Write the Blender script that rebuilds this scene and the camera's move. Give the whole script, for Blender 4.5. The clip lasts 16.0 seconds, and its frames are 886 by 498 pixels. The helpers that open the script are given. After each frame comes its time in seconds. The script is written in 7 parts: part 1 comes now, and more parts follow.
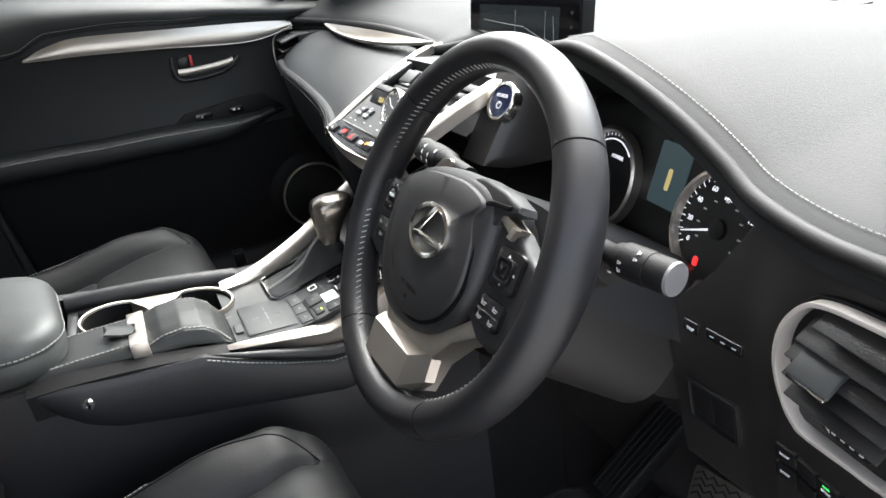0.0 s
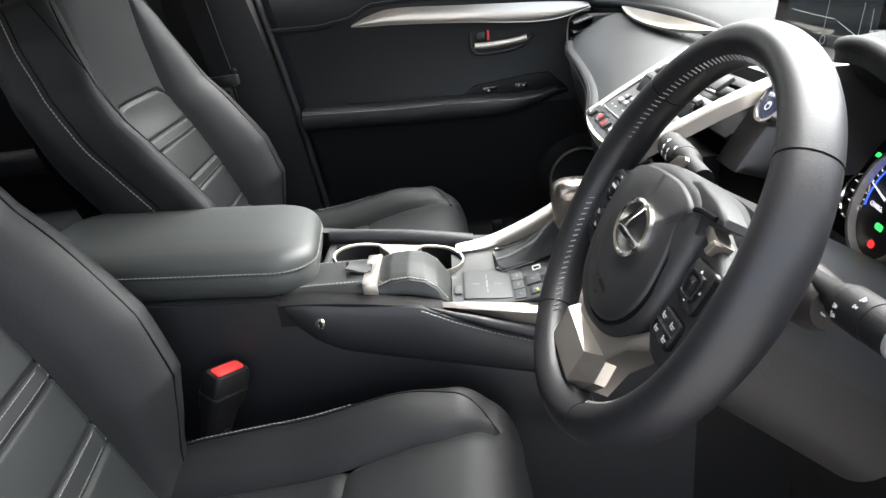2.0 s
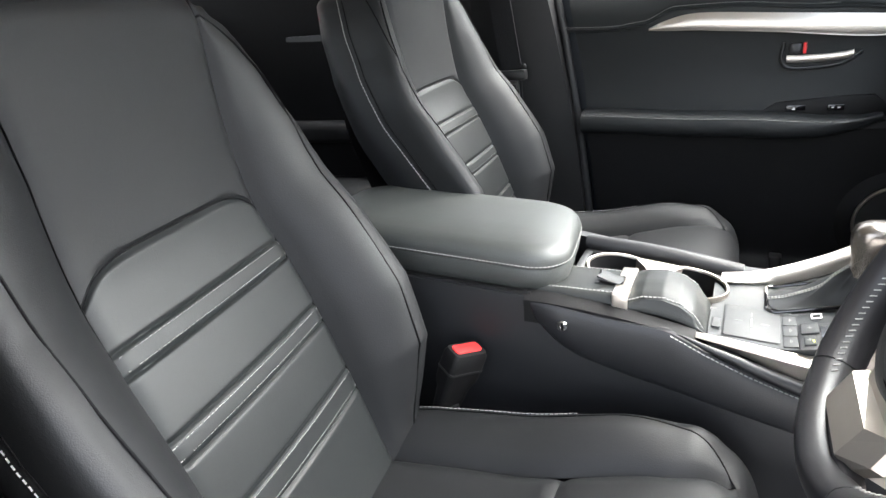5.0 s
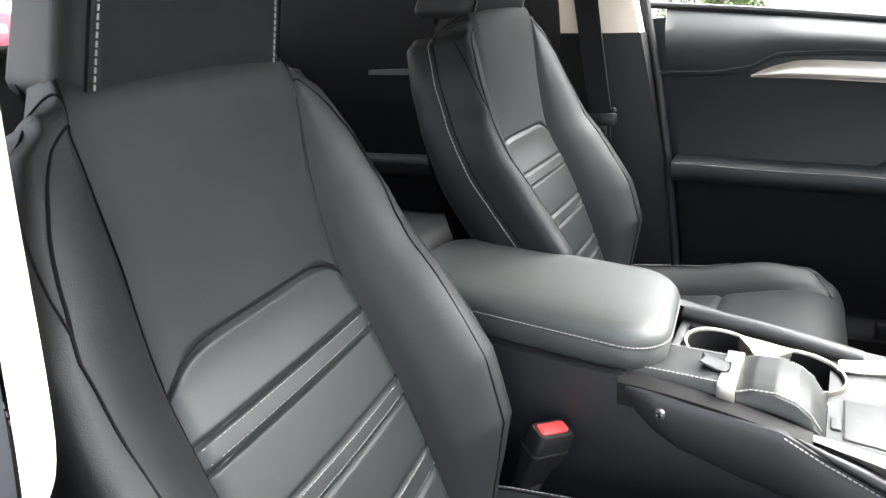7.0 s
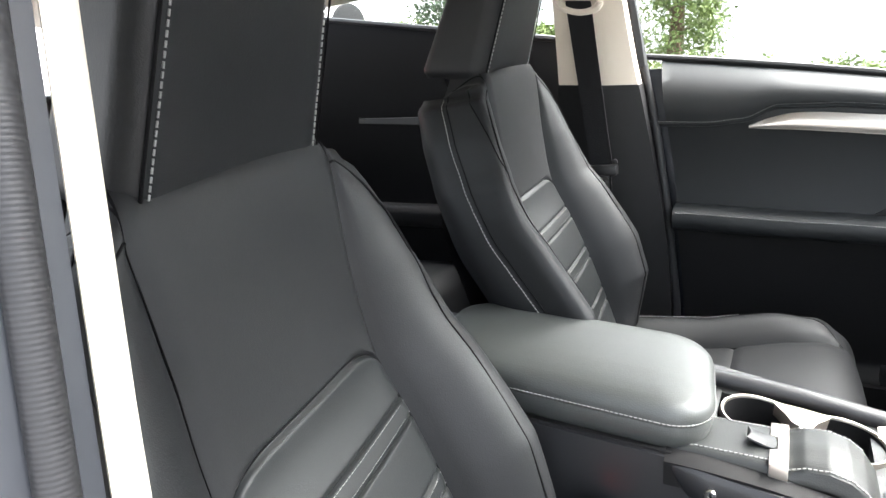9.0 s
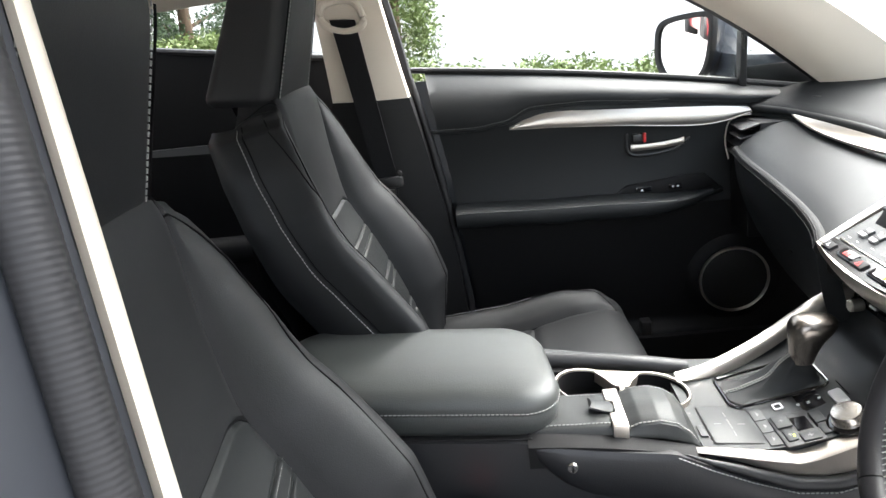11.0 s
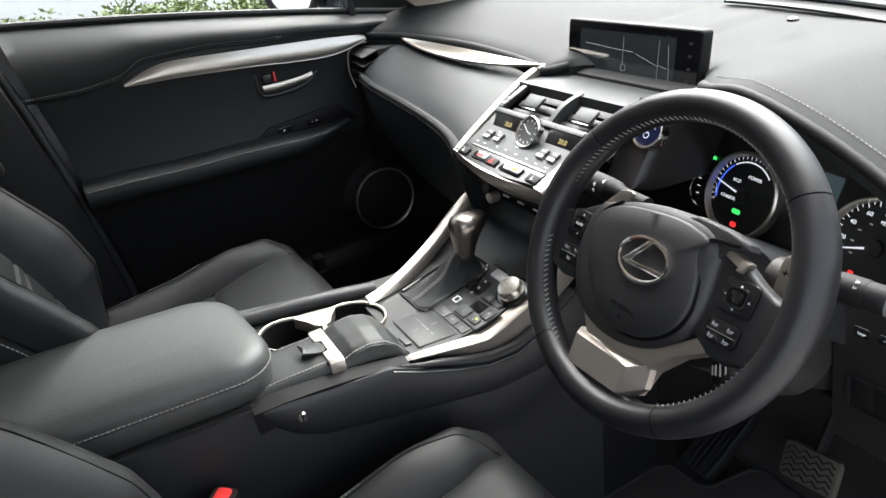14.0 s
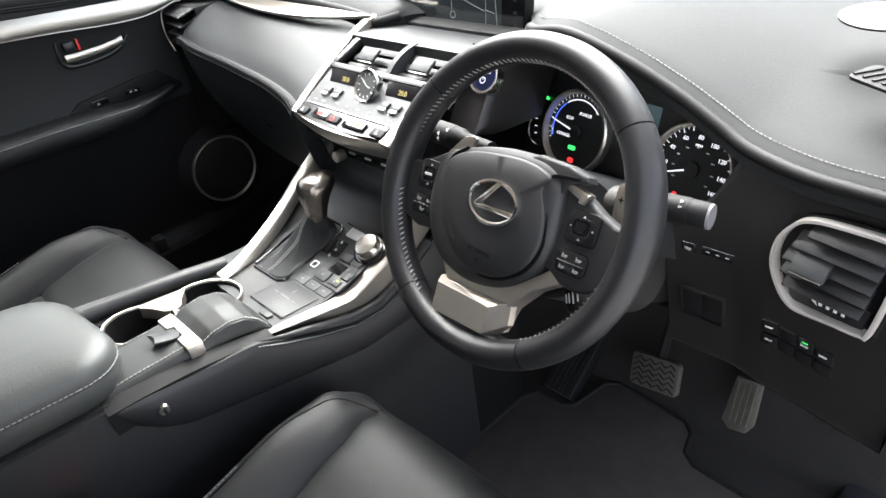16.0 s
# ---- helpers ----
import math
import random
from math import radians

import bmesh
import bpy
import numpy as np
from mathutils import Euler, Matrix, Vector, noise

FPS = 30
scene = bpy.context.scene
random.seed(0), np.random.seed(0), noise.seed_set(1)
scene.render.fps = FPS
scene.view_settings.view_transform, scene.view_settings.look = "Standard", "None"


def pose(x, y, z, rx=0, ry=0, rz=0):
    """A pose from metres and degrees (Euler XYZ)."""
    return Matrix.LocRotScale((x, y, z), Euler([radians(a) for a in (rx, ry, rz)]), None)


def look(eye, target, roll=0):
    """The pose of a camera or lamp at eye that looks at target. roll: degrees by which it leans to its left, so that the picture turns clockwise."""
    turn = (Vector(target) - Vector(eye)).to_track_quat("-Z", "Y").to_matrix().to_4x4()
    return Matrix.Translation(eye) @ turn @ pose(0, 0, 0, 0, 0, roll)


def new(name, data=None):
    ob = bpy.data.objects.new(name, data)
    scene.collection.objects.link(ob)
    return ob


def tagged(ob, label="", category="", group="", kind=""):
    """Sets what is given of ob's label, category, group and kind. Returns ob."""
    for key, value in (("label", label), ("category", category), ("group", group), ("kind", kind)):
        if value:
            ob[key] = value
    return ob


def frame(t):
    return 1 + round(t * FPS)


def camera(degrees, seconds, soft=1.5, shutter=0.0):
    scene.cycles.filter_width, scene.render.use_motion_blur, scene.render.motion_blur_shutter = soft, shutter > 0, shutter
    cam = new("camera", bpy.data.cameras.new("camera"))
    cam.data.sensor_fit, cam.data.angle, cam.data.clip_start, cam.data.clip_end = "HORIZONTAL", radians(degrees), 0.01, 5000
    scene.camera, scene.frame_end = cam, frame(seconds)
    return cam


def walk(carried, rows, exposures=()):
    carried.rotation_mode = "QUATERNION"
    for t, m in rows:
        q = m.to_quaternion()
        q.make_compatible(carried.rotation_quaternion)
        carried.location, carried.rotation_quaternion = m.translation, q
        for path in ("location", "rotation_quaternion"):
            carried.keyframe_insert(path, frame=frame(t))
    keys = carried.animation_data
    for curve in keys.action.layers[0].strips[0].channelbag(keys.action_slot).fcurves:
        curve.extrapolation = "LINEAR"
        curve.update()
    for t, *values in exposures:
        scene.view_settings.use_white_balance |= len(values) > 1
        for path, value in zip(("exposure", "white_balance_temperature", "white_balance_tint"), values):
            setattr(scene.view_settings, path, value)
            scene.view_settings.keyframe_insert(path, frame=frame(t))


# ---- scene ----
cam = camera(67.8, 16.0)
PATH = [
    (0, (0.844, -0.195, 0.921), (-0.814, 0.529, 0.069), -7.9),
    (0.5, (0.851, -0.164, 0.917), (-0.896, 0.331, 0.079), -8.0),
    (1, (0.852, -0.141, 0.913), (-0.949, 0.136, 0.088), -7.8),
    (1.5, (0.854, -0.132, 0.91), (-0.972, -0.049, 0.1), -7.6),
    (2, (0.857, -0.125, 0.907), (-0.979, -0.219, 0.119), -7.3),
    (2.5, (0.852, -0.123, 0.906), (-0.977, -0.386, 0.139), -7.0),
    (3, (0.85, -0.125, 0.905), (-0.96, -0.534, 0.16), -6.6),
    (3.5, (0.853, -0.129, 0.902), (-0.929, -0.673, 0.174), -6.3),
    (4, (0.855, -0.128, 0.901), (-0.892, -0.789, 0.187), -6.1),
    (6.5, (0.823, -0.161, 0.941), (-0.793, -1.119, 0.256), -4.8),
    (7, (0.808, -0.184, 0.959), (-0.8, -1.176, 0.304), -4.7),
    (7.5, (0.799, -0.202, 0.977), (-0.805, -1.218, 0.349), -4.6),
    (8, (0.8, -0.222, 0.994), (-0.807, -1.248, 0.391), -4.6),
    (8.2, (0.8, -0.23, 0.998), (-0.809, -1.256, 0.399), -4.6),
    (10.3, (0.821, -0.355, 1.03), (-1.036, -0.793, 0.428), -6.4),
    (10.5, (0.823, -0.363, 1.033), (-1.046, -0.726, 0.421), -6.6),
    (11, (0.819, -0.382, 1.038), (-1.07, -0.567, 0.406), -7.2),
    (11.5, (0.807, -0.399, 1.042), (-1.082, -0.403, 0.384), -7.5),
    (12, (0.801, -0.41, 1.043), (-1.063, -0.212, 0.345), -7.9),
    (12.5, (0.799, -0.415, 1.042), (-1.015, -0.017, 0.3), -8.2),
    (13, (0.796, -0.42, 1.039), (-0.956, 0.125, 0.245), -8.5),
    (13.5, (0.793, -0.421, 1.039), (-0.885, 0.246, 0.181), -8.7),
    (14, (0.791, -0.418, 1.038), (-0.807, 0.354, 0.116), -9.0),
    (14.5, (0.789, -0.415, 1.037), (-0.728, 0.449, 0.06), -9.0),
    (15, (0.785, -0.414, 1.035), (-0.659, 0.526, 0.019), -8.9),
    (15.5, (0.782, -0.414, 1.035), (-0.585, 0.595, -0.02), -8.9),
    (16, (0.785, -0.415, 1.033), (-0.51, 0.651, -0.057), -8.9),
]
# the car stands level: its own axes are turned into the world's
LEVEL = Matrix.Translation((0, 0, 0.7)) @ Matrix.Rotation(radians(4.2), 4, "X") @ Matrix.Translation((0, 0, -0.7))
walk(cam, [(t, LEVEL @ look(eye, target, roll)) for t, eye, target, roll in PATH],
     exposures=[(0, 2.6), (1, 2.6), (1.5, 2.72), (2, 2.82), (3, 3.08), (4, 3.35), (6.5, 3.6), (8.2, 3.7), (10.3, 3.3), (11.0, 2.95), (11.7, 2.45), (13, 2.02), (14.5, 2.55), (16, 2.85)])

# world: bright overcast day
world = bpy.data.worlds.new("overcast")
scene.world = world
world.use_nodes = True
wn = world.node_tree.nodes
sky = wn.new("ShaderNodeTexSky")
sky.sky_type, sky.sun_disc = "NISHITA", False
sky.sun_elevation, sky.sun_rotation = radians(57), radians(-46)
sky.air_density, sky.dust_density = 1.0, 4.0
wn["Background"].inputs["Strength"].default_value = 0.15
haze = wn.new("ShaderNodeHueSaturation")
haze.inputs["Saturation"].default_value = 0.38
world.node_tree.links.new(sky.outputs[0], haze.inputs["Color"])
world.node_tree.links.new(haze.outputs[0], wn["Background"].inputs["Color"])
sun = new("sun", bpy.data.lights.new("sun", "SUN"))
sun.data.energy, sun.data.angle, sun.data.color = 3.4, radians(80), (1.0, 0.985, 0.965)
sun.matrix_world = look((-3.8, 3.6, 8.3), (0, 0, 0.5))


# ---- modelling tools ----
def mat_new(name, base, rough=0.5, metal=0.0, grain=0.0, grain_scale=400.0, vary=0.0, vary_scale=6.0,
            emit=None, power=0.0, coat=0.0, spec=0.5, rough_vary=0.0):
    m = bpy.data.materials.new(name)
    m.use_nodes = True
    nt = m.node_tree
    b = nt.nodes["Principled BSDF"]
    b.inputs["Base Color"].default_value = (*base, 1)
    b.inputs["Roughness"].default_value = rough
    b.inputs["Metallic"].default_value = metal
    b.inputs["Coat Weight"].default_value = coat
    b.inputs["Specular IOR Level"].default_value = spec
    if emit:
        b.inputs["Emission Color"].default_value = (*emit, 1)
        b.inputs["Emission Strength"].default_value = power
    tc = nt.nodes.new("ShaderNodeTexCoord")
    if vary:
        n = nt.nodes.new("ShaderNodeTexNoise")
        n.inputs["Scale"].default_value, n.inputs["Detail"].default_value = vary_scale, 4
        r = nt.nodes.new("ShaderNodeMapRange")
        r.inputs["To Min"].default_value, r.inputs["To Max"].default_value = 1 - vary, 1 + vary
        h = nt.nodes.new("ShaderNodeVectorMath")
        h.operation = "SCALE"
        h.inputs[0].default_value = base
        nt.links.new(tc.outputs["Object"], n.inputs["Vector"])
        nt.links.new(n.outputs["Fac"], r.inputs["Value"])
        nt.links.new(r.outputs[0], h.inputs["Scale"])
        nt.links.new(h.outputs[0], b.inputs["Base Color"])
        if rough_vary:
            q = nt.nodes.new("ShaderNodeMapRange")
            q.inputs["To Min"].default_value, q.inputs["To Max"].default_value = rough - rough_vary, rough + rough_vary
            nt.links.new(n.outputs["Fac"], q.inputs["Value"])
            nt.links.new(q.outputs[0], b.inputs["Roughness"])
    if grain:
        v = nt.nodes.new("ShaderNodeTexVoronoi")
        v.feature = "SMOOTH_F1"
        v.inputs["Scale"].default_value = grain_scale
        u = nt.nodes.new("ShaderNodeTexNoise")
        u.inputs["Scale"].default_value, u.inputs["Detail"].default_value = grain_scale * 0.35, 3
        a = nt.nodes.new("ShaderNodeMath")
        a.operation = "ADD"
        bump = nt.nodes.new("ShaderNodeBump")
        bump.inputs["Strength"].default_value, bump.inputs["Distance"].default_value = grain, 0.0006
        nt.links.new(tc.outputs["Object"], v.inputs["Vector"])
        nt.links.new(tc.outputs["Object"], u.inputs["Vector"])
        nt.links.new(v.outputs["Distance"], a.inputs[0])
        nt.links.new(u.outputs["Fac"], a.inputs[1])
        nt.links.new(a.outputs[0], bump.inputs["Height"])
        nt.links.new(bump.outputs[0], b.inputs["Normal"])
    return m


def brushed(name, base, rough, axis=1):
    """Satin metal with fine streaks along one axis."""
    m = mat_new(name, base, rough, 1.0)
    nt = m.node_tree
    tc, mp = nt.nodes.new("ShaderNodeTexCoord"), nt.nodes.new("ShaderNodeMapping")
    sc = [900.0, 900.0, 900.0]
    sc[axis] = 12.0
    mp.inputs["Scale"].default_value = sc
    n, r = nt.nodes.new("ShaderNodeTexNoise"), nt.nodes.new("ShaderNodeMapRange")
    n.inputs["Detail"].default_value = 3
    r.inputs["To Min"].default_value, r.inputs["To Max"].default_value = rough - 0.07, rough + 0.1
    nt.links.new(tc.outputs["Object"], mp.inputs[0])
    nt.links.new(mp.outputs[0], n.inputs["Vector"])
    nt.links.new(n.outputs["Fac"], r.inputs["Value"])
    nt.links.new(r.outputs[0], nt.nodes["Principled BSDF"].inputs["Roughness"])
    return m


def part(name, bm, material, parent, label="", smooth=True, angle=40):
    bmesh.ops.recalc_face_normals(bm, faces=bm.faces)
    me = bpy.data.meshes.new(name)
    bm.to_mesh(me)
    bm.free()
    me.materials.append(material)
    if smooth:
        me.polygons.foreach_set("use_smooth", [True] * len(me.polygons))
        me.set_sharp_from_angle(angle=radians(angle))
    ob = new(name, me)
    if parent is not None:
        ob.parent = parent
        ob.matrix_parent_inverse = parent.matrix_world.inverted() if parent.parent is None else Matrix()
    if label:
        ob["label"] = label
    return ob


def thing(name, label, category, group="", kind="", at=(0, 0, 0)):
    ob = new(name)
    ob.empty_display_size = 0.05
    ob.location = at
    bpy.context.view_layer.update()
    return tagged(ob, label, category, group, kind)


def box(x0, x1, y0, y1, z0, z1, bevel=0.0, segs=2, m=None):
    bm = bmesh.new()
    bmesh.ops.create_cube(bm, size=1)
    for v in bm.verts:
        v.co = Vector(((x0 + x1) / 2 + v.co.x * (x1 - x0), (y0 + y1) / 2 + v.co.y * (y1 - y0), (z0 + z1) / 2 + v.co.z * (z1 - z0)))
    if bevel:
        bmesh.ops.bevel(bm, geom=bm.edges[:], offset=bevel, segments=segs, profile=0.5, affect="EDGES", clamp_overlap=True)
    if m is not None:
        bm.transform(m)
    return bm


def loft(rings, closed=True, caps=True, loop=False):
    bm = bmesh.new()
    vs = [[bm.verts.new(p) for p in r] for r in rings]
    n = len(rings[0])
    pairs = list(zip(vs, vs[1:])) + ([(vs[-1], vs[0])] if loop else [])
    for a, b in pairs:
        for i in range(n if closed else n - 1):
            j = (i + 1) % n
            bm.faces.new((a[i], a[j], b[j], b[i]))
    if caps and closed and not loop:
        bm.faces.new(vs[0][::-1])
        bm.faces.new(vs[-1])
    return bm


def grid(f, nu, nv):
    return loft([[f(i / nu, j / nv) for i in range(nu + 1)] for j in range(nv + 1)], closed=False, caps=False)


def slab(f, nu, nv, off):
    """A sheet f(u, v) closed by a back at the offset off(u, v)."""
    bm = bmesh.new()
    a = [[bm.verts.new(f(i / nu, j / nv)) for i in range(nu + 1)] for j in range(nv + 1)]
    b = [[bm.verts.new(Vector(f(i / nu, j / nv)) + Vector(off)) for i in range(nu + 1)] for j in range(nv + 1)]
    for j in range(nv):
        for i in range(nu):
            bm.faces.new((a[j][i], a[j][i + 1], a[j + 1][i + 1], a[j + 1][i]))
            bm.faces.new((b[j][i], b[j + 1][i], b[j + 1][i + 1], b[j][i + 1]))
    for j in range(nv):
        bm.faces.new((a[j][0], a[j + 1][0], b[j + 1][0], b[j][0]))
        bm.faces.new((a[j][nu], b[j][nu], b[j + 1][nu], a[j + 1][nu]))
    for i in range(nu):
        bm.faces.new((a[0][i], b[0][i], b[0][i + 1], a[0][i + 1]))
        bm.faces.new((a[nv][i], a[nv][i + 1], b[nv][i + 1], b[nv][i]))
    return bm


def spline(pts, n, closed=False):
    """Catmull-Rom through points, n samples."""
    p = [Vector(q) for q in pts]
    k = len(p)
    out = []
    spans = k if closed else k - 1
    for s in range(n):
        t = s / (n if closed else n - 1) * spans
        i = min(int(t), spans - 1)
        t -= i
        if closed:
            a, b, c, d = p[(i - 1) % k], p[i], p[(i + 1) % k], p[(i + 2) % k]
        else:
            b, c = p[i], p[i + 1]
            a = p[i - 1] if i > 0 else 2 * b - c
            d = p[i + 2] if i + 2 < k else 2 * c - b
        out.append(0.5 * ((2 * b) + (c - a) * t + (2 * a - 5 * b + 4 * c - d) * t * t + (3 * b - a - 3 * c + d) * t ** 3))
    return out


def lerp_rows(rows, t):
    """Smooth lookup in rows of (key, values...)."""
    if t <= rows[0][0]:
        return [*rows[0][1:]]
    for a, b in zip(rows, rows[1:]):
        if t <= b[0]:
            s = (t - a[0]) / (b[0] - a[0])
            s = s * s * (3 - 2 * s)
            return [p + (q - p) * s for p, q in zip(a[1:], b[1:])]
    return [*rows[-1][1:]]


def tube(path, radius, n=10, closed=False, flat=1.0, up=(0, 0, 1), caps=True):
    path = [Vector(p) for p in path]
    rings = []
    k = len(path)
    for i, p in enumerate(path):
        a = path[(i - 1) % k] if closed or i > 0 else p
        b = path[(i + 1) % k] if closed or i < k - 1 else p
        d = (b - a).normalized()
        s = d.cross(Vector(up))
        s = s.normalized() if s.length > 1e-6 else Vector((1, 0, 0))
        w = s.cross(d)
        r = radius[i] if isinstance(radius, (list, tuple)) else radius
        rings.append([p + s * r * math.cos(2 * math.pi * j / n) + w * r * flat * math.sin(2 * math.pi * j / n) for j in range(n)])
    return loft(rings, True, caps, closed)


def plate(outline, depth, m=None, bevel=0.0, segs=2):
    """Outline in the local xy plane, from z = 0 up to depth, with its upper rim rounded."""
    bm = bmesh.new()
    f = bm.faces.new([bm.verts.new((p[0], p[1], 0)) for p in outline])
    top = bmesh.ops.extrude_face_region(bm, geom=[f])
    up = [e for e in top["geom"] if isinstance(e, bmesh.types.BMVert)]
    bmesh.ops.translate(bm, vec=(0, 0, depth), verts=up)
    if bevel:
        us = set(up)
        es = [e for e in bm.edges if e.verts[0] in us and e.verts[1] in us]
        bmesh.ops.bevel(bm, geom=es, offset=bevel, segments=segs, profile=0.5, affect="EDGES", clamp_overlap=True)
    if m is not None:
        bm.transform(m)
    return bm


def frame_ring(outer, inner, depth, m=None, bevel=0.0):
    """A flat ring between two outlines with the same number of points."""
    bm = loft([[(*p[:2], 0) for p in outer], [(*p[:2], depth) for p in outer],
               [(*p[:2], depth) for p in inner], [(*p[:2], 0) for p in inner]], True, False, True)
    if bevel:
        es = [e for e in bm.edges if e.verts[0].co.z > depth - 1e-6 and e.verts[1].co.z > depth - 1e-6 and len(e.link_faces) == 2
              and abs(e.link_faces[0].normal.z) + abs(e.link_faces[1].normal.z) < 1.5]
        bm.normal_update()
        bmesh.ops.bevel(bm, geom=es, offset=bevel, segments=2, profile=0.5, affect="EDGES", clamp_overlap=True)
    if m is not None:
        bm.transform(m)
    return bm


def lathe(profile, n=32, m=None, caps=True):
    bm = loft([[(r * math.cos(2 * math.pi * j / n), r * math.sin(2 * math.pi * j / n), z) for j in range(n)] for r, z in profile], True, caps)
    if m is not None:
        bm.transform(m)
    return bm


def rrect(w, h, r, n=5):
    """A rounded rectangle round the origin."""
    out = []
    for cx, cy, a in ((w / 2 - r, h / 2 - r, 0), (-w / 2 + r, h / 2 - r, 90), (-w / 2 + r, -h / 2 + r, 180), (w / 2 - r, -h / 2 + r, 270)):
        for i in range(n + 1):
            t = radians(a + 90 * i / n)
            out.append((cx + r * math.cos(t), cy + r * math.sin(t)))
    return out


def ngon(r, n=32, sx=1.0, sy=1.0):
    return [(r * sx * math.cos(2 * math.pi * i / n), r * sy * math.sin(2 * math.pi * i / n)) for i in range(n)]


def join(*bms):
    out = bmesh.new()
    for b in bms:
        me = bpy.data.meshes.new("tmp")
        b.to_mesh(me)
        b.free()
        out.from_mesh(me)
        bpy.data.meshes.remove(me)
    return out


def basis(o, x, y):
    """A pose with its origin o, its x axis along x and y axis near y."""
    x = Vector(x).normalized()
    z = x.cross(Vector(y)).normalized()
    y = z.cross(x)
    return Matrix(((x.x, y.x, z.x, o[0]), (x.y, y.y, z.y, o[1]), (x.z, y.z, z.z, o[2]), (0, 0, 0, 1)))


def stitches(path, step=0.0052, length=0.0034, r=0.00055, lift=(0, 0, 0)):
    """A row of short thread stitches along a path."""
    p = [Vector(q) + Vector(lift) for q in path]
    bm = bmesh.new()
    carry, faces = 0.0, ((0, 1, 2, 3), (4, 7, 6, 5), (0, 4, 5, 1), (1, 5, 6, 2), (2, 6, 7, 3), (3, 7, 4, 0))
    for a, b in zip(p, p[1:]):
        d = b - a
        l = d.length
        if l < 1e-7:
            continue
        d /= l
        s = d.cross(Vector((0.31, 0.17, 0.93))).normalized() * r
        w = s.cross(d)
        while carry < l:
            o = a + d * carry
            q = d * length
            vs = [bm.verts.new(c) for c in (o - s - w, o + s - w, o + s + w, o - s + w, o + q - s - w, o + q + s - w, o + q + s + w, o + q - s + w)]
            for f in faces:
                bm.faces.new([vs[i] for i in f])
            carry += step
        carry -= l
    return bm


def text_mesh(body, size, m, depth=0.0004):
    cu = bpy.data.curves.new("txt", "FONT")
    cu.body, cu.size, cu.extrude = body, size, depth
    cu.align_x, cu.align_y, cu.resolution_u = "CENTER", "CENTER", 2
    ob = bpy.data.objects.new("txt", cu)
    scene.collection.objects.link(ob)
    me = bpy.data.meshes.new_from_object(ob.evaluated_get(bpy.context.evaluated_depsgraph_get()))
    bm = bmesh.new()
    bm.from_mesh(me)
    bm.transform(m)
    bpy.data.objects.remove(ob)
    bpy.data.curves.remove(cu)
    bpy.data.meshes.remove(me)
    return bm


# ---- materials ----
LEATHER = mat_new("black leather", (0.011, 0.0125, 0.0135), 0.54, spec=0.32, grain=0.25, grain_scale=900, vary=0.12, vary_scale=7, rough_vary=0.06)
LEATHER_SEAT = mat_new("seat leather", (0.0078, 0.0084, 0.0093), 0.55, spec=0.31, grain=0.22, grain_scale=1100, vary=0.12, vary_scale=9, rough_vary=0.05)
LEATHER_INSERT = mat_new("smooth seat insert leather", (0.0080, 0.0095, 0.0100), 0.47, spec=0.33, grain=0.2, grain_scale=1200, vary=0.12, vary_scale=9, rough_vary=0.05)
LEATHER_SIDE = mat_new("console side leather", (0.0115, 0.0120, 0.0138), 0.48, spec=0.46, grain=0.25, grain_scale=1000, vary=0.12, vary_scale=8, rough_vary=0.05)
# armrest base raised above the seat leather: window light put into the colour
LEATHER_ARM_LIT = mat_new("daylit armrest leather", (0.040, 0.044, 0.042), 0.50, spec=0.72, grain=0.3, grain_scale=900, vary=0.12, vary_scale=9, rough_vary=0.05)
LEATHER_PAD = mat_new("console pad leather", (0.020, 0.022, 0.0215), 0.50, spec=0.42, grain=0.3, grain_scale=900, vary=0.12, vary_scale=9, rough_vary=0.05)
WHEEL_LEATHER = mat_new("smooth wheel leather", (0.0115, 0.0115, 0.013), 0.40, spec=0.42, grain=0.12, grain_scale=1300, vary=0.1, vary_scale=14, rough_vary=0.05)
PLASTIC = mat_new("grained black plastic", (0.008, 0.008, 0.0085), 0.42, spec=0.6, grain=0.3, grain_scale=1500, vary=0.1, vary_scale=12)
PLASTIC_DARK = mat_new("matt black plastic", (0.005, 0.005, 0.0055), 0.6, spec=0.25, grain=0.2, grain_scale=1500, vary=0.1, vary_scale=12)
DASH_SOFT = mat_new("soft dashboard skin", (0.0105, 0.0115, 0.012), 0.64, spec=0.18, grain=0.35, grain_scale=1000, vary=0.1, vary_scale=6, rough_vary=0.04)
GREY_PANEL = mat_new("dark grey satin panel", (0.030, 0.032, 0.033), 0.46, spec=0.35, grain=0.1, grain_scale=2000, vary=0.06, vary_scale=20)
GLOSS = mat_new("gloss black", (0.006, 0.006, 0.007), 0.08, coat=0.3)
SILVER = brushed("satin champagne silver", (0.62, 0.575, 0.52), 0.32)
SILVER.node_tree.nodes["Principled BSDF"].inputs["Metallic"].default_value = 0.92
STITCH_DARK = mat_new("dark grey thread", (0.085, 0.085, 0.085), 0.8)
CHROME = mat_new("bright chrome", (0.78, 0.76, 0.73), 0.16, 1.0)
STITCH = mat_new("grey thread", (0.26, 0.26, 0.25), 0.8)
# near-black colour standing in for the shade inside seams and grooves
SEAM_SHADOW = mat_new("seam shadow line", (0.003, 0.003, 0.0035), 0.8, spec=0.1)
SOFT_PANEL = mat_new("soft grained panel", (0.017, 0.0155, 0.0155), 0.34, spec=0.7, grain=0.2, grain_scale=1500, vary=0.1, vary_scale=12)
CREAM = mat_new("cream trim cloth", (0.62, 0.56, 0.47), 0.8, grain=0.08, grain_scale=1600, vary=0.03, vary_scale=10)
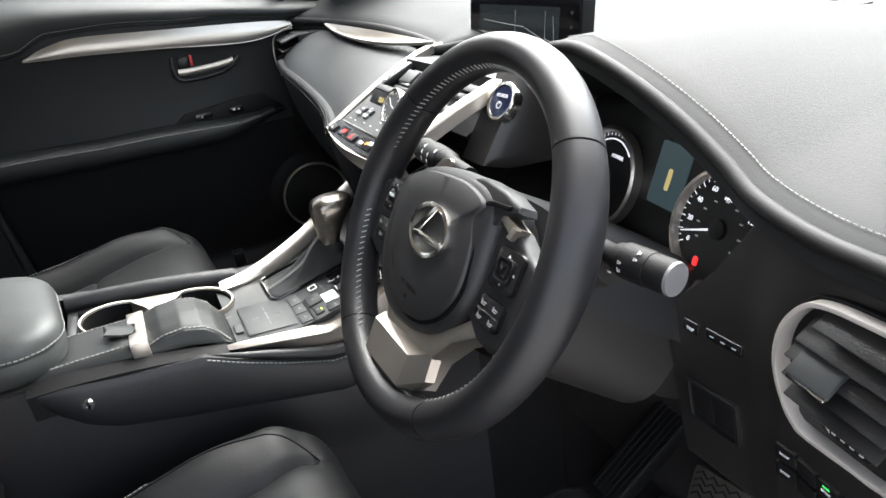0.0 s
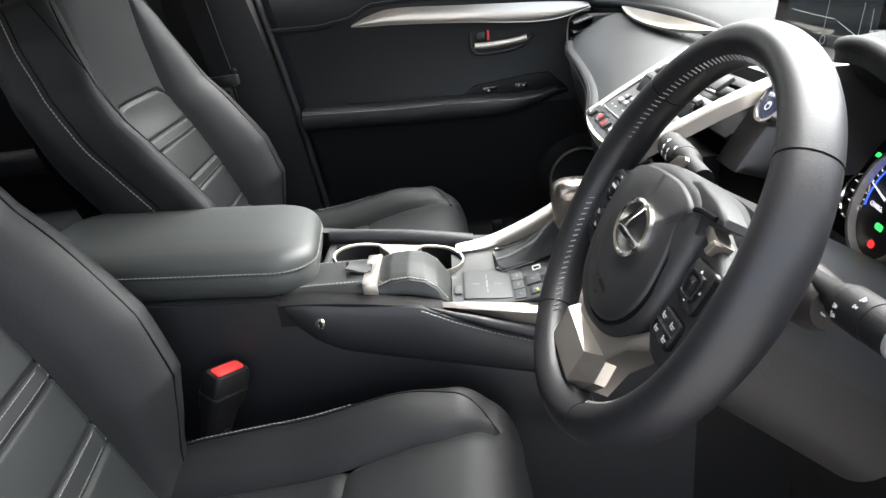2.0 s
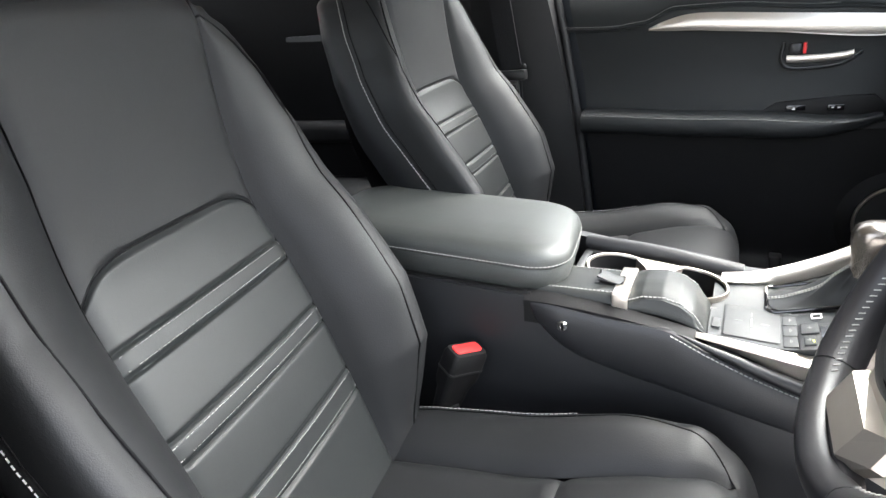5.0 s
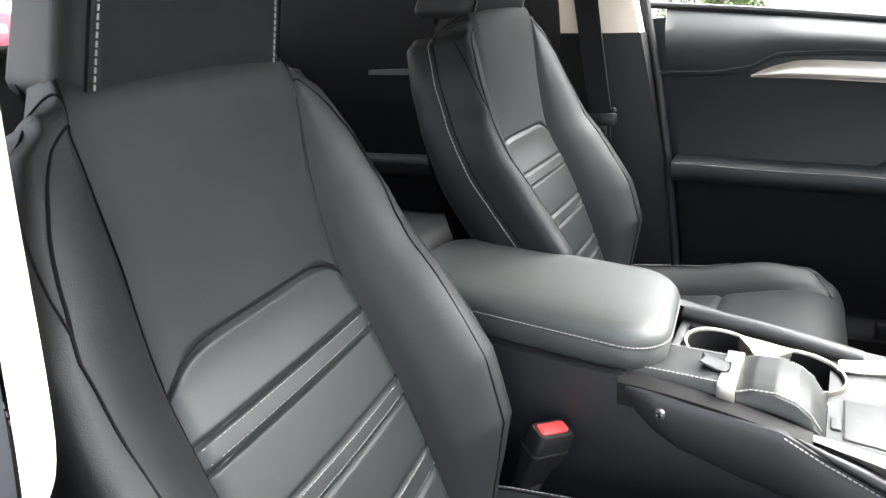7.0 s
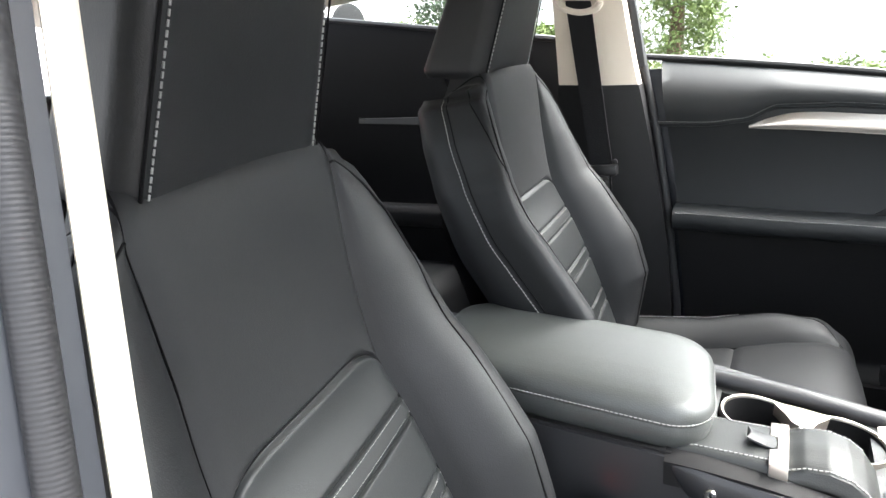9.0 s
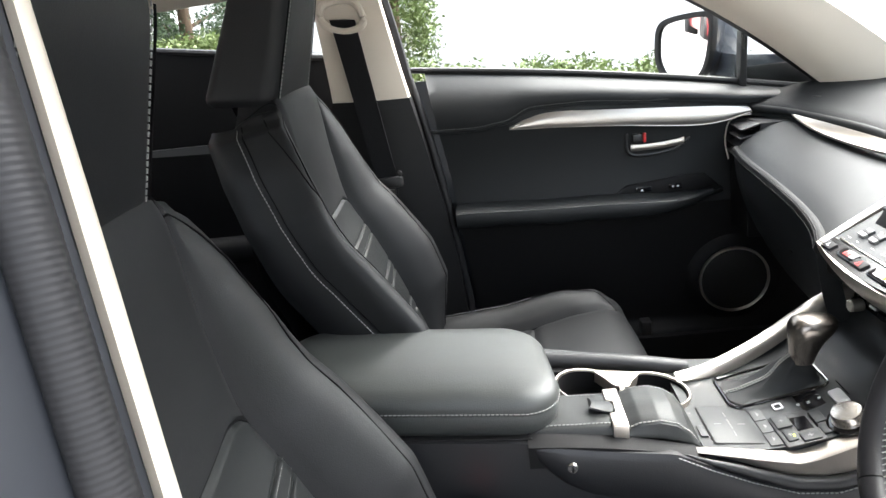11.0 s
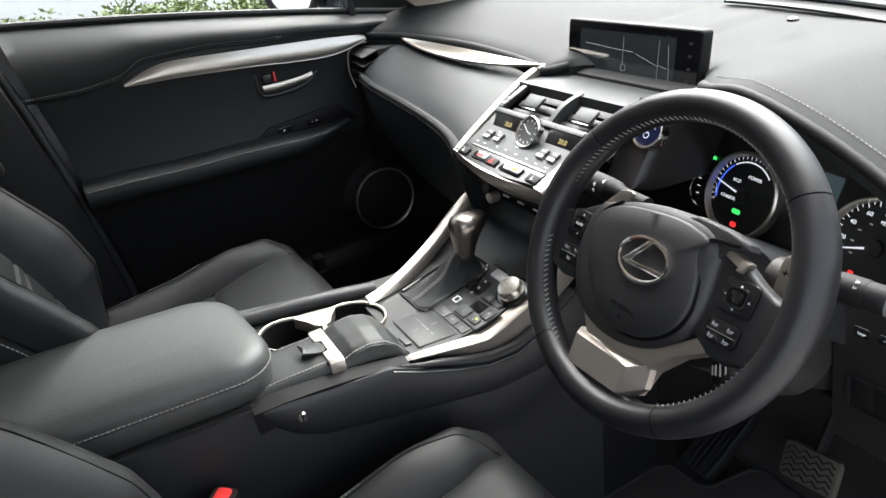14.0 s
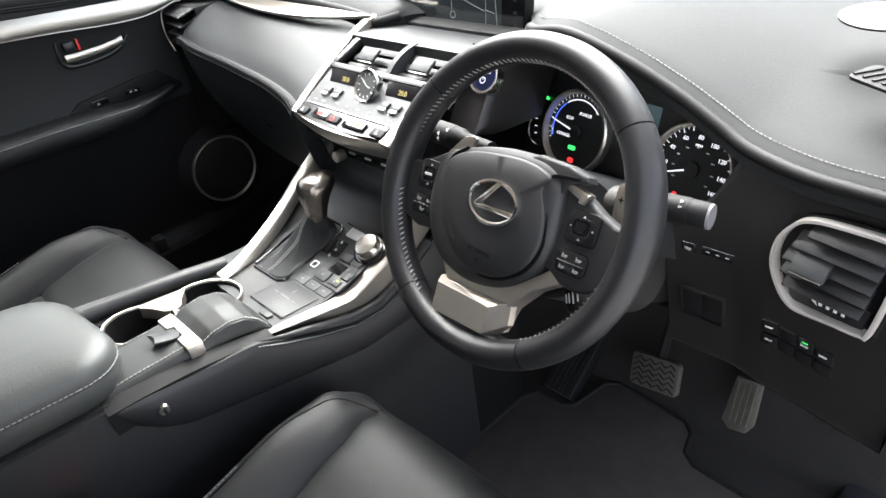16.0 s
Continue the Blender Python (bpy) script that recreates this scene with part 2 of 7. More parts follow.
CARPET = mat_new("black carpet", (0.014, 0.0125, 0.0125), 0.95, grain=1.0, grain_scale=700, vary=0.35, vary_scale=30)
MAT_CARPET = mat_new("charcoal mat carpet", (0.036, 0.032, 0.031), 0.95, grain=1.0, grain_scale=500, vary=0.45, vary_scale=26)
RUBBER = mat_new("black rubber", (0.014, 0.014, 0.015), 0.55, spec=0.3, vary=0.1)
WEBBING = mat_new("black belt webbing", (0.008, 0.008, 0.009), 0.8, spec=0.2, grain=0.5, grain_scale=600)
RED = mat_new("red release plastic", (0.62, 0.03, 0.03), 0.35, vary=0.04)


# ---- ground and body shell ----
GROUND = mat_new("pale concrete paving", (0.24, 0.235, 0.23), 0.85, grain=0.5, grain_scale=40, vary=0.12, vary_scale=2.5)


def ground_z(x, y):
    """Level under the car, with a gentle bank rising beside it."""
    s = max(0.0, min(1.0, (-x - 2.5) / 3.5))
    s = s * s * (3 - 2 * s)
    b = max(0.0, min(1.0, (1.5 - y) / 5.0))
    return -0.38 + s * (0.25 + 0.75 * b) * max(0.0, min(1.0, (60 + x) / 45)) * max(0.0, min(1.0, (y + 13) / 4))


GX = [-400, -120, -60, -40, -25, -18, -14, -11, -9, -8, -7, -6, -5.5, -5, -4.5, -4, -3.5, -3, -2.5, -2, 0, 3, 8, 30, 120, 400]
GY = [-400, -120, -40, -25, -16, -12, -9, -7, -5, -4, -3, -2, -1, 0, 1, 2, 3, 5, 8, 12, 30, 120, 400]
ground = part("ground", loft([[Vector((x, y, ground_z(x, y))) for x in GX] for y in GY], False, False), GROUND, None)
tagged(ground, "pale grey concrete forecourt round the parked car", "ground", kind="structure")
floor = part("floor", box(-0.74, 0.74, -2.0, 0.50, -0.06, 0.0), CARPET, None, smooth=False)
tagged(floor, "black carpeted car floor under the seats", "floor", kind="structure")
toe = part("wall_front", slab(lambda u, v: Vector((-0.74 + 1.48 * u, 0.44 + 0.20 * v, 0.0 + 0.72 * v ** 1.3)), 4, 8, (0, 0.04, -0.03)), CARPET, None)
tagged(toe, "dark carpeted bulkhead behind the pedals", "wall", kind="structure")
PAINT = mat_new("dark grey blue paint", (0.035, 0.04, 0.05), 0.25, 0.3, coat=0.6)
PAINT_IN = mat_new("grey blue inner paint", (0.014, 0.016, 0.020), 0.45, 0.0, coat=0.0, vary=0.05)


def roof_z(x, y):
    return 1.235 - 0.10 * (x / 0.6) ** 2 - 0.05 * ((y + 0.75) / 0.9) ** 2


roof = part("ceiling", slab(lambda u, v: Vector((-0.58 + 1.16 * u, -1.9 + 1.95 * v, roof_z(-0.58 + 1.16 * u, -1.9 + 1.95 * v))), 14, 14, (0, 0, 0.04)), CREAM, None)
tagged(roof, "cream cloth headliner under the roof", "ceiling", kind="structure")
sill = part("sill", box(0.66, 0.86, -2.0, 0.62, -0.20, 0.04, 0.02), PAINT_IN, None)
tagged(sill, "dark painted door sill of the open driver's side", "sill", kind="structure")

skin = part("roof_panel", slab(lambda u, v: Vector((-0.63 + 1.26 * u, -1.95 + 2.0 * v, roof_z((-0.63 + 1.26 * u) * 0.95, -1.9 + 1.95 * v) + 0.046)), 14, 14, (0, 0, 0.012)), PAINT, None)
tagged(skin, "dark painted car roof panel", "roof", kind="structure")


# ---- front seats ----
BACK = [(-0.455, 0.335), (-0.470, 0.360), (-0.505, 0.440), (-0.545, 0.526), (-0.586, 0.602), (-0.624, 0.667), (-0.648, 0.760), (-0.663, 0.845), (-0.674, 0.882), (-0.697, 0.902), (-0.732, 0.906), (-0.765, 0.896)]
BACK_RAW = spline([(0, y, z) for y, z in BACK], 600)
BACK_STEPS = [0.0]
for p, q in zip(BACK_RAW, BACK_RAW[1:]):
    BACK_STEPS.append(BACK_STEPS[-1] + (q - p).length)
BACK_LINE = [BACK_RAW[min(range(600), key=lambda i: abs(BACK_STEPS[i] - BACK_STEPS[-1] * k / 120))] for k in range(121)]


def back_v(z):
    """How far up the seat back's front line the height z lies."""
    return min(range(100), key=lambda i: abs(BACK_LINE[i].z - z)) / 120


BACK_HALF = [(back_v(z), h) for z, h in ((0.34, 0.195), (0.38, 0.206), (0.45, 0.225), (0.52, 0.235), (0.60, 0.238), (0.68, 0.231), (0.728, 0.224), (0.756, 0.2125), (0.80, 0.200), (0.85, 0.175), (0.88, 0.155))] + [(0.90, 0.142), (1.0, 0.130)]
BACK_INNER = [(back_v(z), h) for z, h in ((0.34, 0.132), (0.60, 0.132), (0.667, 0.128), (0.76, 0.126), (0.86, 0.132))] + [(0.92, 0.118), (1.0, 0.105)]
BACK_WING = [(back_v(z), h) for z, h in ((0.34, 0.015), (0.38, 0.036), (0.45, 0.078), (0.52, 0.082), (0.60, 0.066), (0.68, 0.051), (0.74, 0.037), (0.80, 0.021), (0.85, 0.001))] + [(0.88, -0.012), (0.94, -0.018), (1.0, -0.022)]
BACK_FALL = [(0.0, 0.055), (0.55, 0.060), (0.72, 0.068), (0.86, 0.060), (0.93, 0.050), (1.0, 0.042)]
BACK_SIDE = [(0.0, 0.095), (0.5, 0.076), (0.72, 0.064), (0.80, 0.060), (0.86, 0.046), (1.0, 0.046)]
PLEATS = [back_v(z) for z in (0.441, 0.466, 0.526, 0.545, 0.602, 0.618)]
INSERT_TOP = back_v(0.684)
SHEAR = [0.13]


def back_frame(v):
    t = max(0.0, min(1.0, v)) * 120
    i = min(int(t), 119)
    p = BACK_LINE[i].lerp(BACK_LINE[i + 1], t - i)
    d = (BACK_LINE[min(i + 3, 120)] - BACK_LINE[max(i - 2, 0)]).normalized()
    return p, Vector((0, d.z, -d.y))


def straight_rows(rows, t):
    """Straight lookup in rows of (key, value)."""
    for (a, p), (b, q) in zip(rows, rows[1:]):
        if t <= b:
            return p + (q - p) * max(0.0, (t - a) / (b - a))
    return rows[-1][1]


def eased(rows, n=40):
    """The same rows with many steps along a smooth curve."""
    return [(p.x, p.y) for p in spline([(a, b, 0) for a, b in rows], n)]


BOL_OUT = eased(((0.0, 0.0), (0.15, 0.20), (0.30, 0.42), (0.50, 0.70), (0.65, 0.88), (0.80, 0.98), (0.90, 1.0), (1.0, 1.0)))
BOL_UP = eased(((0.0, 0.0), (0.15, 0.42), (0.30, 0.76), (0.45, 0.95), (0.58, 1.0), (0.70, 1.0), (1.0, 1.0)))
BOL_DROP = eased(((0.0, 0.0), (0.55, 0.0), (0.65, 0.03), (0.76, 0.14), (0.88, 0.46), (1.0, 1.0)))


def back_point(s, v, q=None):
    """The seat back's front at the offset s across and v up its height, or at the share q of a side bolster."""
    p, n = back_frame(v)
    half, inner, wing = straight_rows(BACK_HALF, v), straight_rows(BACK_INNER, v), straight_rows(BACK_WING, v)
    if q is None:
        d = 0.006 * (1 - (s / inner) ** 2) - 0.004 * math.exp(-((abs(s) - inner) / 0.0034) ** 2)
    else:
        k = 1 if s > 0 else -1
        f, g = straight_rows(BOL_OUT, q), straight_rows(BOL_UP, q)
        s = k * (inner + (half - inner) * f)
        d = wing * g - 0.006 * math.exp(-(q / 0.07) ** 2) - straight_rows(BACK_FALL, v) * straight_rows(BOL_DROP, q)
        return p + Vector((s, SHEAR[0] * s, -0.42 * g * max(0.0, v - 0.84))) + back_frame(min(v, 0.87))[1] * d
    return p + Vector((s, SHEAR[0] * s, 0)) + n * d


CUSH = [(-0.545, 0.335), (-0.480, 0.345), (-0.400, 0.356), (-0.320, 0.367), (-0.240, 0.388), (-0.175, 0.405), (-0.122, 0.409), (-0.084, 0.390), (-0.066, 0.348), (-0.068, 0.290), (-0.092, 0.225)]
CUSH_LINE = spline([(0, y, z) for y, z in CUSH], 101)
CUSH_HALF = [(0.0, 0.235), (0.3, 0.250), (0.60, 0.250), (0.72, 0.236), (0.82, 0.225), (1.0, 0.215)]
CUSH_INNER = [(0.0, 0.130), (0.3, 0.142), (0.5, 0.156), (0.62, 0.168), (1.0, 0.176)]
CUSH_WING = [(0.0, 0.020), (0.15, 0.030), (0.42, 0.034), (0.55, 0.022), (0.64, 0.005), (0.75, 0.0), (1.0, 0.0)]
CUSH_SPLIT = 0.36


def cush_point(s, v):
    t = max(0.0, min(1.0, v)) * 100
    i = min(int(t), 99)
    p = CUSH_LINE[i].lerp(CUSH_LINE[i + 1], t - i)
    d = (CUSH_LINE[min(i + 2, 100)] - CUSH_LINE[max(i - 1, 0)]).normalized()
    n = Vector((0, -d.z, d.y))
    half, inner, wing = lerp_rows(CUSH_HALF, v)[0], lerp_rows(CUSH_INNER, v)[0], lerp_rows(CUSH_WING, v)[0]
    a = (abs(s) - inner) / (half - inner)
    h = 0.006 * (1 - min(1.0, abs(s) / inner) ** 2)
    if a > 0:
        h += wing * math.sin(min(a / 0.55, 1.0) * math.pi / 2)
        if a > 0.55:
            h -= (wing * 0.8 + 0.030) * ((a - 0.55) / 0.45) ** 2.2
    if v < 0.66:
        h -= 0.006 * math.exp(-((abs(s) - inner) / 0.006) ** 2)
    return p + Vector((s, 0, 0)) + n * h


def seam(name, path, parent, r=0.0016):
    return part(name, tube(path, r, 6), SEAM_SHADOW, parent)


def build_seat(label, group):
    seat = thing("front_seat", label, "car seat", group, at=(0, -0.3, 0))
    # cushion
    nu = 26

    def cen(v0, v1):
        def f(u, w):
            v = v0 + (v1 - v0) * w
            s = (2 * u - 1) * lerp_rows(CUSH_INNER, v)[0]
            q = cush_point(s, v)
            e = min(w, 1 - w) * (v1 - v0) * 0.75
            return q - Vector((0, 0, 0.005 * math.exp(-(e / 0.006) ** 2)))
        return f
    part("cushion_panel", grid(cen(0.0, CUSH_SPLIT), nu, 36), LEATHER_SEAT, seat)
    part("cushion_panel", grid(cen(CUSH_SPLIT, 1.0), nu, 70), LEATHER_SEAT, seat)
    for k in (-1, 1):
        def bol(u, w, k=k):
            i, h = lerp_rows(CUSH_INNER, w)[0], lerp_rows(CUSH_HALF, w)[0]
            return cush_point(k * (i + (h - i) * u), w)
        part("cushion_bolster", grid(bol, 20, 80), LEATHER_SEAT, seat)

        def side(u, w, k=k):
            h = lerp_rows(CUSH_HALF, w)[0]
            q = cush_point(k * h, w)
            z = 0.20 + (q.z - 0.20) * (1 - u)
            return Vector((q.x + k * 0.012 * math.sin(u * math.pi * 0.8), q.y, z))
        part("cushion_side", grid(side, 8, 60), LEATHER_SEAT, seat)
        arc = []
        for j in range(41):
            w = 0.05 + 0.61 * j / 40
            i, h = lerp_rows(CUSH_INNER, w)[0], lerp_rows(CUSH_HALF, w)[0]
            a = 0.60 * (1 - max(0.0, (w - 0.45) / 0.21) ** 2.6)
            arc.append(cush_point(k * (i + (h - i) * a), w))
        seam("cushion_seam", arc, seat, 0.0011)
        part("stitching", stitches([p + Vector((k * 0.004, 0, 0.0012)) for p in arc[:22]], 0.006, 0.004, 0.0004), STITCH, seat, "pale grey stitching")
    part("seat_base", box(-0.20, 0.20, -0.50, -0.10, 0.03, 0.25, 0.02), PLASTIC_DARK, seat)
    for x in (-0.19, 0.19):
        part("seat_rail", box(x - 0.022, x + 0.022, -0.62, -0.08, -0.045, 0.035, 0.004), PLASTIC_DARK, seat)
    # seat back
    def insert(u, w):
        x = 2 * u - 1
        v = 0.02 + w * (INSERT_TOP - 0.02) - 0.040 * abs(x) ** 6 * w ** 8
        q = back_point(x * straight_rows(BACK_INNER, v), v)
        d = sum(0.0030 * math.exp(-((v - c) * 0.69 / 0.0024) ** 2) for c in PLEATS)
        d += 0.0045 * math.exp(-((1 - w) * 0.30 / 0.0032) ** 2)
        return q - back_frame(v)[1] * d
    part("back_insert", grid(insert, 32, 210), LEATHER_INSERT, seat)

    def upper(u, w):
        x = 2 * u - 1
        v0 = INSERT_TOP - 0.040 * abs(x) ** 6
        v = v0 + w * (1.0 - v0)
        q = back_point(x * straight_rows(BACK_INNER, v), v)
        soft = 0.0016 * noise.noise(Vector((q.x * 9 + CX[0] * 40, v * 7, 0.3)))
        return q - back_frame(v)[1] * (0.0045 * math.exp(-(w * 0.38 / 0.0032) ** 2) + soft)
    part("back_panel", grid(upper, 28, 70), LEATHER_SEAT, seat)
    edge = []
    for j in range(41):
        x = -1 + 2 * j / 40
        v = INSERT_TOP - 0.040 * abs(x) ** 6
        edge.append(back_point(x * straight_rows(BACK_INNER, v), v) - back_frame(v)[1] * 0.0045)
    seam("insert_seam", edge, seat, 0.0013)
    for k in (-1, 1):
        def at(v, q, k=k):
            return back_point(k * 0.2, v, q)

        def bol(u, w, k=k):
            soft = 0.0018 * noise.noise(Vector((u * 2.0, w * 9, k + CX[0] * 3)))
            return back_point(k * 0.2, w, u) + back_frame(w)[1] * soft * math.sin(u * math.pi)
        part("back_bolster", grid(lambda u, w: bol(u, 0.95 * w), 30, 120), LEATHER_SEAT, seat)

        def flank(u, w, k=k):
            q, n = back_point(k * 0.2, w, 1.0), back_frame(min(w, 0.70))[1]
            t = straight_rows(BACK_SIDE, w)
            return q - n * t * u + Vector((k * (0.005 * math.sin(u * math.pi) - 0.022 * u ** 3), 0, 0))
        part("back_side", grid(lambda u, w: flank(u, 0.86 * w), 12, 90), LEATHER_SEAT, seat)

        def crown_side(u, w):
            return back_point(k * 0.2, 0.86 + 0.09 * w, 1.0).lerp(flank(w, 0.86), u)
        part("shoulder_side", grid(crown_side, 8, 16), LEATHER_SEAT, seat)
        pod = [(0.02, 0.42), (0.20, 0.45), (back_v(0.55), 0.47), (back_v(0.64), 0.50), (back_v(0.70), 0.53), (back_v(0.745), 0.58), (back_v(0.79), 0.58), (back_v(0.83), 0.50), (back_v(0.853), 0.34), (back_v(0.866), 0.16), (back_v(0.866), 0.02)]
        seam("bolster_seam", [at(w.x, w.y) for w in spline([(a, b, 0) for a, b in pod], 90)], seat, 0.0013)
        notch = [(back_v(0.742), 0.585), (back_v(0.765), 0.66), (back_v(0.80), 0.74), (back_v(0.85), 0.83), (0.90, 0.86)]
        seam("notch_seam", [at(w.x, w.y) for w in spline([(a, b, 0) for a, b in notch], 24)], seat, 0.0010)
        seam("shoulder_seam", [at(back_v(0.864) + 0.10 * j / 20, 0.02 + 0.60 * (j / 20) ** 2) for j in range(21)], seat, 0.0012)
        seam("panel_seam", [at(0.02 + 0.86 * j / 90, 0.0) for j in range(91)], seat, 0.0014)
        run = [flank(0.06, 0.06 + 0.79 * j / 59) + Vector((k * 0.0006, 0, 0)) for j in range(60)]
        part("stitching", stitches(run, 0.006, 0.004, 0.0006), STITCH, seat, "pale grey stitching")
        seam("side_seam", [at(0.06 + 0.80 * j / 59, 0.985) for j in range(60)], seat, 0.0011)
    for i, c in enumerate(PLEATS):
        v = c + (-0.0075 if i % 2 else 0.0075)
        h = straight_rows(BACK_INNER, v) - 0.004
        part("stitching", stitches([back_point(-h + 2 * h * j / 16, v) - back_frame(v)[1] * 0.0002 for j in range(17)], 0.0055, 0.0040, 0.00030), STITCH, seat, "grey stitching")

    def rear(u, w):
        h = (straight_rows(BACK_HALF, w) - 0.03) * (2 * u - 1)
        p, n = back_frame(w)[0], back_frame(min(w, 0.70))[1]
        return p + Vector((h, SHEAR[0] * h, 0)) - n * (0.135 - 0.075 * w + 0.012 * math.sin(u * math.pi))
    part("back_shell", grid(lambda u, w: rear(u, 0.90 * w), 12, 30), PLASTIC_DARK, seat)
    return seat


def build_headrest(label, lean):
    """A padded block that leans forward as it rises."""
    rest = thing("headrest", label, "headrest", "front headrests", at=(0, -0.75, 0.88))

    def face(t):
        z = 0.872 + 0.215 * t
        top = max(0.0, (t - 0.62) / 0.38)
        return -0.677 + lean * 0.215 * (t - 0.62 * top * top * top), z
    rings = []
    for j in range(31):
        t = j / 30
        y, z = face(t)
        e = max(0.0, 1 - t / 0.07) ** 2
        f = max(0.0, (t - 0.70) / 0.30) ** 2.4
        wide, deep = 2 * (0.127 - 0.010 * e - 0.030 * f - 0.026 * t), 0.112 - 0.014 * e - 0.030 * f - 0.028 * t
        mid = y - deep / 2 - 0.007 * e - 0.010 * f
        ring = []
        for x, w in rrect(wide, deep, 0.027, 8):
            bulge = 0.006 * (1 - (2 * x / wide) ** 2) * (1 if w > 0 else 0) - 0.010 * (abs(x) / 0.127) * (1 if w < 0 else 0)
            ring.append(Vector((x - (0.012 if x > 0 else -0.012) * (w < 0), mid + w + bulge + SHEAR[0] * x, z)))
        rings.append(ring)
    part("pad", loft(rings), LEATHER_SEAT, rest)
    for k in (-1, 1):
        line = []
        for j in range(31):
            t = 0.05 + 0.70 * j / 30
            y, z = face(t)
            x = k * (0.106 - 0.022 * t)
            line.append(Vector((x, y + 0.0018 + SHEAR[0] * x, z)))
        part("stitching", stitches(line, 0.0062, 0.0042, 0.0006), STITCH, rest, "pale grey stitching")
        seam("pad_seam", [p + Vector((k * 0.0065, -0.0006, 0)) for p in line], rest, 0.0012)
        part("post", tube([(k * 0.06, -0.745, 0.84), (k * 0.06, -0.738, 0.90)], 0.006, 10), CHROME, rest)
    return rest


TILT = LEVEL.inverted()
CX = [0.413]
seat_a = build_seat("black leather driver's seat with stitched pleated insert", "front seats")
rest_a = build_headrest("black leather headrest on top of the driver's seat", 0.27)
seat_a.matrix_basis = TILT @ Matrix.Translation((0.413, -0.3, 0))
rest_a.matrix_basis = TILT @ Matrix.Translation((0.413, -0.75, 0.88))
CX[0], SHEAR[0] = -0.29, 0.05
seat_b = build_seat("black leather passenger seat with stitched pleated insert", "front seats")
rest_b = build_headrest("black leather headrest on top of the passenger seat", 0.22)
seat_b.matrix_basis = TILT @ Matrix.Translation((-0.290, -0.345, 0.028))
rest_b.matrix_basis = TILT @ Matrix.Translation((-0.280, -0.795, 0.913))


# ---- steering wheel ----
WT = radians(31)
WC = (0.3664, 0.0187, 0.691)
WF = basis(WC, (1, 0, 0), (0, math.sin(WT), math.cos(WT)))
SPOKE = brushed("satin spoke metal", (0.50, 0.46, 0.41), 0.36, 0)
SPOKE.node_tree.nodes["Principled BSDF"].inputs["Metallic"].default_value = 0.92
HUB = mat_new("grained charcoal cover", (0.017, 0.017, 0.0185), 0.46, spec=0.5, grain=0.3, grain_scale=1500, vary=0.1, vary_scale=12)
BUTTON = mat_new("button black", (0.010, 0.010, 0.011), 0.24)
MARK_WHEEL = mat_new("pale printed marks", (0.34, 0.34, 0.34), 0.6)
MARK = mat_new("white printed marks", (0.75, 0.75, 0.75), 0.6)
wheel = thing("steering_wheel", "black leather steering wheel with a satin metal lower spoke", "steering wheel", at=WC)


def on_wheel(x, y, h=0.0, turn=0.0):
    return WF @ pose(x, y, h, 0, 0, turn)


def rim_point(deg, r=0.157, h=0.0):
    a = radians(deg)
    return WF @ Vector((r * math.sin(a), r * math.cos(a), h))


def rim_arc(a0, a1, n, fat=0.0):
    rings = []
    for i in range(n + 1):
        a = a0 + (a1 - a0) * i / n
        ar = radians(a)
        g = 0.0016 * math.exp(-((abs((a + 180) % 360 - 180) - 78) / 24) ** 2)
        ring = []
        for j in range(22):
            b = 2 * math.pi * j / 22
            rr = 0.1592 + (0.0160 + g + fat) * math.cos(b)
            ring.append(WF @ Vector((rr * math.sin(ar), rr * math.cos(ar), (0.0202 + g + fat) * math.sin(b))))
        rings.append(ring)
    return loft(rings)


SEAMS = (51, 149, 215, 309)
for i, a0 in enumerate(SEAMS):
    a1 = SEAMS[(i + 1) % 4] + (360 if i == 3 else 0)
    part("rim", rim_arc(a0 + 0.3, a1 - 0.3, 64), WHEEL_LEATHER, wheel)
    part("rim_joint", rim_arc(a0 - 0.4, a0 + 0.4, 2, -0.0006), SEAM_SHADOW, wheel)


def zigzag(a0, a1):
    n = int(abs(a1 - a0) / 2.3)
    bms = []
    for i in range(n):
        a = a0 + (a1 - a0) * i / n
        d = (a1 - a0) / n
        p = [rim_point(a, 0.1450, 0.0108), rim_point(a + d * 0.45, 0.1428, 0.0066)]
        bms.append(tube(p, 0.00058, 5))
    return join(*bms)


for a0, a1 in ((-72, 72), (108, 150), (210, 262)):
    part("stitching", zigzag(a0, a1), STITCH, wheel, "pale grey thread stitched round the rim")
# spoke bodies
HUBSH = [(-0.093, 0.026), (-0.064, 0.043), (-0.018, 0.054), (0.035, 0.0560), (0.060, 0.0500), (0.073, 0.0380), (0.076, 0.0180), (0.079, -0.016), (0.073, -0.047),
         (0.050, -0.074), (0.016, -0.090), (-0.028, -0.093), (-0.066, -0.078), (-0.090, -0.048), (-0.099, -0.012)]
hub_line = [(p.x, p.y) for p in spline([(x, y, 0) for x, y in HUBSH], 110, True)]


def stack_rings(outline, steps, m):
    cx = sum(p[0] for p in outline) / len(outline)
    cy = sum(p[1] for p in outline) / len(outline)
    return loft([[m @ Vector((cx + (x - cx) * k, cy + (y - cy) * k, h)) for x, y in outline] for k, h in steps])


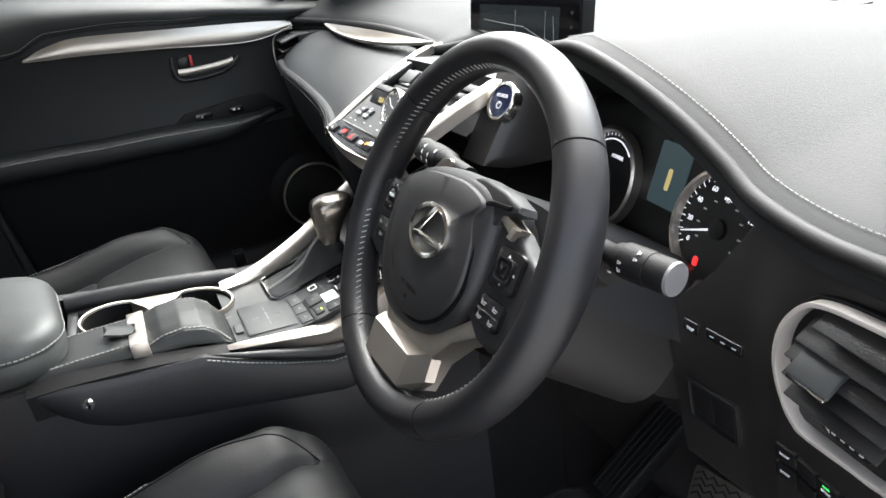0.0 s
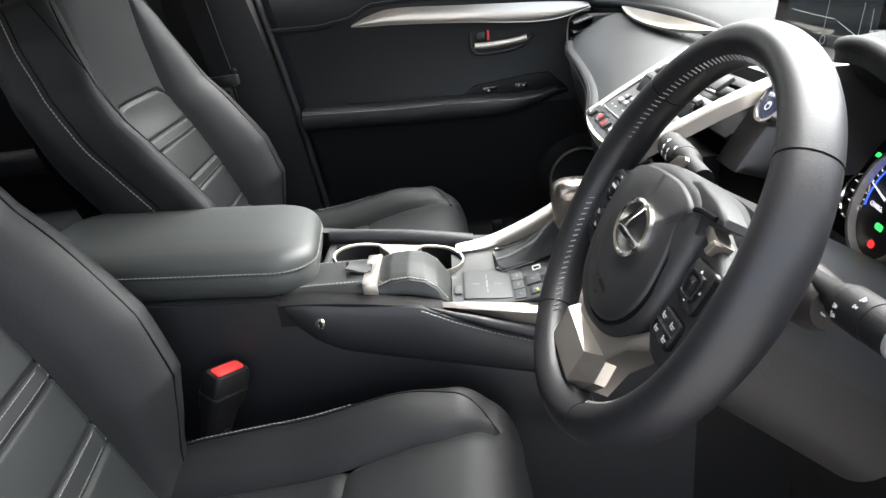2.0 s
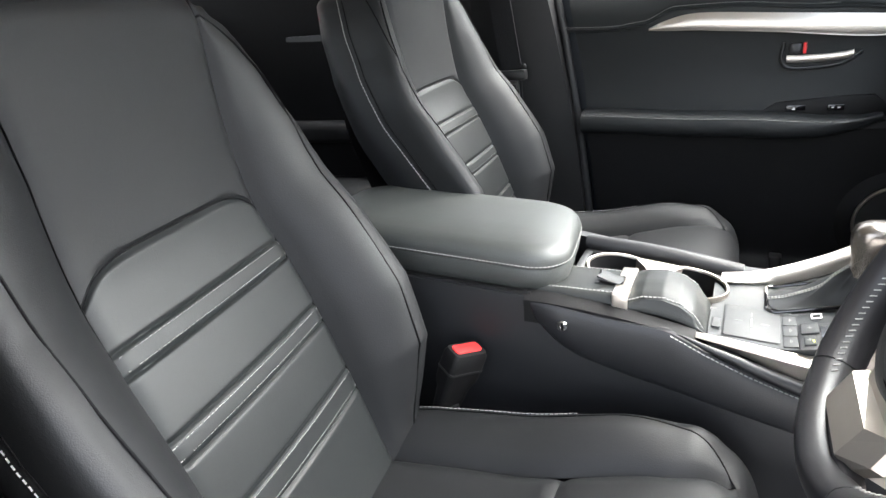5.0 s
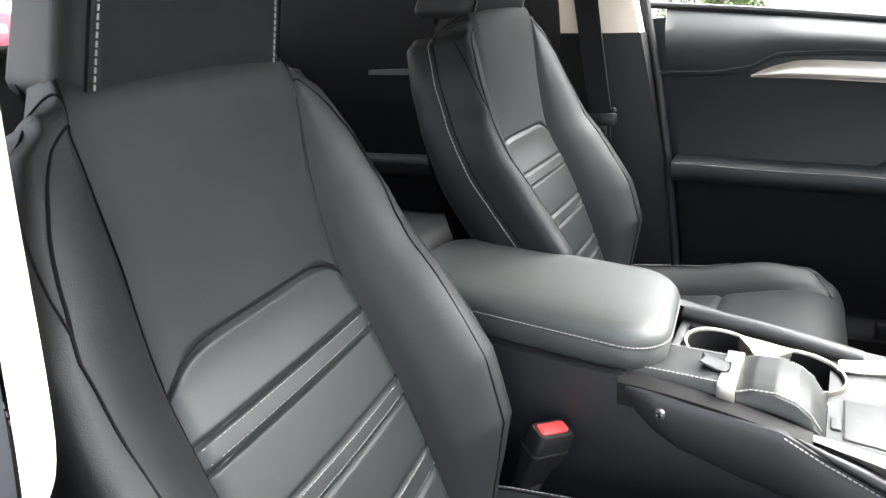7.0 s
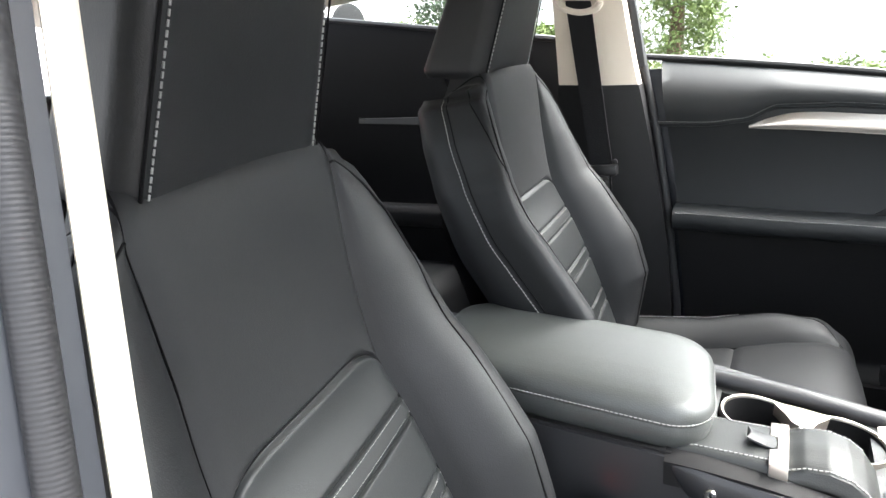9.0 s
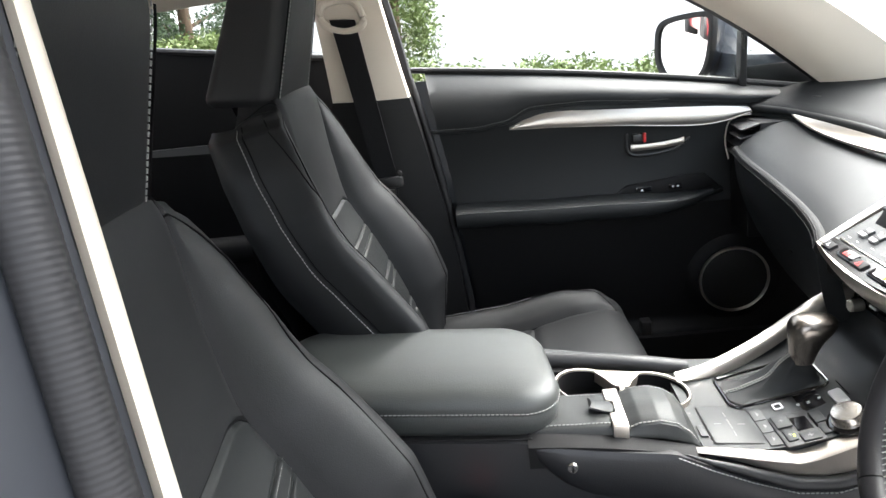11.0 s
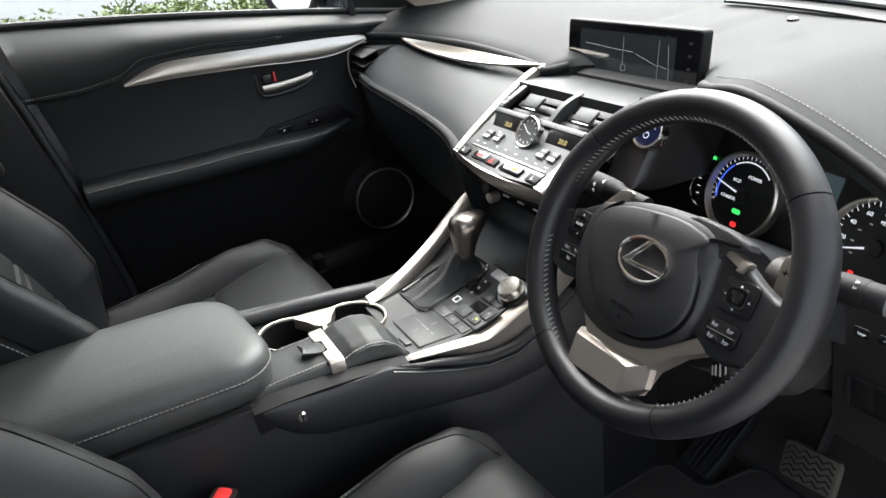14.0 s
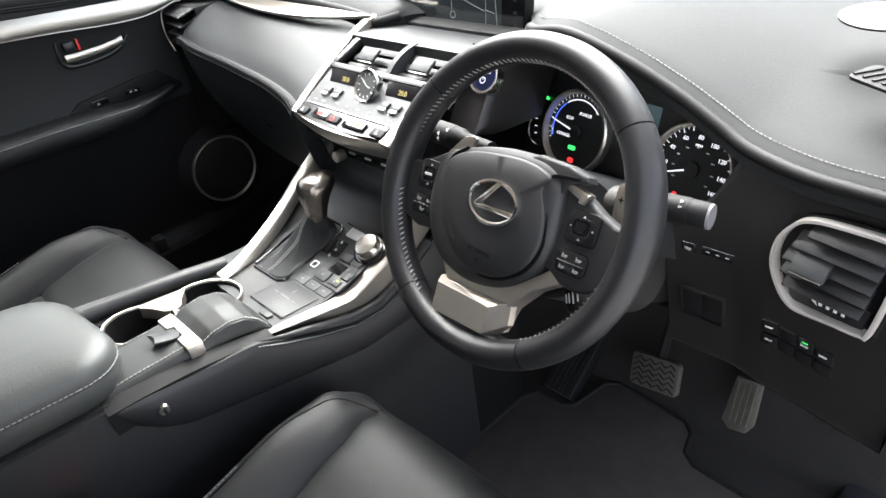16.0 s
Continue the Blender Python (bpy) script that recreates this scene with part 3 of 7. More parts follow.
part("airbag_cover", stack_rings(hub_line, ((0.98, -0.030), (1.0, -0.006), (0.990, 0.002), (0.965, 0.0065), (0.90, 0.0105), (0.80, 0.0128), (0.6, 0.0155), (0.3, 0.0168), (0.03, 0.0170)), WF), HUB, wheel)
GROOVE = [(0.088, 0.045), (0.060, 0.041), (0.056, 0.027), (0.066, 0.0), (0.069, -0.031), (0.057, -0.057), (0.030, -0.075), (-0.002, -0.079), (-0.036, -0.070), (-0.064, -0.043), (-0.076, -0.020), (-0.080, 0.010), (-0.074, 0.030), (-0.055, 0.044)]
groove = spline([(x, y, 0) for x, y in GROOVE], 90)
part("cover_groove", tube([WF @ Vector((p.x, p.y, 0.0102 - 0.06 * max(0.0, p.x - 0.065) - 0.05 * max(0.0, -0.060 - p.x))) for p in groove], 0.0020, 6), SEAM_SHADOW, wheel)
ring_line = [(p.x * 0.985, p.y * 0.985) for p in spline([(x, y, 0) for x, y in GROOVE[1:-1]] + [(-0.050, 0.042, 0), (-0.010, 0.048, 0), (0.030, 0.049, 0)], 80, True)]
part("cover_disc", stack_rings(ring_line, ((1.0, 0.0085), (0.985, 0.0128), (0.955, 0.0146), (0.6, 0.0170), (0.03, 0.0178)), WF), HUB, wheel)
part("cover_wing", plate([(0.010, 0.050), (0.036, 0.0575), (0.072, 0.0550), (0.094, 0.0490), (0.097, 0.0440), (0.077, 0.0370), (0.072, 0.0240), (0.050, 0.0200), (0.020, 0.0300)], 0.018, on_wheel(0, 0, -0.0100), 0.004, 3), HUB, wheel)
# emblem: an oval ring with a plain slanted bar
part("emblem_ring", loft([[on_wheel(0.003, -0.002, 0.0172) @ Vector((rx * math.cos(t), ry * math.sin(t), h)) for t in [2 * math.pi * i / 48 for i in range(48)]]
                          for rx, ry, h in ((0.0335, 0.0240, 0), (0.0332, 0.0237, 0.0034), (0.0308, 0.0213, 0.0042), (0.0288, 0.0193, 0.0030), (0.0288, 0.0193, 0))], True, False, True), CHROME, wheel, "bright chrome oval")
part("emblem_bar", join(plate([(0.002, 0.0180), (0.013, 0.0215), (-0.009, -0.0060), (-0.021, -0.0085)], 0.0040, on_wheel(0, 0, 0.0172), 0.0010),
                        plate([(-0.021, -0.0085), (-0.009, -0.0062), (0.029, -0.0055), (0.032, -0.0115), (-0.015, -0.0120)], 0.0040, on_wheel(0, 0, 0.0170), 0.0010)), CHROME, wheel, "plain chrome bar shape")
part("cover_marks", join(text_mesh("SRS AIRBAG", 0.0062, on_wheel(0.0, -0.055, 0.0168, -2)),
                         box(-0.002, 0.002, -0.002, 0.0015, 0, 0.0004, m=on_wheel(0.0, -0.064, 0.0162))), PLASTIC_DARK, wheel, "faint moulded marks")
# side spokes
for k in (-1, 1):
    arm = [(k * x, y) for x, y in ((0.072, 0.038), (0.096, 0.031), (0.114, 0.021), (0.134, 0.013), (0.152, 0.012), (0.154, -0.030), (0.136, -0.052), (0.112, -0.060), (0.092, -0.058), (0.070, -0.045))]
    part("side_spoke", plate(arm, 0.016, on_wheel(0, 0, -0.015), 0.005, 3), HUB, wheel)
    for cx, cy, w, h in ((0.1065 - 0.004 * (k > 0), 0.002, 0.035, 0.033), (0.1055 - 0.004 * (k > 0), -0.033, 0.034, 0.023)):
        pad = part("switch_pad", plate(rrect(w, h, 0.006), 0.0042, on_wheel(k * cx, cy, 0.0008), 0.0016), BUTTON, wheel, "glossy black switch pad")
        if h > 0.03:
            part("key_frame", frame_ring(rrect(0.022, 0.020, 0.005), rrect(0.0165, 0.0145, 0.0035), 0.0030, on_wheel(k * cx, cy, 0.0045), 0.001), BUTTON, pad)
            part("key", plate(rrect(0.014, 0.012, 0.003), 0.0024, on_wheel(k * cx, cy, 0.0048), 0.001), GLOSS, pad)
            for dx, dy in ((0.012, 0), (-0.012, 0), (0, 0.011), (0, -0.011)):
                part("arrow", plate([(-0.0013, -0.001), (0.0013, -0.001), (0, 0.0012)], 0.0003, on_wheel(k * cx + dx, cy + dy, 0.0050)), MARK, pad)
            if k < 0:
                part("word", text_mesh("MODE", 0.0042, on_wheel(k * cx, cy, 0.0074)), MARK, pad)
        else:
            part("divider", box(-w / 2 + 0.002, w / 2 - 0.002, -0.0005, 0.0005, 0, 0.0012, m=on_wheel(k * cx, cy, 0.0046)), CHROME, pad)
            for dx, dy in ((-0.008, 0.0055), (0.008, 0.0055)) + (((-0.008, -0.0055), (0.008, -0.0055)) if k > 0 else ((0, -0.0055),)):
                part("symbol", join(box(-0.0032, 0.0032, -0.0004, 0.0004, 0, 0.0003), box(-0.0012, 0.0022, -0.002, -0.0013, 0, 0.0003), box(-0.0030, -0.0022, -0.002, 0.002, 0, 0.0003)), MARK_WHEEL, pad).matrix_basis = on_wheel(k * cx + dx, cy + dy, 0.0050)
# metal lower spoke
blade = [(-0.082, -0.046), (-0.066, -0.078), (-0.045, -0.104), (-0.041, -0.131), (-0.020, -0.140), (0.015, -0.141), (0.036, -0.134), (0.044, -0.103),
         (0.066, -0.076), (0.096, -0.056), (0.088, -0.040), (0.062, -0.062), (0.030, -0.080), (0.0, -0.084), (-0.030, -0.080), (-0.056, -0.066), (-0.074, -0.042)]
part("lower_spoke", plate(blade, 0.026, on_wheel(0, 0, -0.026), 0.003), SPOKE, wheel, "satin champagne metal spoke")
FACE_LOW = [(-0.056, -0.101), (0.046, -0.095), (0.049, -0.120), (0.030, -0.142), (-0.052, -0.143)]
FACE_TOP = [(-0.050, -0.107), (0.026, -0.108), (0.0258, -0.122), (0.025, -0.138), (-0.049, -0.139)]
part("spoke_face", loft([[on_wheel(x, y, h) @ Vector((0, 0, 0)) for x, y in ring] for ring, h in ((FACE_LOW, -0.012), (FACE_LOW, -0.002), (FACE_TOP, 0.0085))]), SPOKE, wheel, "satin champagne metal spoke plate", smooth=False)
part("rim_collar", plate([(-0.052, -0.136), (0.048, -0.136), (0.056, -0.158), (-0.060, -0.158)], 0.018, on_wheel(0, 0, -0.012), 0.006, 3), WHEEL_LEATHER, wheel)
# paddles and column
pad_line = [(p.x, p.y) for p in spline([(0.114, 0.008, 0), (0.1085, 0.038, 0), (0.1100, 0.0500, 0), (0.1165, 0.0505, 0), (0.1225, 0.036, 0), (0.131, 0.010, 0)], 30, True)]
part("shift_paddle", plate(pad_line, 0.005, on_wheel(0, 0, -0.0320), 0.0018), SPOKE, wheel, "silver gear paddle with a plus sign")
part("paddle_sign", join(box(-0.003, 0.003, -0.0005, 0.0005, 0, 0.0004, m=on_wheel(0.1155, 0.036, -0.0269)), box(-0.0005, 0.0005, -0.003, 0.003, 0, 0.0004, m=on_wheel(0.1155, 0.036, -0.0269))), BUTTON, wheel)
part("shift_paddle", join(plate([(-0.119, 0.030), (-0.099, 0.053), (-0.084, 0.056), (-0.080, 0.054), (-0.086, 0.036)], 0.004, on_wheel(0, 0, -0.032), 0.0015),
                          plate([(-0.112, 0.026), (-0.108, 0.034), (-0.080, 0.042), (-0.078, 0.032)], 0.006, on_wheel(0, 0, -0.026), 0.0018)), SPOKE, wheel, "silver gear paddle")
part("spoke_tab", join(plate([(0.070, 0.0345), (0.0745, 0.0405), (0.1005, 0.0335), (0.0960, 0.0245)], 0.012, on_wheel(0, 0, -0.007), 0.0018),
                       plate([(0.091, 0.0240), (0.095, 0.0340), (0.1015, 0.0325), (0.0970, 0.0230)], 0.005, on_wheel(0, 0, 0.0025), 0.0015)), SPOKE, wheel, "satin metal corner piece")
# short lever for the speed setting, below the spoke
ca, cb = on_wheel(0.084, -0.046, -0.040) @ Vector((0, 0, 0)), on_wheel(0.104, -0.084, -0.036) @ Vector((0, 0, 0))
lever = part("cruise_lever", tube([ca.lerp(cb, t) for t in (0, 0.3, 0.42, 0.9, 0.97, 1.0)], [0.008, 0.0085, 0.0125, 0.0125, 0.0115, 0.009], 20), PLASTIC_DARK, wheel, "short black lever with rows of white print")
CL = basis(ca.lerp(cb, 0.68), (cb - ca), WF.to_3x3() @ Vector((0.885, 0.466, 0)))
for i, (y, w) in enumerate(((0.0066, 0.008), (0.0022, 0.012), (-0.0022, 0.010), (-0.0066, 0.009))):
    part("print_bar", box(-w / 2, w / 2, -0.0008, 0.0008, 0, 0.0005, m=CL @ pose(0, y, (0.0127 ** 2 - y * y) ** 0.5)), MARK, lever)
part("hub_back", loft([[WF @ Vector((r * math.cos(t), r * 0.8 * math.sin(t) - 0.01, h)) for t in [2 * math.pi * i / 32 for i in range(32)]] for r, h in ((0.080, -0.012), (0.078, -0.040), (0.066, -0.060))]), PLASTIC_DARK, wheel)

# steering column with its two stalks
column = thing("steering_column", "grained dark plastic steering column cover with two stalks", "steering column", at=(0.37, 0.12, 0.62))
SHROUD = mat_new("warm black plastic", (0.0165, 0.0145, 0.0135), 0.55, grain=0.4, grain_scale=1500, vary=0.1, vary_scale=10)
rings = []
for t in [i / 10 for i in range(11)]:
    m = WF @ pose(0, -0.012 - 0.01 * t, -0.055 - 0.17 * t)
    w, h = 0.106 + 0.010 * t, 0.062 + 0.010 * t
    rings.append([[m @ Vector((w * k * math.copysign(abs(math.cos(a)) ** 0.6, math.cos(a)), h * d * abs(math.sin(a)) ** 0.6, 0)) for a in [math.pi * i / 28 for i in range(29)]] for k, d in ((1.0, 1.0), (0.86, -1.30))])
part("upper_cowl", loft([r[0] for r in rings]), mat_new("smooth charcoal plastic", (0.016, 0.017, 0.019), 0.42, spec=0.5, grain=0.15, grain_scale=1800, vary=0.1, vary_scale=10), column)
part("lower_cowl", loft([r[1] for r in rings]), SHROUD, column, "warm black lower cowl")
part("stalk_boss", tube([(0.455, 0.092, 0.677), (0.485, 0.090, 0.682), (0.497, 0.091, 0.684)], [0.022, 0.019, 0.014], 24), SHROUD, column)


def stalk(name, a, b, r0, r1, label):
    a, b = Vector(a), Vector(b)
    d = (b - a).normalized()
    m = basis(b, d.cross(Vector((0, 0, 1))), Vector((0, 0, 1)))
    if (m.to_3x3() @ Vector((0, 0, 1))).dot(d) < 0:
        m = m @ pose(0, 0, 0, 180, 0, 0)
    l = (b - a).length
    body = part(name, lathe(((r0 * 0.7, -l), (r0 * 0.75, -l * 0.62), (r0, -l * 0.58), (r1, -l * 0.20), (r1, -0.004), (r1 * 0.93, -0.001), (r1 * 0.8, 0.0)), 28, m), PLASTIC_DARK, column, label)
    part("collar", lathe(((r1 * 1.03, -l * 0.50), (r1 * 1.05, -l * 0.48), (r1 * 1.05, -l * 0.24), (r1 * 1.03, -l * 0.22)), 28, m), PLASTIC_DARK, body)
    return body, m


st, sm = stalk("stalk", (0.470, 0.088, 0.680), (0.553, 0.098, 0.694), 0.0115, 0.0130, "black wiper stalk with a round grey cap")
part("cap", lathe(((0.0126, -0.001), (0.0121, 0.0014), (0.001, 0.0018)), 28, sm), mat_new("mid grey plastic", (0.14, 0.14, 0.145), 0.5), st)
for i, (d, w) in enumerate(((-0.026, 0.008), (-0.026, 0.005), (-0.038, 0.006), (-0.038, 0.008), (-0.048, 0.006))):
    v = sm @ pose(0, 0, d, 0, 0, -158 + i * 24) @ pose(0, 0.0141, 0)
    part("symbol", join(box(-w / 4, w / 4, -0.0003, 0.0004, -0.001, -0.0003), box(-w / 6, w / 8, -0.0003, 0.0004, 0.0005, 0.0018)), MARK_WHEEL, st).matrix_basis = v
sl, sm = stalk("stalk", (0.290, 0.085, 0.680), (0.168, 0.094, 0.704), 0.0140, 0.0140, "black light stalk with white symbols")
for i, d in enumerate((-0.030, -0.030, -0.030, -0.046, -0.046, -0.058)):
    v = sm @ pose(0, 0, d, 0, 0, 92 + (i % 3) * 28) @ pose(0, 0.0151, 0)
    part("symbol", join(box(-0.0025, 0.0025, -0.0003, 0.0004, -0.001, 0.0), box(-0.001, 0.001, -0.0003, 0.0004, 0.0005, 0.002)), MARK, sl).matrix_basis = v


# ---- centre console ----
console = thing("centre_console", "black leather and silver centre console with cup holders", "centre console", at=(0, -0.3, 0))


def deck(y):
    """Height of the console's top along its length."""
    return lerp_rows([(-0.40, 0.546), (-0.33, 0.536), (-0.23, 0.521), (-0.145, 0.508), (-0.08, 0.504), (-0.02, 0.514), (0.04, 0.534), (0.10, 0.56), (0.14, 0.60)], y)[0]


def flank(k):
    def f(u, v):
        y = -0.80 + 0.95 * u
        top = straight_rows([(-0.80, 0.577), (-0.37, 0.545), (-0.20, 0.515), (-0.10, 0.470), (0.0, 0.455), (0.10, 0.51), (0.15, 0.54)], y)
        z = top - (top - 0.0) * v
        x = 0.128 + 0.008 * math.sin(min(1.0, v * 3.2) * math.pi) - 0.006 * v + 0.010 * max(0.0, u - 0.7)
        return Vector((k * x, y, z))
    return f


for k in (-1, 1):
    part("side_panel", slab(flank(k), 50, 24, (-0.02 * k, 0, 0)), LEATHER_SIDE, console)
# raised knee wing with its bolt
WING_TOP = [(-0.368, 0.541), (-0.34, 0.540), (-0.28, 0.530), (-0.20, 0.521), (-0.16, 0.500), (-0.11, 0.478), (-0.057, 0.459), (-0.010, 0.456), (0.03, 0.468), (0.12, 0.52)]
WING_LOW = [(-0.368, 0.536), (-0.357, 0.513), (-0.333, 0.488), (-0.302, 0.470), (-0.24, 0.452), (-0.15, 0.430), (-0.05, 0.405), (0.12, 0.40)]


def wing(u, v):
    y = -0.368 + 0.488 * u
    top, low = straight_rows(WING_TOP, y), straight_rows(WING_LOW, y)
    return Vector((0.1335 + 0.0065 * math.sin(v * math.pi) ** 0.5 * min(1, 14 * u), y, top + (low - top) * v))


part("knee_wing", slab(wing, 60, 14, (-0.012, 0, 0)), LEATHER_SIDE, console, "black leather knee pad")
part("stitching", stitches([Vector((0.1375, y, straight_rows(WING_TOP, y) - 0.002)) for y in [-0.198 + 0.26 * i / 60 for i in range(61)]], 0.0056, 0.0038, 0.0006), STITCH, console, "pale grey stitching")
part("pad_roll", tube([Vector((0.1325, y, straight_rows(WING_TOP, y) + 0.004 + 0.0045 * min(1.0, (y + 0.185) / 0.06))) for y in [-0.185 + 0.28 * i / 40 for i in range(41)]], [0.0012 + 0.0078 * min(1.0, i / 16) ** 0.8 for i in range(41)], 10), LEATHER_SIDE, console, "rolled leather edge under the silver rail")
bolt = part("bolt", lathe(((0.0075, 0), (0.0075, 0.002), (0.006, 0.0042), (0.003, 0.0045), (0.0028, 0.003), (0.0005, 0.003)), 20, basis((0.1385, -0.325, 0.516), (0, 1, 0), (0, 0, 1))), CHROME, console, "small chrome hook bolt")
part("bolt_slot", box(-0.0012, 0.0012, -0.0045, 0.0045, 0.0046, 0.0050, m=basis((0.1385, -0.325, 0.516), (0, 1, 0), (0, 0.5, 1))), PLASTIC_DARK, bolt)
# top deck pieces
part("deck", slab(lambda u, v: Vector((-0.118 + 0.230 * u, -0.160 + 0.295 * v, deck(-0.160 + 0.295 * v))), 14, 30, (0, 0, -0.02)), GREY_PANEL, console)
# cup holder block: walls round two wells, on the sloping deck
CB = pose(0, -0.236, 0.5225, -8.3, 0, 0)
part("cup_surround", join(box(-0.118, -0.064, -0.108, 0.104, -0.10, -0.003, 0.003, m=CB), box(0.028, 0.038, -0.108, 0.104, -0.10, -0.002, 0.002, m=CB), box(-0.07, 0.03, -0.108, -0.096, -0.10, -0.002, 0.002, m=CB)), PLASTIC, console)
part("far_roll", tube([CB @ Vector((-0.088, -0.11 + 0.22 * i / 20, 0.002 + 0.004 * math.sin(i / 20 * math.pi))) for i in range(21)], 0.013, 12), LEATHER_SIDE, console, "rolled leather edge beside the cup holders")
part("cup_floor", box(-0.075, 0.032, -0.10, 0.10, -0.095, -0.083, 0.002, m=CB), PLASTIC_DARK, console)
for cy, r in ((-0.047, 0.0450), (0.048, 0.0450)):
    m = CB @ pose(-0.018, cy, 0)
    part("cup_well", lathe(((r - 0.002, 0.002), (r - 0.004, -0.028), (r - 0.006, -0.083)), 40, m, False), PLASTIC_DARK, console)
    part("cup_rim", loft([[m @ Vector((q * math.cos(t), q * math.sin(t), h)) for t in [2 * math.pi * i / 56 for i in range(56)]] for q, h in ((r + 0.0030, -0.006), (r + 0.0032, 0.003), (r + 0.0022, 0.0050), (r - 0.0002, 0.0046), (r - 0.0018, 0.000), (r - 0.0022, -0.012))], True, False), SPOKE, console, "satin silver cup holder ring")
bridge = [(-0.064, -0.036), (-0.066, 0.0), (-0.064, 0.036), (-0.050, 0.027), (-0.037, 0.018), (-0.024, 0.0125), (-0.020, 0.006), (-0.020, -0.006), (-0.024, -0.0125), (-0.037, -0.018), (-0.050, -0.027)]
part("cup_bridge", plate([(x, y + 0.0005) for x, y in bridge], 0.016, CB @ pose(0, 0, -0.0118), 0.0015), SPOKE, console, "satin silver bridge between the cup holders")
# storage lid: a flat rear pad and an arched front pad with a metal bracket between them
PAD_TOP = [(-0.254, 0.549), (-0.235, 0.557), (-0.212, 0.559), (-0.192, 0.553), (-0.176, 0.540), (-0.166, 0.524), (-0.161, 0.512)]


def pad_front(u, v):
    """Across the arched pad, over its far edge, top and near side."""
    y = -0.254 + 0.093 * v
    top = straight_rows(PAD_TOP, y) - 0.002 * math.sin(v * 3)
    low = 0.531 - 0.22 * (y + 0.254)
    line = [(0.0265, low), (0.0275, low + (top - low) * 0.75), (0.034, top), (0.072, top + 0.0015), (0.100, top - 0.0035), (0.1085, top - 0.0085), (0.1125, low + (top - low) * 0.35), (0.1125, low - 0.003)]
    i = min(int(u * 7), 6)
    k = u * 7 - i
    return Vector((line[i][0] + (line[i + 1][0] - line[i][0]) * k, y, max(low - 0.003, line[i][1] + (line[i + 1][1] - line[i][1]) * k)))


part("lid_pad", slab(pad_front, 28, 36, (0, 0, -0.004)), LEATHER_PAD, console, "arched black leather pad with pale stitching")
part("stitching", stitches([pad_front(4.62 / 7, v) + Vector((0.0006, 0, 0.0008)) for v in [0.02 + 0.93 * i / 40 for i in range(41)]], 0.0052, 0.0036, 0.0006), STITCH, console, "pale grey stitching")
part("stitching", stitches([pad_front(1.9 / 7, v) + Vector((-0.0004, 0, 0.0008)) for v in [0.02 + 0.80 * i / 40 for i in range(41)]], 0.0052, 0.0036, 0.0005), STITCH, console, "pale grey stitching")


def pad_rear(u, v):
    y = -0.378 + 0.108 * v
    e = max(0.0, abs(2 * u - 1) - 0.84) / 0.16
    return Vector((0.028 + 0.084 * u, y, 0.5515 - 0.02 * max(0.0, y + 0.33) - 0.006 * e * e + 0.0012 * math.sin(u * math.pi)))


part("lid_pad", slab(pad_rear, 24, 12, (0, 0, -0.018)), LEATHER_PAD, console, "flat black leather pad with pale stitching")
for u in (0.10, 0.90):
    part("stitching", stitches([pad_rear(u, v) + Vector((0, 0, 0.0006)) for v in [i / 16 for i in range(17)]], 0.0052, 0.0036, 0.0006), STITCH, console, "pale grey stitching")
BRK = [(0.029, -0.270), (0.058, -0.270), (0.060, -0.262), (0.084, -0.262), (0.086, -0.270), (0.113, -0.270), (0.113, -0.251), (0.029, -0.251)]
part("bracket", join(plate(BRK, 0.007, pose(0, 0, 0.5475), 0.0015), box(0.1115, 0.1150, -0.270, -0.251, 0.532, 0.553, 0.0012)), SILVER, console, "satin silver bracket")
part("lid_latch", loft([[Vector((0.060 + 0.024 * a, -0.294 + y + 0.004 * math.sin(a * math.pi), 0.553 + z)) for a in (0, 0.25, 0.5, 0.75, 1)] + [Vector((0.060 + 0.024 * a, -0.294 + y, 0.5505 + z)) for a in (1, 0.75, 0.5, 0.25, 0)] for y, z in ((0.0, 0.010), (0.008, 0.007), (0.018, 0.003), (0.028, 0.001))]), GREY_PANEL, console, "grey finger tab")
part("lid_side", slab(lambda u, v: Vector((0.1125 + 0.0215 * v - 0.006 * u * v, -0.376 + 0.204 * u, 0.5495 - 0.010 * u - 0.022 * u * u - 0.004 * v - 0.002 * v * v)), 24, 5, (0, 0, -0.03)), PLASTIC_DARK, console, "smooth black side ledge")
MARK_DIM = mat_new("dim grey print", (0.20, 0.20, 0.20), 0.6)
# phone plate and switch rows
def on_deck(x, y, lift=0.0):
    s = math.degrees(math.atan2(deck(y + 0.01) - deck(y - 0.01), 0.02))
    return pose(x, y, deck(y) + lift, s, 0, 0)


part("plate_gap", plate(rrect(0.0845, 0.0645, 0.003), 0.0006, on_deck(0.060, -0.113)), PLASTIC_DARK, console)
part("phone_plate", plate(rrect(0.082, 0.062, 0.0025), 0.0014, on_deck(0.060, -0.113), 0.0005), GREY_PANEL, console, "grey rubber charging plate")
part("plate_marks", join(box(-0.0005, 0.0005, 0.010, 0.020, 0.0015, 0.0017, m=on_deck(0.060, -0.113)), box(-0.0005, 0.0005, -0.020, -0.010, 0.0015, 0.0017, m=on_deck(0.060, -0.113)),
                         box(-0.026, -0.016, -0.0005, 0.0005, 0.0015, 0.0017, m=on_deck(0.060, -0.113)), box(0.016, 0.026, -0.0005, 0.0005, 0.0015, 0.0017, m=on_deck(0.060, -0.113)),
                         *[box(-0.010 + i * 0.0036, -0.0075 + i * 0.0036, -0.0012, 0.0012, 0.0015, 0.0017, m=on_deck(0.060, -0.113)) for i in range(6)]), MARK_DIM, console, "thin pale lines")
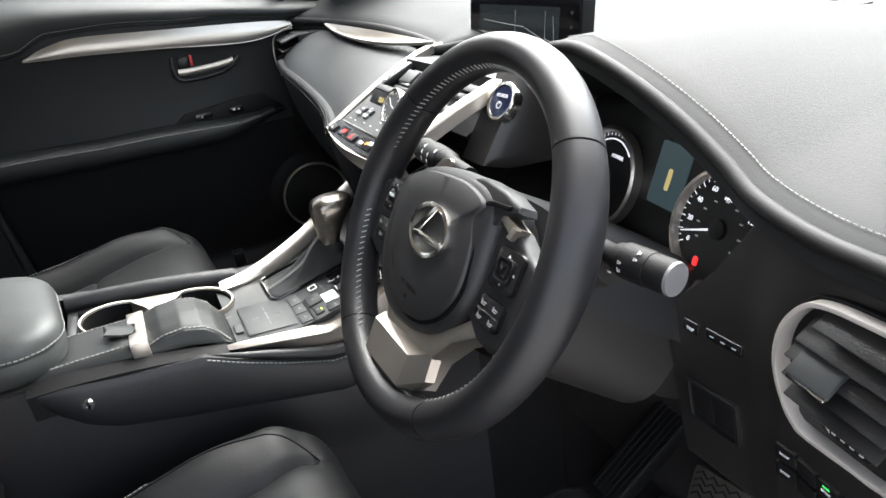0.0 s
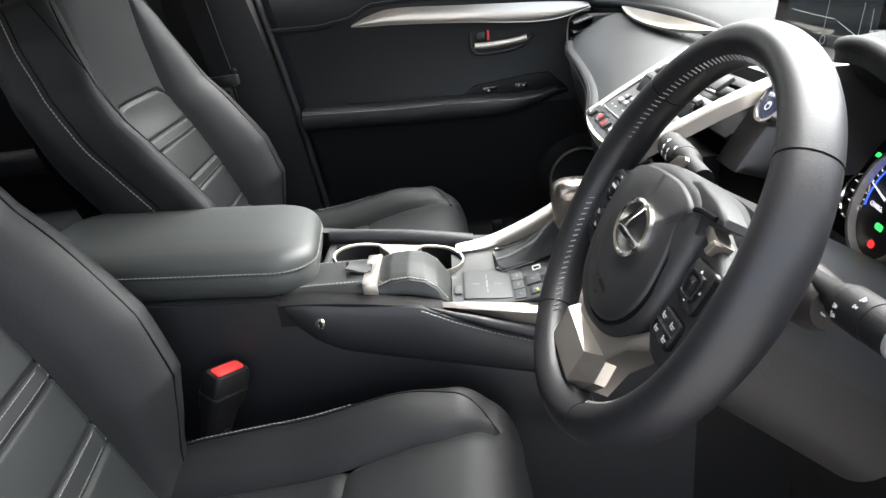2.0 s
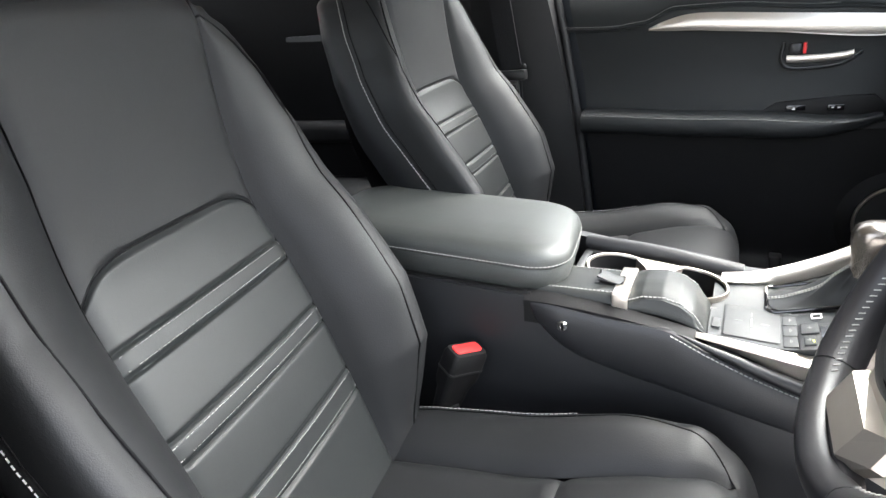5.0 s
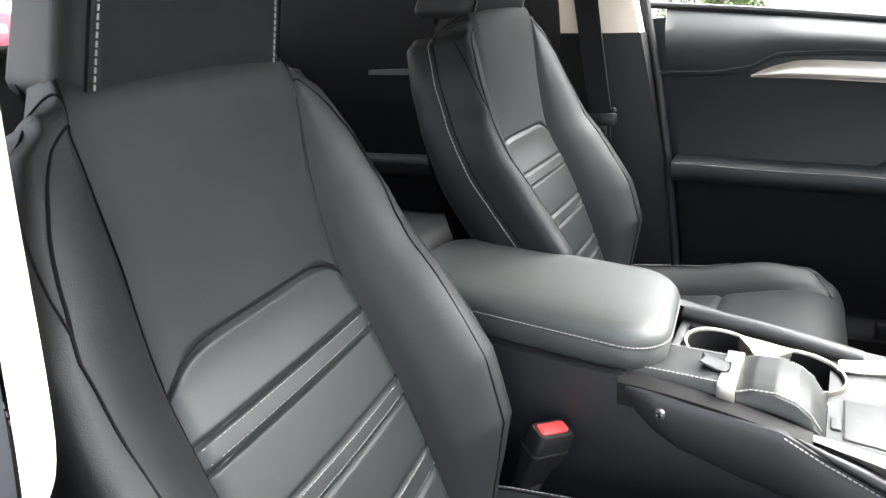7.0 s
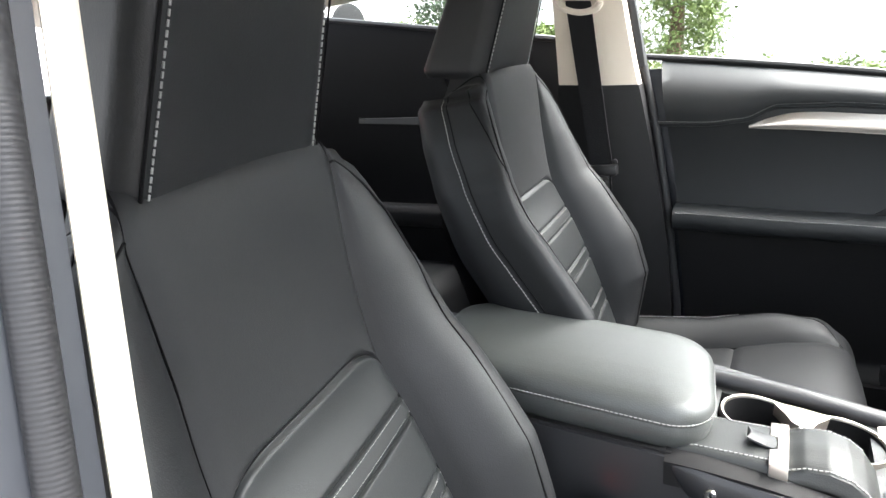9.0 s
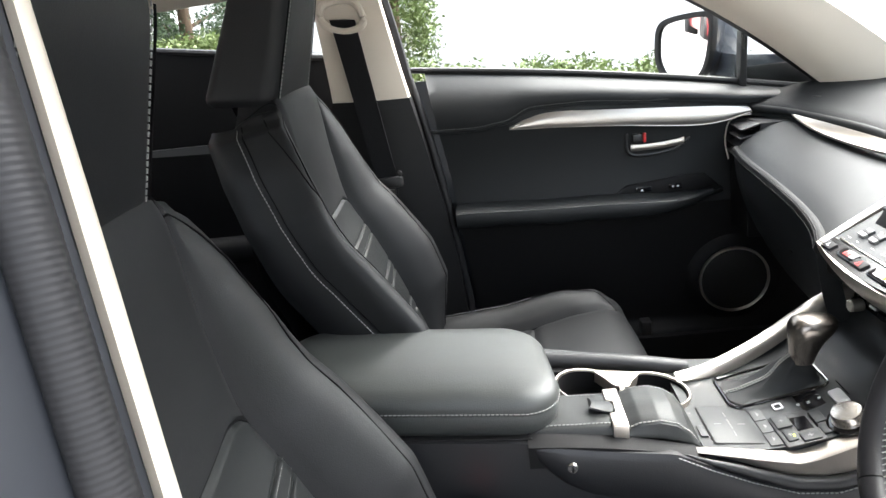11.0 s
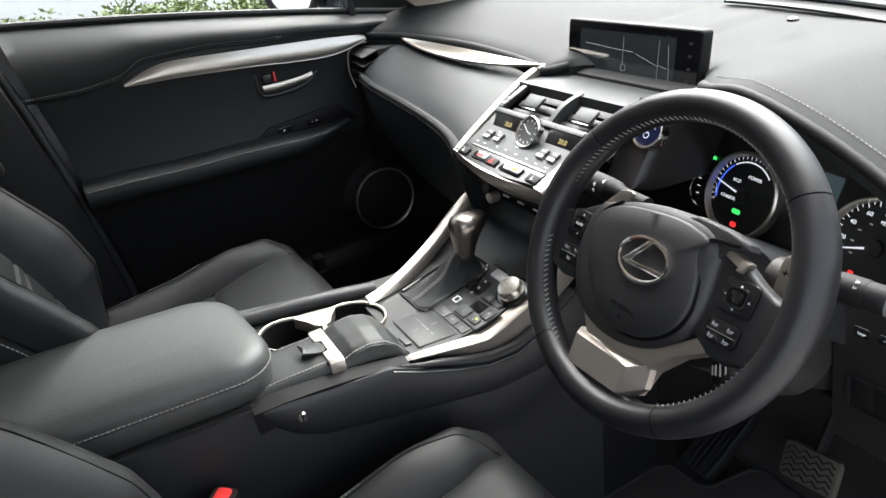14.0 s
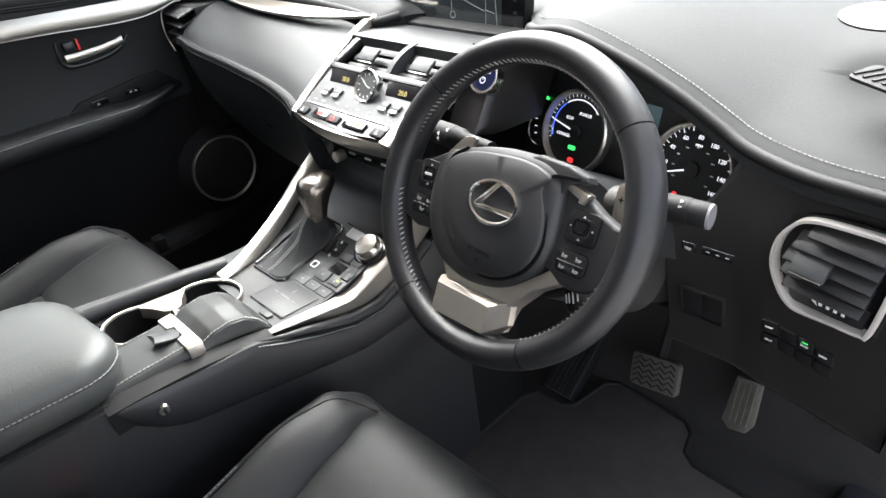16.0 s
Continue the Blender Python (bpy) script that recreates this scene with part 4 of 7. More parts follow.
part("lid_button", plate(rrect(0.024, 0.010, 0.002), 0.002, on_deck(0.075, -0.152, 0.001), 0.0006), GREY_PANEL, console)
for i in range(3):
    b = part("switch", plate(rrect(0.0255, 0.0155, 0.0012), 0.0018, on_deck(0.042 + 0.0265 * i, -0.0715), 0.0006), GREY_PANEL, console, "flat grey console switch")
    part("symbol", join(box(-0.004, 0.004, -0.0005, 0.0005, 0.0019, 0.0021), box(-0.002, 0.002, 0.0012, 0.0020, 0.0019, 0.0021)), MARK_DIM, b).matrix_basis = on_deck(0.042 + 0.0265 * i, -0.0715)
part("switch_block", plate(rrect(0.062, 0.048, 0.003), 0.002, on_deck(0.086, -0.040), 0.0008), PLASTIC, console)
for x, y, w, h in ((0.069, -0.051, 0.026, 0.019), (0.098, -0.052, 0.022, 0.012), (0.107, -0.032, 0.016, 0.022)):
    b = part("switch", plate(rrect(w, h, 0.0015), 0.0045, on_deck(x, y), 0.001), GREY_PANEL, console, "flat grey parking brake switch")
    part("symbol", join(box(-0.003, 0.003, -0.0005, 0.0005, 0.0046, 0.0048), box(-0.0005, 0.0005, -0.003, 0.003, 0.0046, 0.0048)), MARK_DIM, b).matrix_basis = on_deck(x, y)
part("indicator_lamp", box(-0.002, 0.002, -0.0006, 0.0006, 0.0047, 0.0050, m=on_deck(0.102, -0.0485)), mat_new("lit yellow green", (0.3, 0.4, 0.02), 0.5, emit=(0.6, 0.8, 0.05), power=1.5), console, "small lit indicator")
part("coin_tray", join(box(-0.013, 0.013, -0.012, 0.012, 0.001, 0.003, m=on_deck(0.080, -0.029)), box(-0.013, 0.013, 0.0105, 0.012, 0.001, 0.006, m=on_deck(0.080, -0.029))), GLOSS, console, "open glossy black tray")
for x in (0.072, 0.095):
    part("switch", plate(rrect(0.021, 0.014, 0.0015), 0.003, on_deck(x, -0.0085), 0.001), GREY_PANEL, console, "flat grey console switch")
dial = part("mode_dial", lathe(((0.0205, 0), (0.0205, 0.004), (0.0195, 0.005), (0.0185, 0.005), (0.0180, 0.013), (0.0168, 0.0150), (0.009, 0.0158), (0.0005, 0.0158)), 40, on_deck(0.098, 0.017, 0.001)), brushed("turned metal", (0.50, 0.47, 0.43), 0.25, 0), console, "round brushed metal mode dial")
part("dial_base", lathe(((0.026, 0), (0.026, 0.003), (0.023, 0.0045), (0.020, 0.0045)), 40, on_deck(0.098, 0.017)), GLOSS, dial)
part("pen_tray", plate(rrect(0.030, 0.016, 0.003), 0.0028, on_deck(0.052, 0.026), 0.001), mat_new("pale satin plastic", (0.5, 0.5, 0.5), 0.3), console, "pale reflective plate")
# gear selector
sel = part("selector_plate", plate(rrect(0.038, 0.095, 0.004), 0.0015, on_deck(0.034, -0.005), 0.0006), GLOSS, console, "glossy black gear position plate")
for i, c in enumerate("PRND"):
    part("letter", text_mesh(c, 0.006, on_deck(0.040, 0.020 - 0.013 * i, 0.0018)), MARK, sel)
part("lock_mark", frame_ring(rrect(0.013, 0.012, 0.002), rrect(0.009, 0.008, 0.001), 0.0010, on_deck(0.036, -0.043, 0.0016)), MARK, sel, "small white framed mark")
rings = []
for t in [i / 14 for i in range(15)]:
    ring = []
    for i in range(40):
        a = 2 * math.pi * i / 40
        c, s = math.cos(a), math.sin(a)
        bx, by = -0.016 + 0.036 * math.copysign(abs(c) ** 0.5, c), -0.034 + 0.060 * math.copysign(abs(s) ** 0.5, s)
        tx, ty = -0.012 + 0.012 * c, 0.004 + 0.012 * s
        g = t ** 0.6
        fold = 0.0025 * math.sin(a * 5 + t * 7) * math.sin(t * math.pi)
        z = deck(by) + 0.002 + (0.560 - deck(by)) * t
        ring.append(Vector((bx + (tx - bx) * g + fold, by + (ty - by) * g + fold, z)))
    rings.append(ring)
gaiter = part("gaiter", loft(rings), LEATHER, console, "black leather gear lever gaiter")
for dx in (-0.0022, 0.0022):
    part("stitching", stitches([Vector((p.x + dx + 0.0005, p.y - 0.001, p.z + 0.0006)) for p in [rings[i][30] for i in range(15)]], 0.004, 0.003, 0.0006), STITCH, console, "pale grey stitching")
part("gaiter_frame", tube([Vector((x - 0.016, y - 0.034, deck(y - 0.034) + 0.002)) for x, y in rrect(0.078, 0.126, 0.010)], 0.0022, 8, True), GLOSS, console)
rings = []
for t, w, d, dy in ((0, 0.0150, 0.0150, 0), (0.20, 0.0155, 0.0165, 0.0), (0.45, 0.0180, 0.0215, 0.0), (0.65, 0.0215, 0.0275, 0.002), (0.80, 0.0225, 0.0300, 0.003), (0.92, 0.0205, 0.0275, 0.003), (0.98, 0.0150, 0.0205, 0.003), (1.0, 0.006, 0.010, 0.003)):
    rings.append([Vector((-0.011 + w * math.copysign(abs(math.cos(a)) ** 0.75, math.cos(a)), 0.005 + dy + 0.012 * t + d * math.copysign(abs(math.sin(a)) ** 0.75, math.sin(a)), 0.552 + 0.066 * t)) for a in [2 * math.pi * i / 32 for i in range(32)]])
part("gear_knob", loft(rings), brushed("smoked satin metal", (0.26, 0.235, 0.21), 0.26, 2), console, "smoky satin metal gear knob")
# silver rails up to the centre stack
def rail(pts, w0, w1, tall):
    line = spline(pts, 30)
    rings = []
    for i, p in enumerate(line):
        s = i / 29
        w = w0 + (w1 - w0) * s
        h = tall * (0.35 + 0.65 * min(1, s * 2.5))
        rings.append([p + Vector(q) for q in ((-w, 0, -h), (-w, 0, -0.002), (-w + 0.002, 0, 0), (w - 0.004, 0, 0), (w, 0, -0.003), (w + 0.004, 0, -h * 0.6), (w + 0.002, 0, -h))])
    return loft(rings)


part("silver_rail", rail([(-0.052, -0.152, 0.520), (-0.072, -0.10, 0.520), (-0.100, -0.02, 0.540), (-0.122, 0.055, 0.575), (-0.132, 0.14, 0.620)], 0.008, 0.012, 0.022), SILVER, console, "satin silver rail rising to the dashboard")
RAIL_TOP = [(-0.178, 0.514), (-0.16, 0.512), (-0.075, 0.503), (-0.052, 0.499), (-0.035, 0.503), (0.02, 0.523), (0.07, 0.556), (0.13, 0.60)]
RAIL_LOW = [(-0.178, 0.511), (-0.13, 0.498), (-0.075, 0.480), (-0.031, 0.472), (0.02, 0.478), (0.07, 0.505), (0.13, 0.55)]
rings = []
for i in range(41):
    y = -0.178 + 0.308 * i / 40
    w = 0.004 + 0.014 * min(1.0, (y + 0.178) / 0.12)
    t, l = straight_rows(RAIL_TOP, y), straight_rows(RAIL_LOW, y)
    x = 0.118 + 0.016 * min(1.0, max(0.0, (y + 0.178) / 0.10)) + 0.03 * max(0.0, y)
    rings.append([Vector(q) for q in ((x - w - 0.004, y, l), (x - w - 0.003, y, t + 0.001), (x - w, y, t + 0.002), (x - 0.003, y, t), (x, y, t - 0.003), (x - 0.002, y, (t + l) / 2), (x - 0.006, y, l))])
part("silver_rail", loft(rings), SILVER, console, "satin silver rail with a deep outer face")
part("console_core", box(-0.11, 0.11, -0.80, 0.30, 0.0, 0.400, 0.01), PLASTIC_DARK, console)
part("rear_box", slab(lambda u, v: Vector((-0.118 + 0.24 * u, -0.80 + 0.43 * v, 0.578 - 0.030 * v)), 4, 8, (0, 0, -0.15)), PLASTIC, console)
# padded armrest lid
armrest = thing("armrest", "padded black leather armrest lid with pale stitching", "armrest", at=(0, -0.5, 0.52))
def rrect_at(cx, cy, w, h, r):
    return [(cx + x, cy + y) for x, y in rrect(w, h, r, 8)]


def crown(h, k):
    out = []
    for x, y in rrect_at(0.0165, -0.5125, 0.207 - k, 0.375 - k, max(0.008, 0.060 - k * 0.4)):
        y += 0.10 * (x - 0.0165) * max(0.0, (y + 0.55) / 0.2)
        out.append(Vector((x, y, h + 0.004 * (1 - ((x - 0.0165) / 0.10) ** 2) + 0.006 * math.sin((y + 0.71) / 0.40 * math.pi))))
    return out


part("lid", loft([crown(h, k) for h, k in ((0.512, 0.030), (0.516, 0.014), (0.526, 0.004), (0.540, 0.0), (0.5475, 0.0035), (0.549, 0.0005), (0.558, 0.0), (0.566, 0.006), (0.572, 0.018), (0.5755, 0.040), (0.577, 0.08), (0.578, 0.13))]), LEATHER_ARM_LIT, armrest)
part("stitching", stitches(crown(0.5525, -0.0012) + [crown(0.5525, -0.0012)[0]], 0.0055, 0.0037, 0.0006), STITCH, armrest, "pale grey stitching")
# driver's belt buckle beside the console
buckle = thing("belt_buckle", "black seat belt buckle with a red release button", "seat belt buckle", at=(0.165, -0.43, 0.30))
bm0 = basis((0.172, -0.425, 0.452), (0.80, -0.45, 0.2), (0.1, 0.2, 1))
part("case", loft([[bm0 @ Vector((x, y, z)) for x, z in [(p[0], p[1]) for p in rrect(w, d, 0.007)]] for y, w, d in ((-0.100, 0.040, 0.018), (-0.062, 0.046, 0.022), (-0.048, 0.054, 0.030), (-0.020, 0.056, 0.032), (-0.006, 0.055, 0.031), (0.0, 0.050, 0.027))]), PLASTIC_DARK, buckle)
part("case_band", loft([[bm0 @ Vector((x, y, z)) for x, z in [(p[0], p[1]) for p in rrect(0.0572, 0.0332, 0.007)]] for y in (-0.030, -0.027)]), PLASTIC, buckle)
part("button", plate(rrect(0.042, 0.017, 0.005), 0.0035, bm0 @ pose(0, -0.0012, 0.001, -90, 0, 0), 0.0015), RED, buckle, "bright red press button")
part("stem", tube([bm0 @ Vector((0, -0.09, 0)), (0.168, -0.45, 0.28), (0.17, -0.47, 0.12)], 0.018, 10, flat=0.5), PLASTIC_DARK, buckle)
armrest.matrix_basis = TILT @ armrest.matrix_basis
buckle.matrix_basis = TILT @ buckle.matrix_basis


# ---- dashboard ----
dash = thing("dashboard", "black stitched leather dashboard with silver trim", "dashboard", at=(0, 0.4, 0.5))
INK = mat_new("dial black", (0.005, 0.005, 0.006), 0.4)


def glow(name, c, power):
    return mat_new(name, tuple(v * 0.3 for v in c), 0.5, emit=c, power=power)


LIT_WHITE, LIT_BLUE, LIT_GREEN = glow("lit white", (0.9, 0.92, 1.0), 0.16), glow("lit blue", (0.05, 0.12, 0.9), 0.28), glow("lit green", (0.05, 0.85, 0.15), 0.24)
LIT_RED, LIT_ORANGE, LIT_AMBER = glow("lit red", (0.9, 0.03, 0.03), 0.26), glow("lit orange", (1.0, 0.32, 0.02), 0.24), glow("lit amber", (0.75, 0.62, 0.25), 0.11)
# upper pad: front edge and windscreen edge
PAD_FRONT = [(-0.735, 0.170, 0.800), (-0.66, 0.205, 0.797), (-0.60, 0.236, 0.793), (-0.42, 0.272, 0.786), (-0.25, 0.276, 0.778), (-0.17, 0.275, 0.770), (-0.135, 0.270, 0.766)]
PAD_FRONT += [(-0.10, 0.330, 0.770), (0.0, 0.372, 0.772), (0.12, 0.366, 0.776), (0.20, 0.270, 0.795), (0.262, 0.205, 0.812)]
PAD_FRONT += [(0.315, 0.200, 0.816), (0.39, 0.200, 0.794), (0.457, 0.196, 0.768), (0.508, 0.186, 0.748), (0.548, 0.172, 0.736), (0.604, 0.155, 0.732), (0.66, 0.140, 0.736), (0.735, 0.120, 0.745)]


def wind_edge(x):
    return Vector((x, 0.755 - 0.62 * x * x, 0.792 - 0.045 * x + 0.02 * x * x))


front_line = spline(PAD_FRONT, 121)


def pad_point(u, v):
    i = u * 120
    k = min(int(i), 119)
    p = front_line[k].lerp(front_line[k + 1], i - k)
    q = wind_edge(p.x)
    s = v
    z = p.z + (q.z - p.z) * s
    z += (0.010 if p.x < 0 else 0.004) * math.sin(math.pi * min(1, s * 1.15)) * (1 - s * 0.3)
    y = p.y + (q.y - p.y) * s
    return Vector((p.x, y, z - 0.010 * (1 - min(1.0, v * 14)) ** 2))


part("top_pad", slab(pad_point, 120, 26, (0, 0, -0.014)), DASH_SOFT, dash)
part("pad_roll", tube([p + Vector((0, 0.004, -0.008)) for p in front_line[:43]], 0.0085, 12), DASH_SOFT, dash)
# this stretch is blacker than the pad, painting the shade below its edge
part("pad_roll", tube([p + Vector((0, 0.006, -0.0095)) for p in front_line[66:]], 0.0072, 12), PLASTIC_DARK, dash, "roll darkened for the shade under the padded edge")
part("stitching", stitches([pad_point((66 + 55 * i / 80) / 121, 0.055) + Vector((0, 0, 0.0006)) for i in range(81)], 0.0055, 0.0038, 0.0004), STITCH, dash, "pale grey stitching")
# windscreen side details
part("defroster", slab(lambda u, v: Vector((-0.10 + 0.42 * u, wind_edge(-0.10 + 0.42 * u).y - 0.075 + 0.022 * v, wind_edge(-0.10 + 0.42 * u).z + 0.006)), 14, 2, (0, 0, -0.004)), PLASTIC_DARK, dash, "long dark demister slot")
part("side_demister", plate(rrect(0.060, 0.032, 0.006), 0.003, pose(-0.655, 0.300, 0.8075, -2, 0, 18), 0.001), PLASTIC, dash)
sv = part("side_demister", plate(rrect(0.075, 0.036, 0.008), 0.003, pose(0.640, 0.245, 0.784, 4, 3, -24), 0.001), PLASTIC_DARK, dash, "small grilled side vent")
for i in range(7):
    part("slat", box(-0.0015, 0.0015, -0.013, 0.013, 0.002, 0.0045, m=pose(0.640, 0.245, 0.784, 4, 3, -24) @ pose(-0.03 + 0.010 * i, 0, 0, 0, 0, -18)), PLASTIC_DARK, sv)
part("tweeter", lathe(((0.044, 0), (0.044, 0.0022), (0.040, 0.0036), (0.02, 0.0045), (0.001, 0.0048)), 36, pose(0.585, 0.385, 0.800, 2, 2, 0)), PLASTIC, dash, "round dark speaker grille")
part("light_sensor", lathe(((0.009, 0), (0.008, 0.004), (0.004, 0.006), (0.0005, 0.0065)), 20, pose(0.13, 0.55, 0.8045)), GLOSS, dash)
# passenger side fascia
F_BACK = [(-0.604, 0.230, 0.772), (-0.55, 0.243, 0.769), (-0.42, 0.266, 0.764), (-0.25, 0.270, 0.758), (-0.135, 0.252, 0.752)]
F_FRONT = [(-0.604, 0.126, 0.727), (-0.56, 0.119, 0.725), (-0.50, 0.110, 0.722), (-0.35, 0.100, 0.716), (-0.22, 0.090, 0.708), (-0.14, 0.078, 0.700), (-0.098, 0.066, 0.688)]
fb, ff = spline(F_BACK, 41), spline(F_FRONT, 41)


def fascia(u, v):
    i = int(round(u * 40))
    p = fb[i].lerp(ff[i], v)
    return p + Vector((0, 0, 0.010 * math.sin(v * math.pi) - 0.010 * max(0, v - 0.85) / 0.15 * 0.5))


part("fascia_pad", slab(fascia, 40, 16, (0, 0, -0.02)), LEATHER, dash)
part("fascia_lip", tube([p + Vector((0, -0.001, -0.009)) for p in ff], 0.0105, 12), DASH_SOFT, dash)
part("fascia_groove", tube([p + Vector((0, -0.0095, -0.0005)) for p in ff], 0.0012, 6), SEAM_SHADOW, dash)
for dz, dy in ((0.0005, -0.006), (-0.0080, -0.0122)):
    part("stitching", stitches([p + Vector((0, dy, dz)) for p in ff], 0.0052, 0.0036, 0.0003), STITCH_DARK, dash, "pale grey stitching")
part("glovebox", slab(lambda u, v: Vector((ff[int(round(u * 40))].x, ff[int(round(u * 40))].y - 0.006 + 0.020 * v + 0.10 * v * v, ff[int(round(u * 40))].z - 0.016 - 0.27 * v)), 40, 14, (0, 0.03, 0)), LEATHER, dash)
part("glovebox_latch", box(-0.30, -0.265, 0.108, 0.118, 0.600, 0.618, 0.003), GLOSS, dash)
# silver blade on the fascia
def blade(u, v):
    t = 2 * u - 1
    a = Vector((-0.609 + 0.474 * u, 0.2325 + 0.030 * u + 0.006 * math.sin(u * math.pi), 0.7820 - 0.012 * u))
    belly = (1 - abs(t) ** 2.2) * (0.030 + 0.008 * u)
    b = a + Vector((0.004, -belly, -0.010 * (1 - abs(t) ** 2)))
    return a.lerp(b, v) + Vector((0, 0, 0.004 - 0.0065 * math.sin(v * math.pi) * (1 - abs(t) ** 2)))


part("silver_blade", slab(blade, 48, 10, (0, 0.002, -0.005)), brushed("brushed champagne metal", (0.62, 0.58, 0.52), 0.30, 0), dash, "brushed silver blade trim")
# left end air vent
lv = part("side_vent", join(box(-0.712, -0.604, 0.172, 0.235, 0.640, 0.772, 0.004)), PLASTIC_DARK, dash, "black slatted side air vent")
part("vent_rim", tube(spline([(-0.690, 0.186, 0.778), (-0.700, 0.160, 0.774), (-0.706, 0.142, 0.760), (-0.706, 0.136, 0.72), (-0.700, 0.142, 0.680)], 24), 0.0018, 8), SILVER, lv)
for i in range(4):
    part("slat", box(-0.046, 0.046, -0.020, 0.020, -0.0018, 0.0018, 0.001, m=pose(-0.655, 0.160 - 0.002 * i, 0.764 - 0.019 * i, 16, 0, -6)), PLASTIC, lv)
part("fascia_end", box(-0.712, -0.600, 0.150, 0.30, 0.52, 0.672, 0.01), PLASTIC_DARK, dash)
# ---- centre stack ----
SA = radians(24)
STACK = basis((0.018, 0.060, 0.690), (1, 0, 0), (0, math.cos(SA), math.sin(SA)))


def st_at(x, v, h=0.0, turn=0.0):
    return STACK @ pose(x - 0.018, v, h, 0, 0, turn)


SILVER_FACE = mat_new("satin silver button", (0.30, 0.30, 0.295), 0.42, 0.7)
STACK_GREY = mat_new("satin slate panel", (0.032, 0.034, 0.036), 0.46, spec=0.40, grain=0.1, grain_scale=2000, vary=0.06, vary_scale=20)
part("stack_face", plate([(-0.106, 0.0), (0.106, 0.0), (0.118, 0.09), (0.119, 0.096), (-0.119, 0.096), (-0.118, 0.09)], 0.012, STACK @ pose(0, 0, -0.014)), STACK_GREY, dash, "dark grey control panel")
# silver surround
def band(pts, w, tall):
    line = spline(pts, 40)
    rings = []
    for i, p in enumerate(line):
        d = (line[min(i + 1, 39)] - line[max(i - 1, 0)]).normalized()
        s = d.cross(Vector((0, 0, 1))).normalized()
        n = s.cross(d)
        rings.append([p - s * w - n * tall, p - s * w, p - s * (w - 0.002) + n * 0.002, p + s * (w - 0.002) + n * 0.002, p + s * w, p + s * w - n * tall])
    return loft(rings)


part("surround", band([(-0.094, 0.062, 0.690), (-0.106, 0.12, 0.718), (-0.120, 0.19, 0.748), (-0.138, 0.255, 0.766), (-0.165, 0.310, 0.762), (-0.195, 0.352, 0.758)], 0.0062, 0.012), SILVER, dash, "satin silver frame")
part("surround", band([(0.132, 0.050, 0.687), (0.140, 0.11, 0.716), (0.150, 0.17, 0.744), (0.160, 0.23, 0.764), (0.178, 0.30, 0.766), (0.20, 0.34, 0.766)], 0.0120, 0.014), SILVER, dash, "satin silver frame")


def lip(u, v):
    x = -0.098 + 0.236 * u
    bow = 0.016 * math.sin(u * math.pi)
    return Vector((x, 0.058 - bow + 0.020 * v * v, 0.690 - 0.006 * u - 0.034 * v))


part("surround", slab(lip, 30, 8, (0, 0.02, 0)), SILVER, dash, "satin silver frame")
# bottom button row
row = part("lower_switch_bar", plate([(-0.098, -0.010), (-0.05, -0.016), (0.0, -0.018), (0.05, -0.016), (0.100, -0.010), (0.102, 0.012), (-0.102, 0.012)], 0.004, STACK @ pose(0, 0.0045, -0.001)), BUTTON, dash, "glossy black button row")
for x, w, mt, nm in ((-0.078, 0.022, PLASTIC_DARK, "key"), (-0.002, 0.026, PLASTIC_DARK, "hazard_key"), (0.098, 0.024, PLASTIC_DARK, "key")):
    key = part(nm, plate(rrect(w, 0.013, 0.0015), 0.003, st_at(x + 0.012, 0.002, 0.003), 0.001), mt, row)
    if nm == "hazard_key":
        part("triangle", frame_ring([(-0.005, -0.004), (0.005, -0.004), (0, 0.005)], [(-0.003, -0.0028), (0.003, -0.0028), (0, 0.0026)], 0.0003, st_at(x + 0.012, 0.002, 0.0062)), LIT_RED, key)
    else:
        part("symbol", join(box(-0.003, 0.003, -0.003, -0.002, 0, 0.0003, m=st_at(x + 0.012, 0.002, 0.0062)), box(-0.002, -0.001, -0.002, 0.003, 0, 0.0003, m=st_at(x + 0.012, 0.002, 0.0062))), MARK, key)
rd = part("warning_panel", plate(rrect(0.036, 0.015, 0.002), 0.003, st_at(-0.022, 0.004, 0.003), 0.0008), GLOSS, row)
part("lit_marks", join(*[box(-0.007 + 0.005 * i, -0.004 + 0.005 * i, -0.003, 0.003, 0, 0.0003, m=st_at(-0.022, 0.004, 0.0062)) for i in range(3)]), LIT_RED, rd, "red lit marks")
rd = part("warning_panel", plate(rrect(0.046, 0.015, 0.002), 0.003, st_at(0.058, 0.003, 0.003), 0.0008), GLOSS, row)
part("lit_marks", join(box(0.004, 0.014, 0.0005, 0.0035, 0, 0.0003, m=st_at(0.058, 0.003, 0.0062)), box(0.003, 0.009, -0.002, 0.0, 0, 0.0003, m=st_at(0.058, 0.003, 0.0062))), LIT_ORANGE, rd, "orange lit marks")
part("print_bars", join(*[box(-0.014, -0.002, -0.0035 + 0.0025 * i, -0.0022 + 0.0025 * i, 0, 0.0003, m=st_at(0.058, 0.003, 0.0062)) for i in range(2)]), MARK, rd)
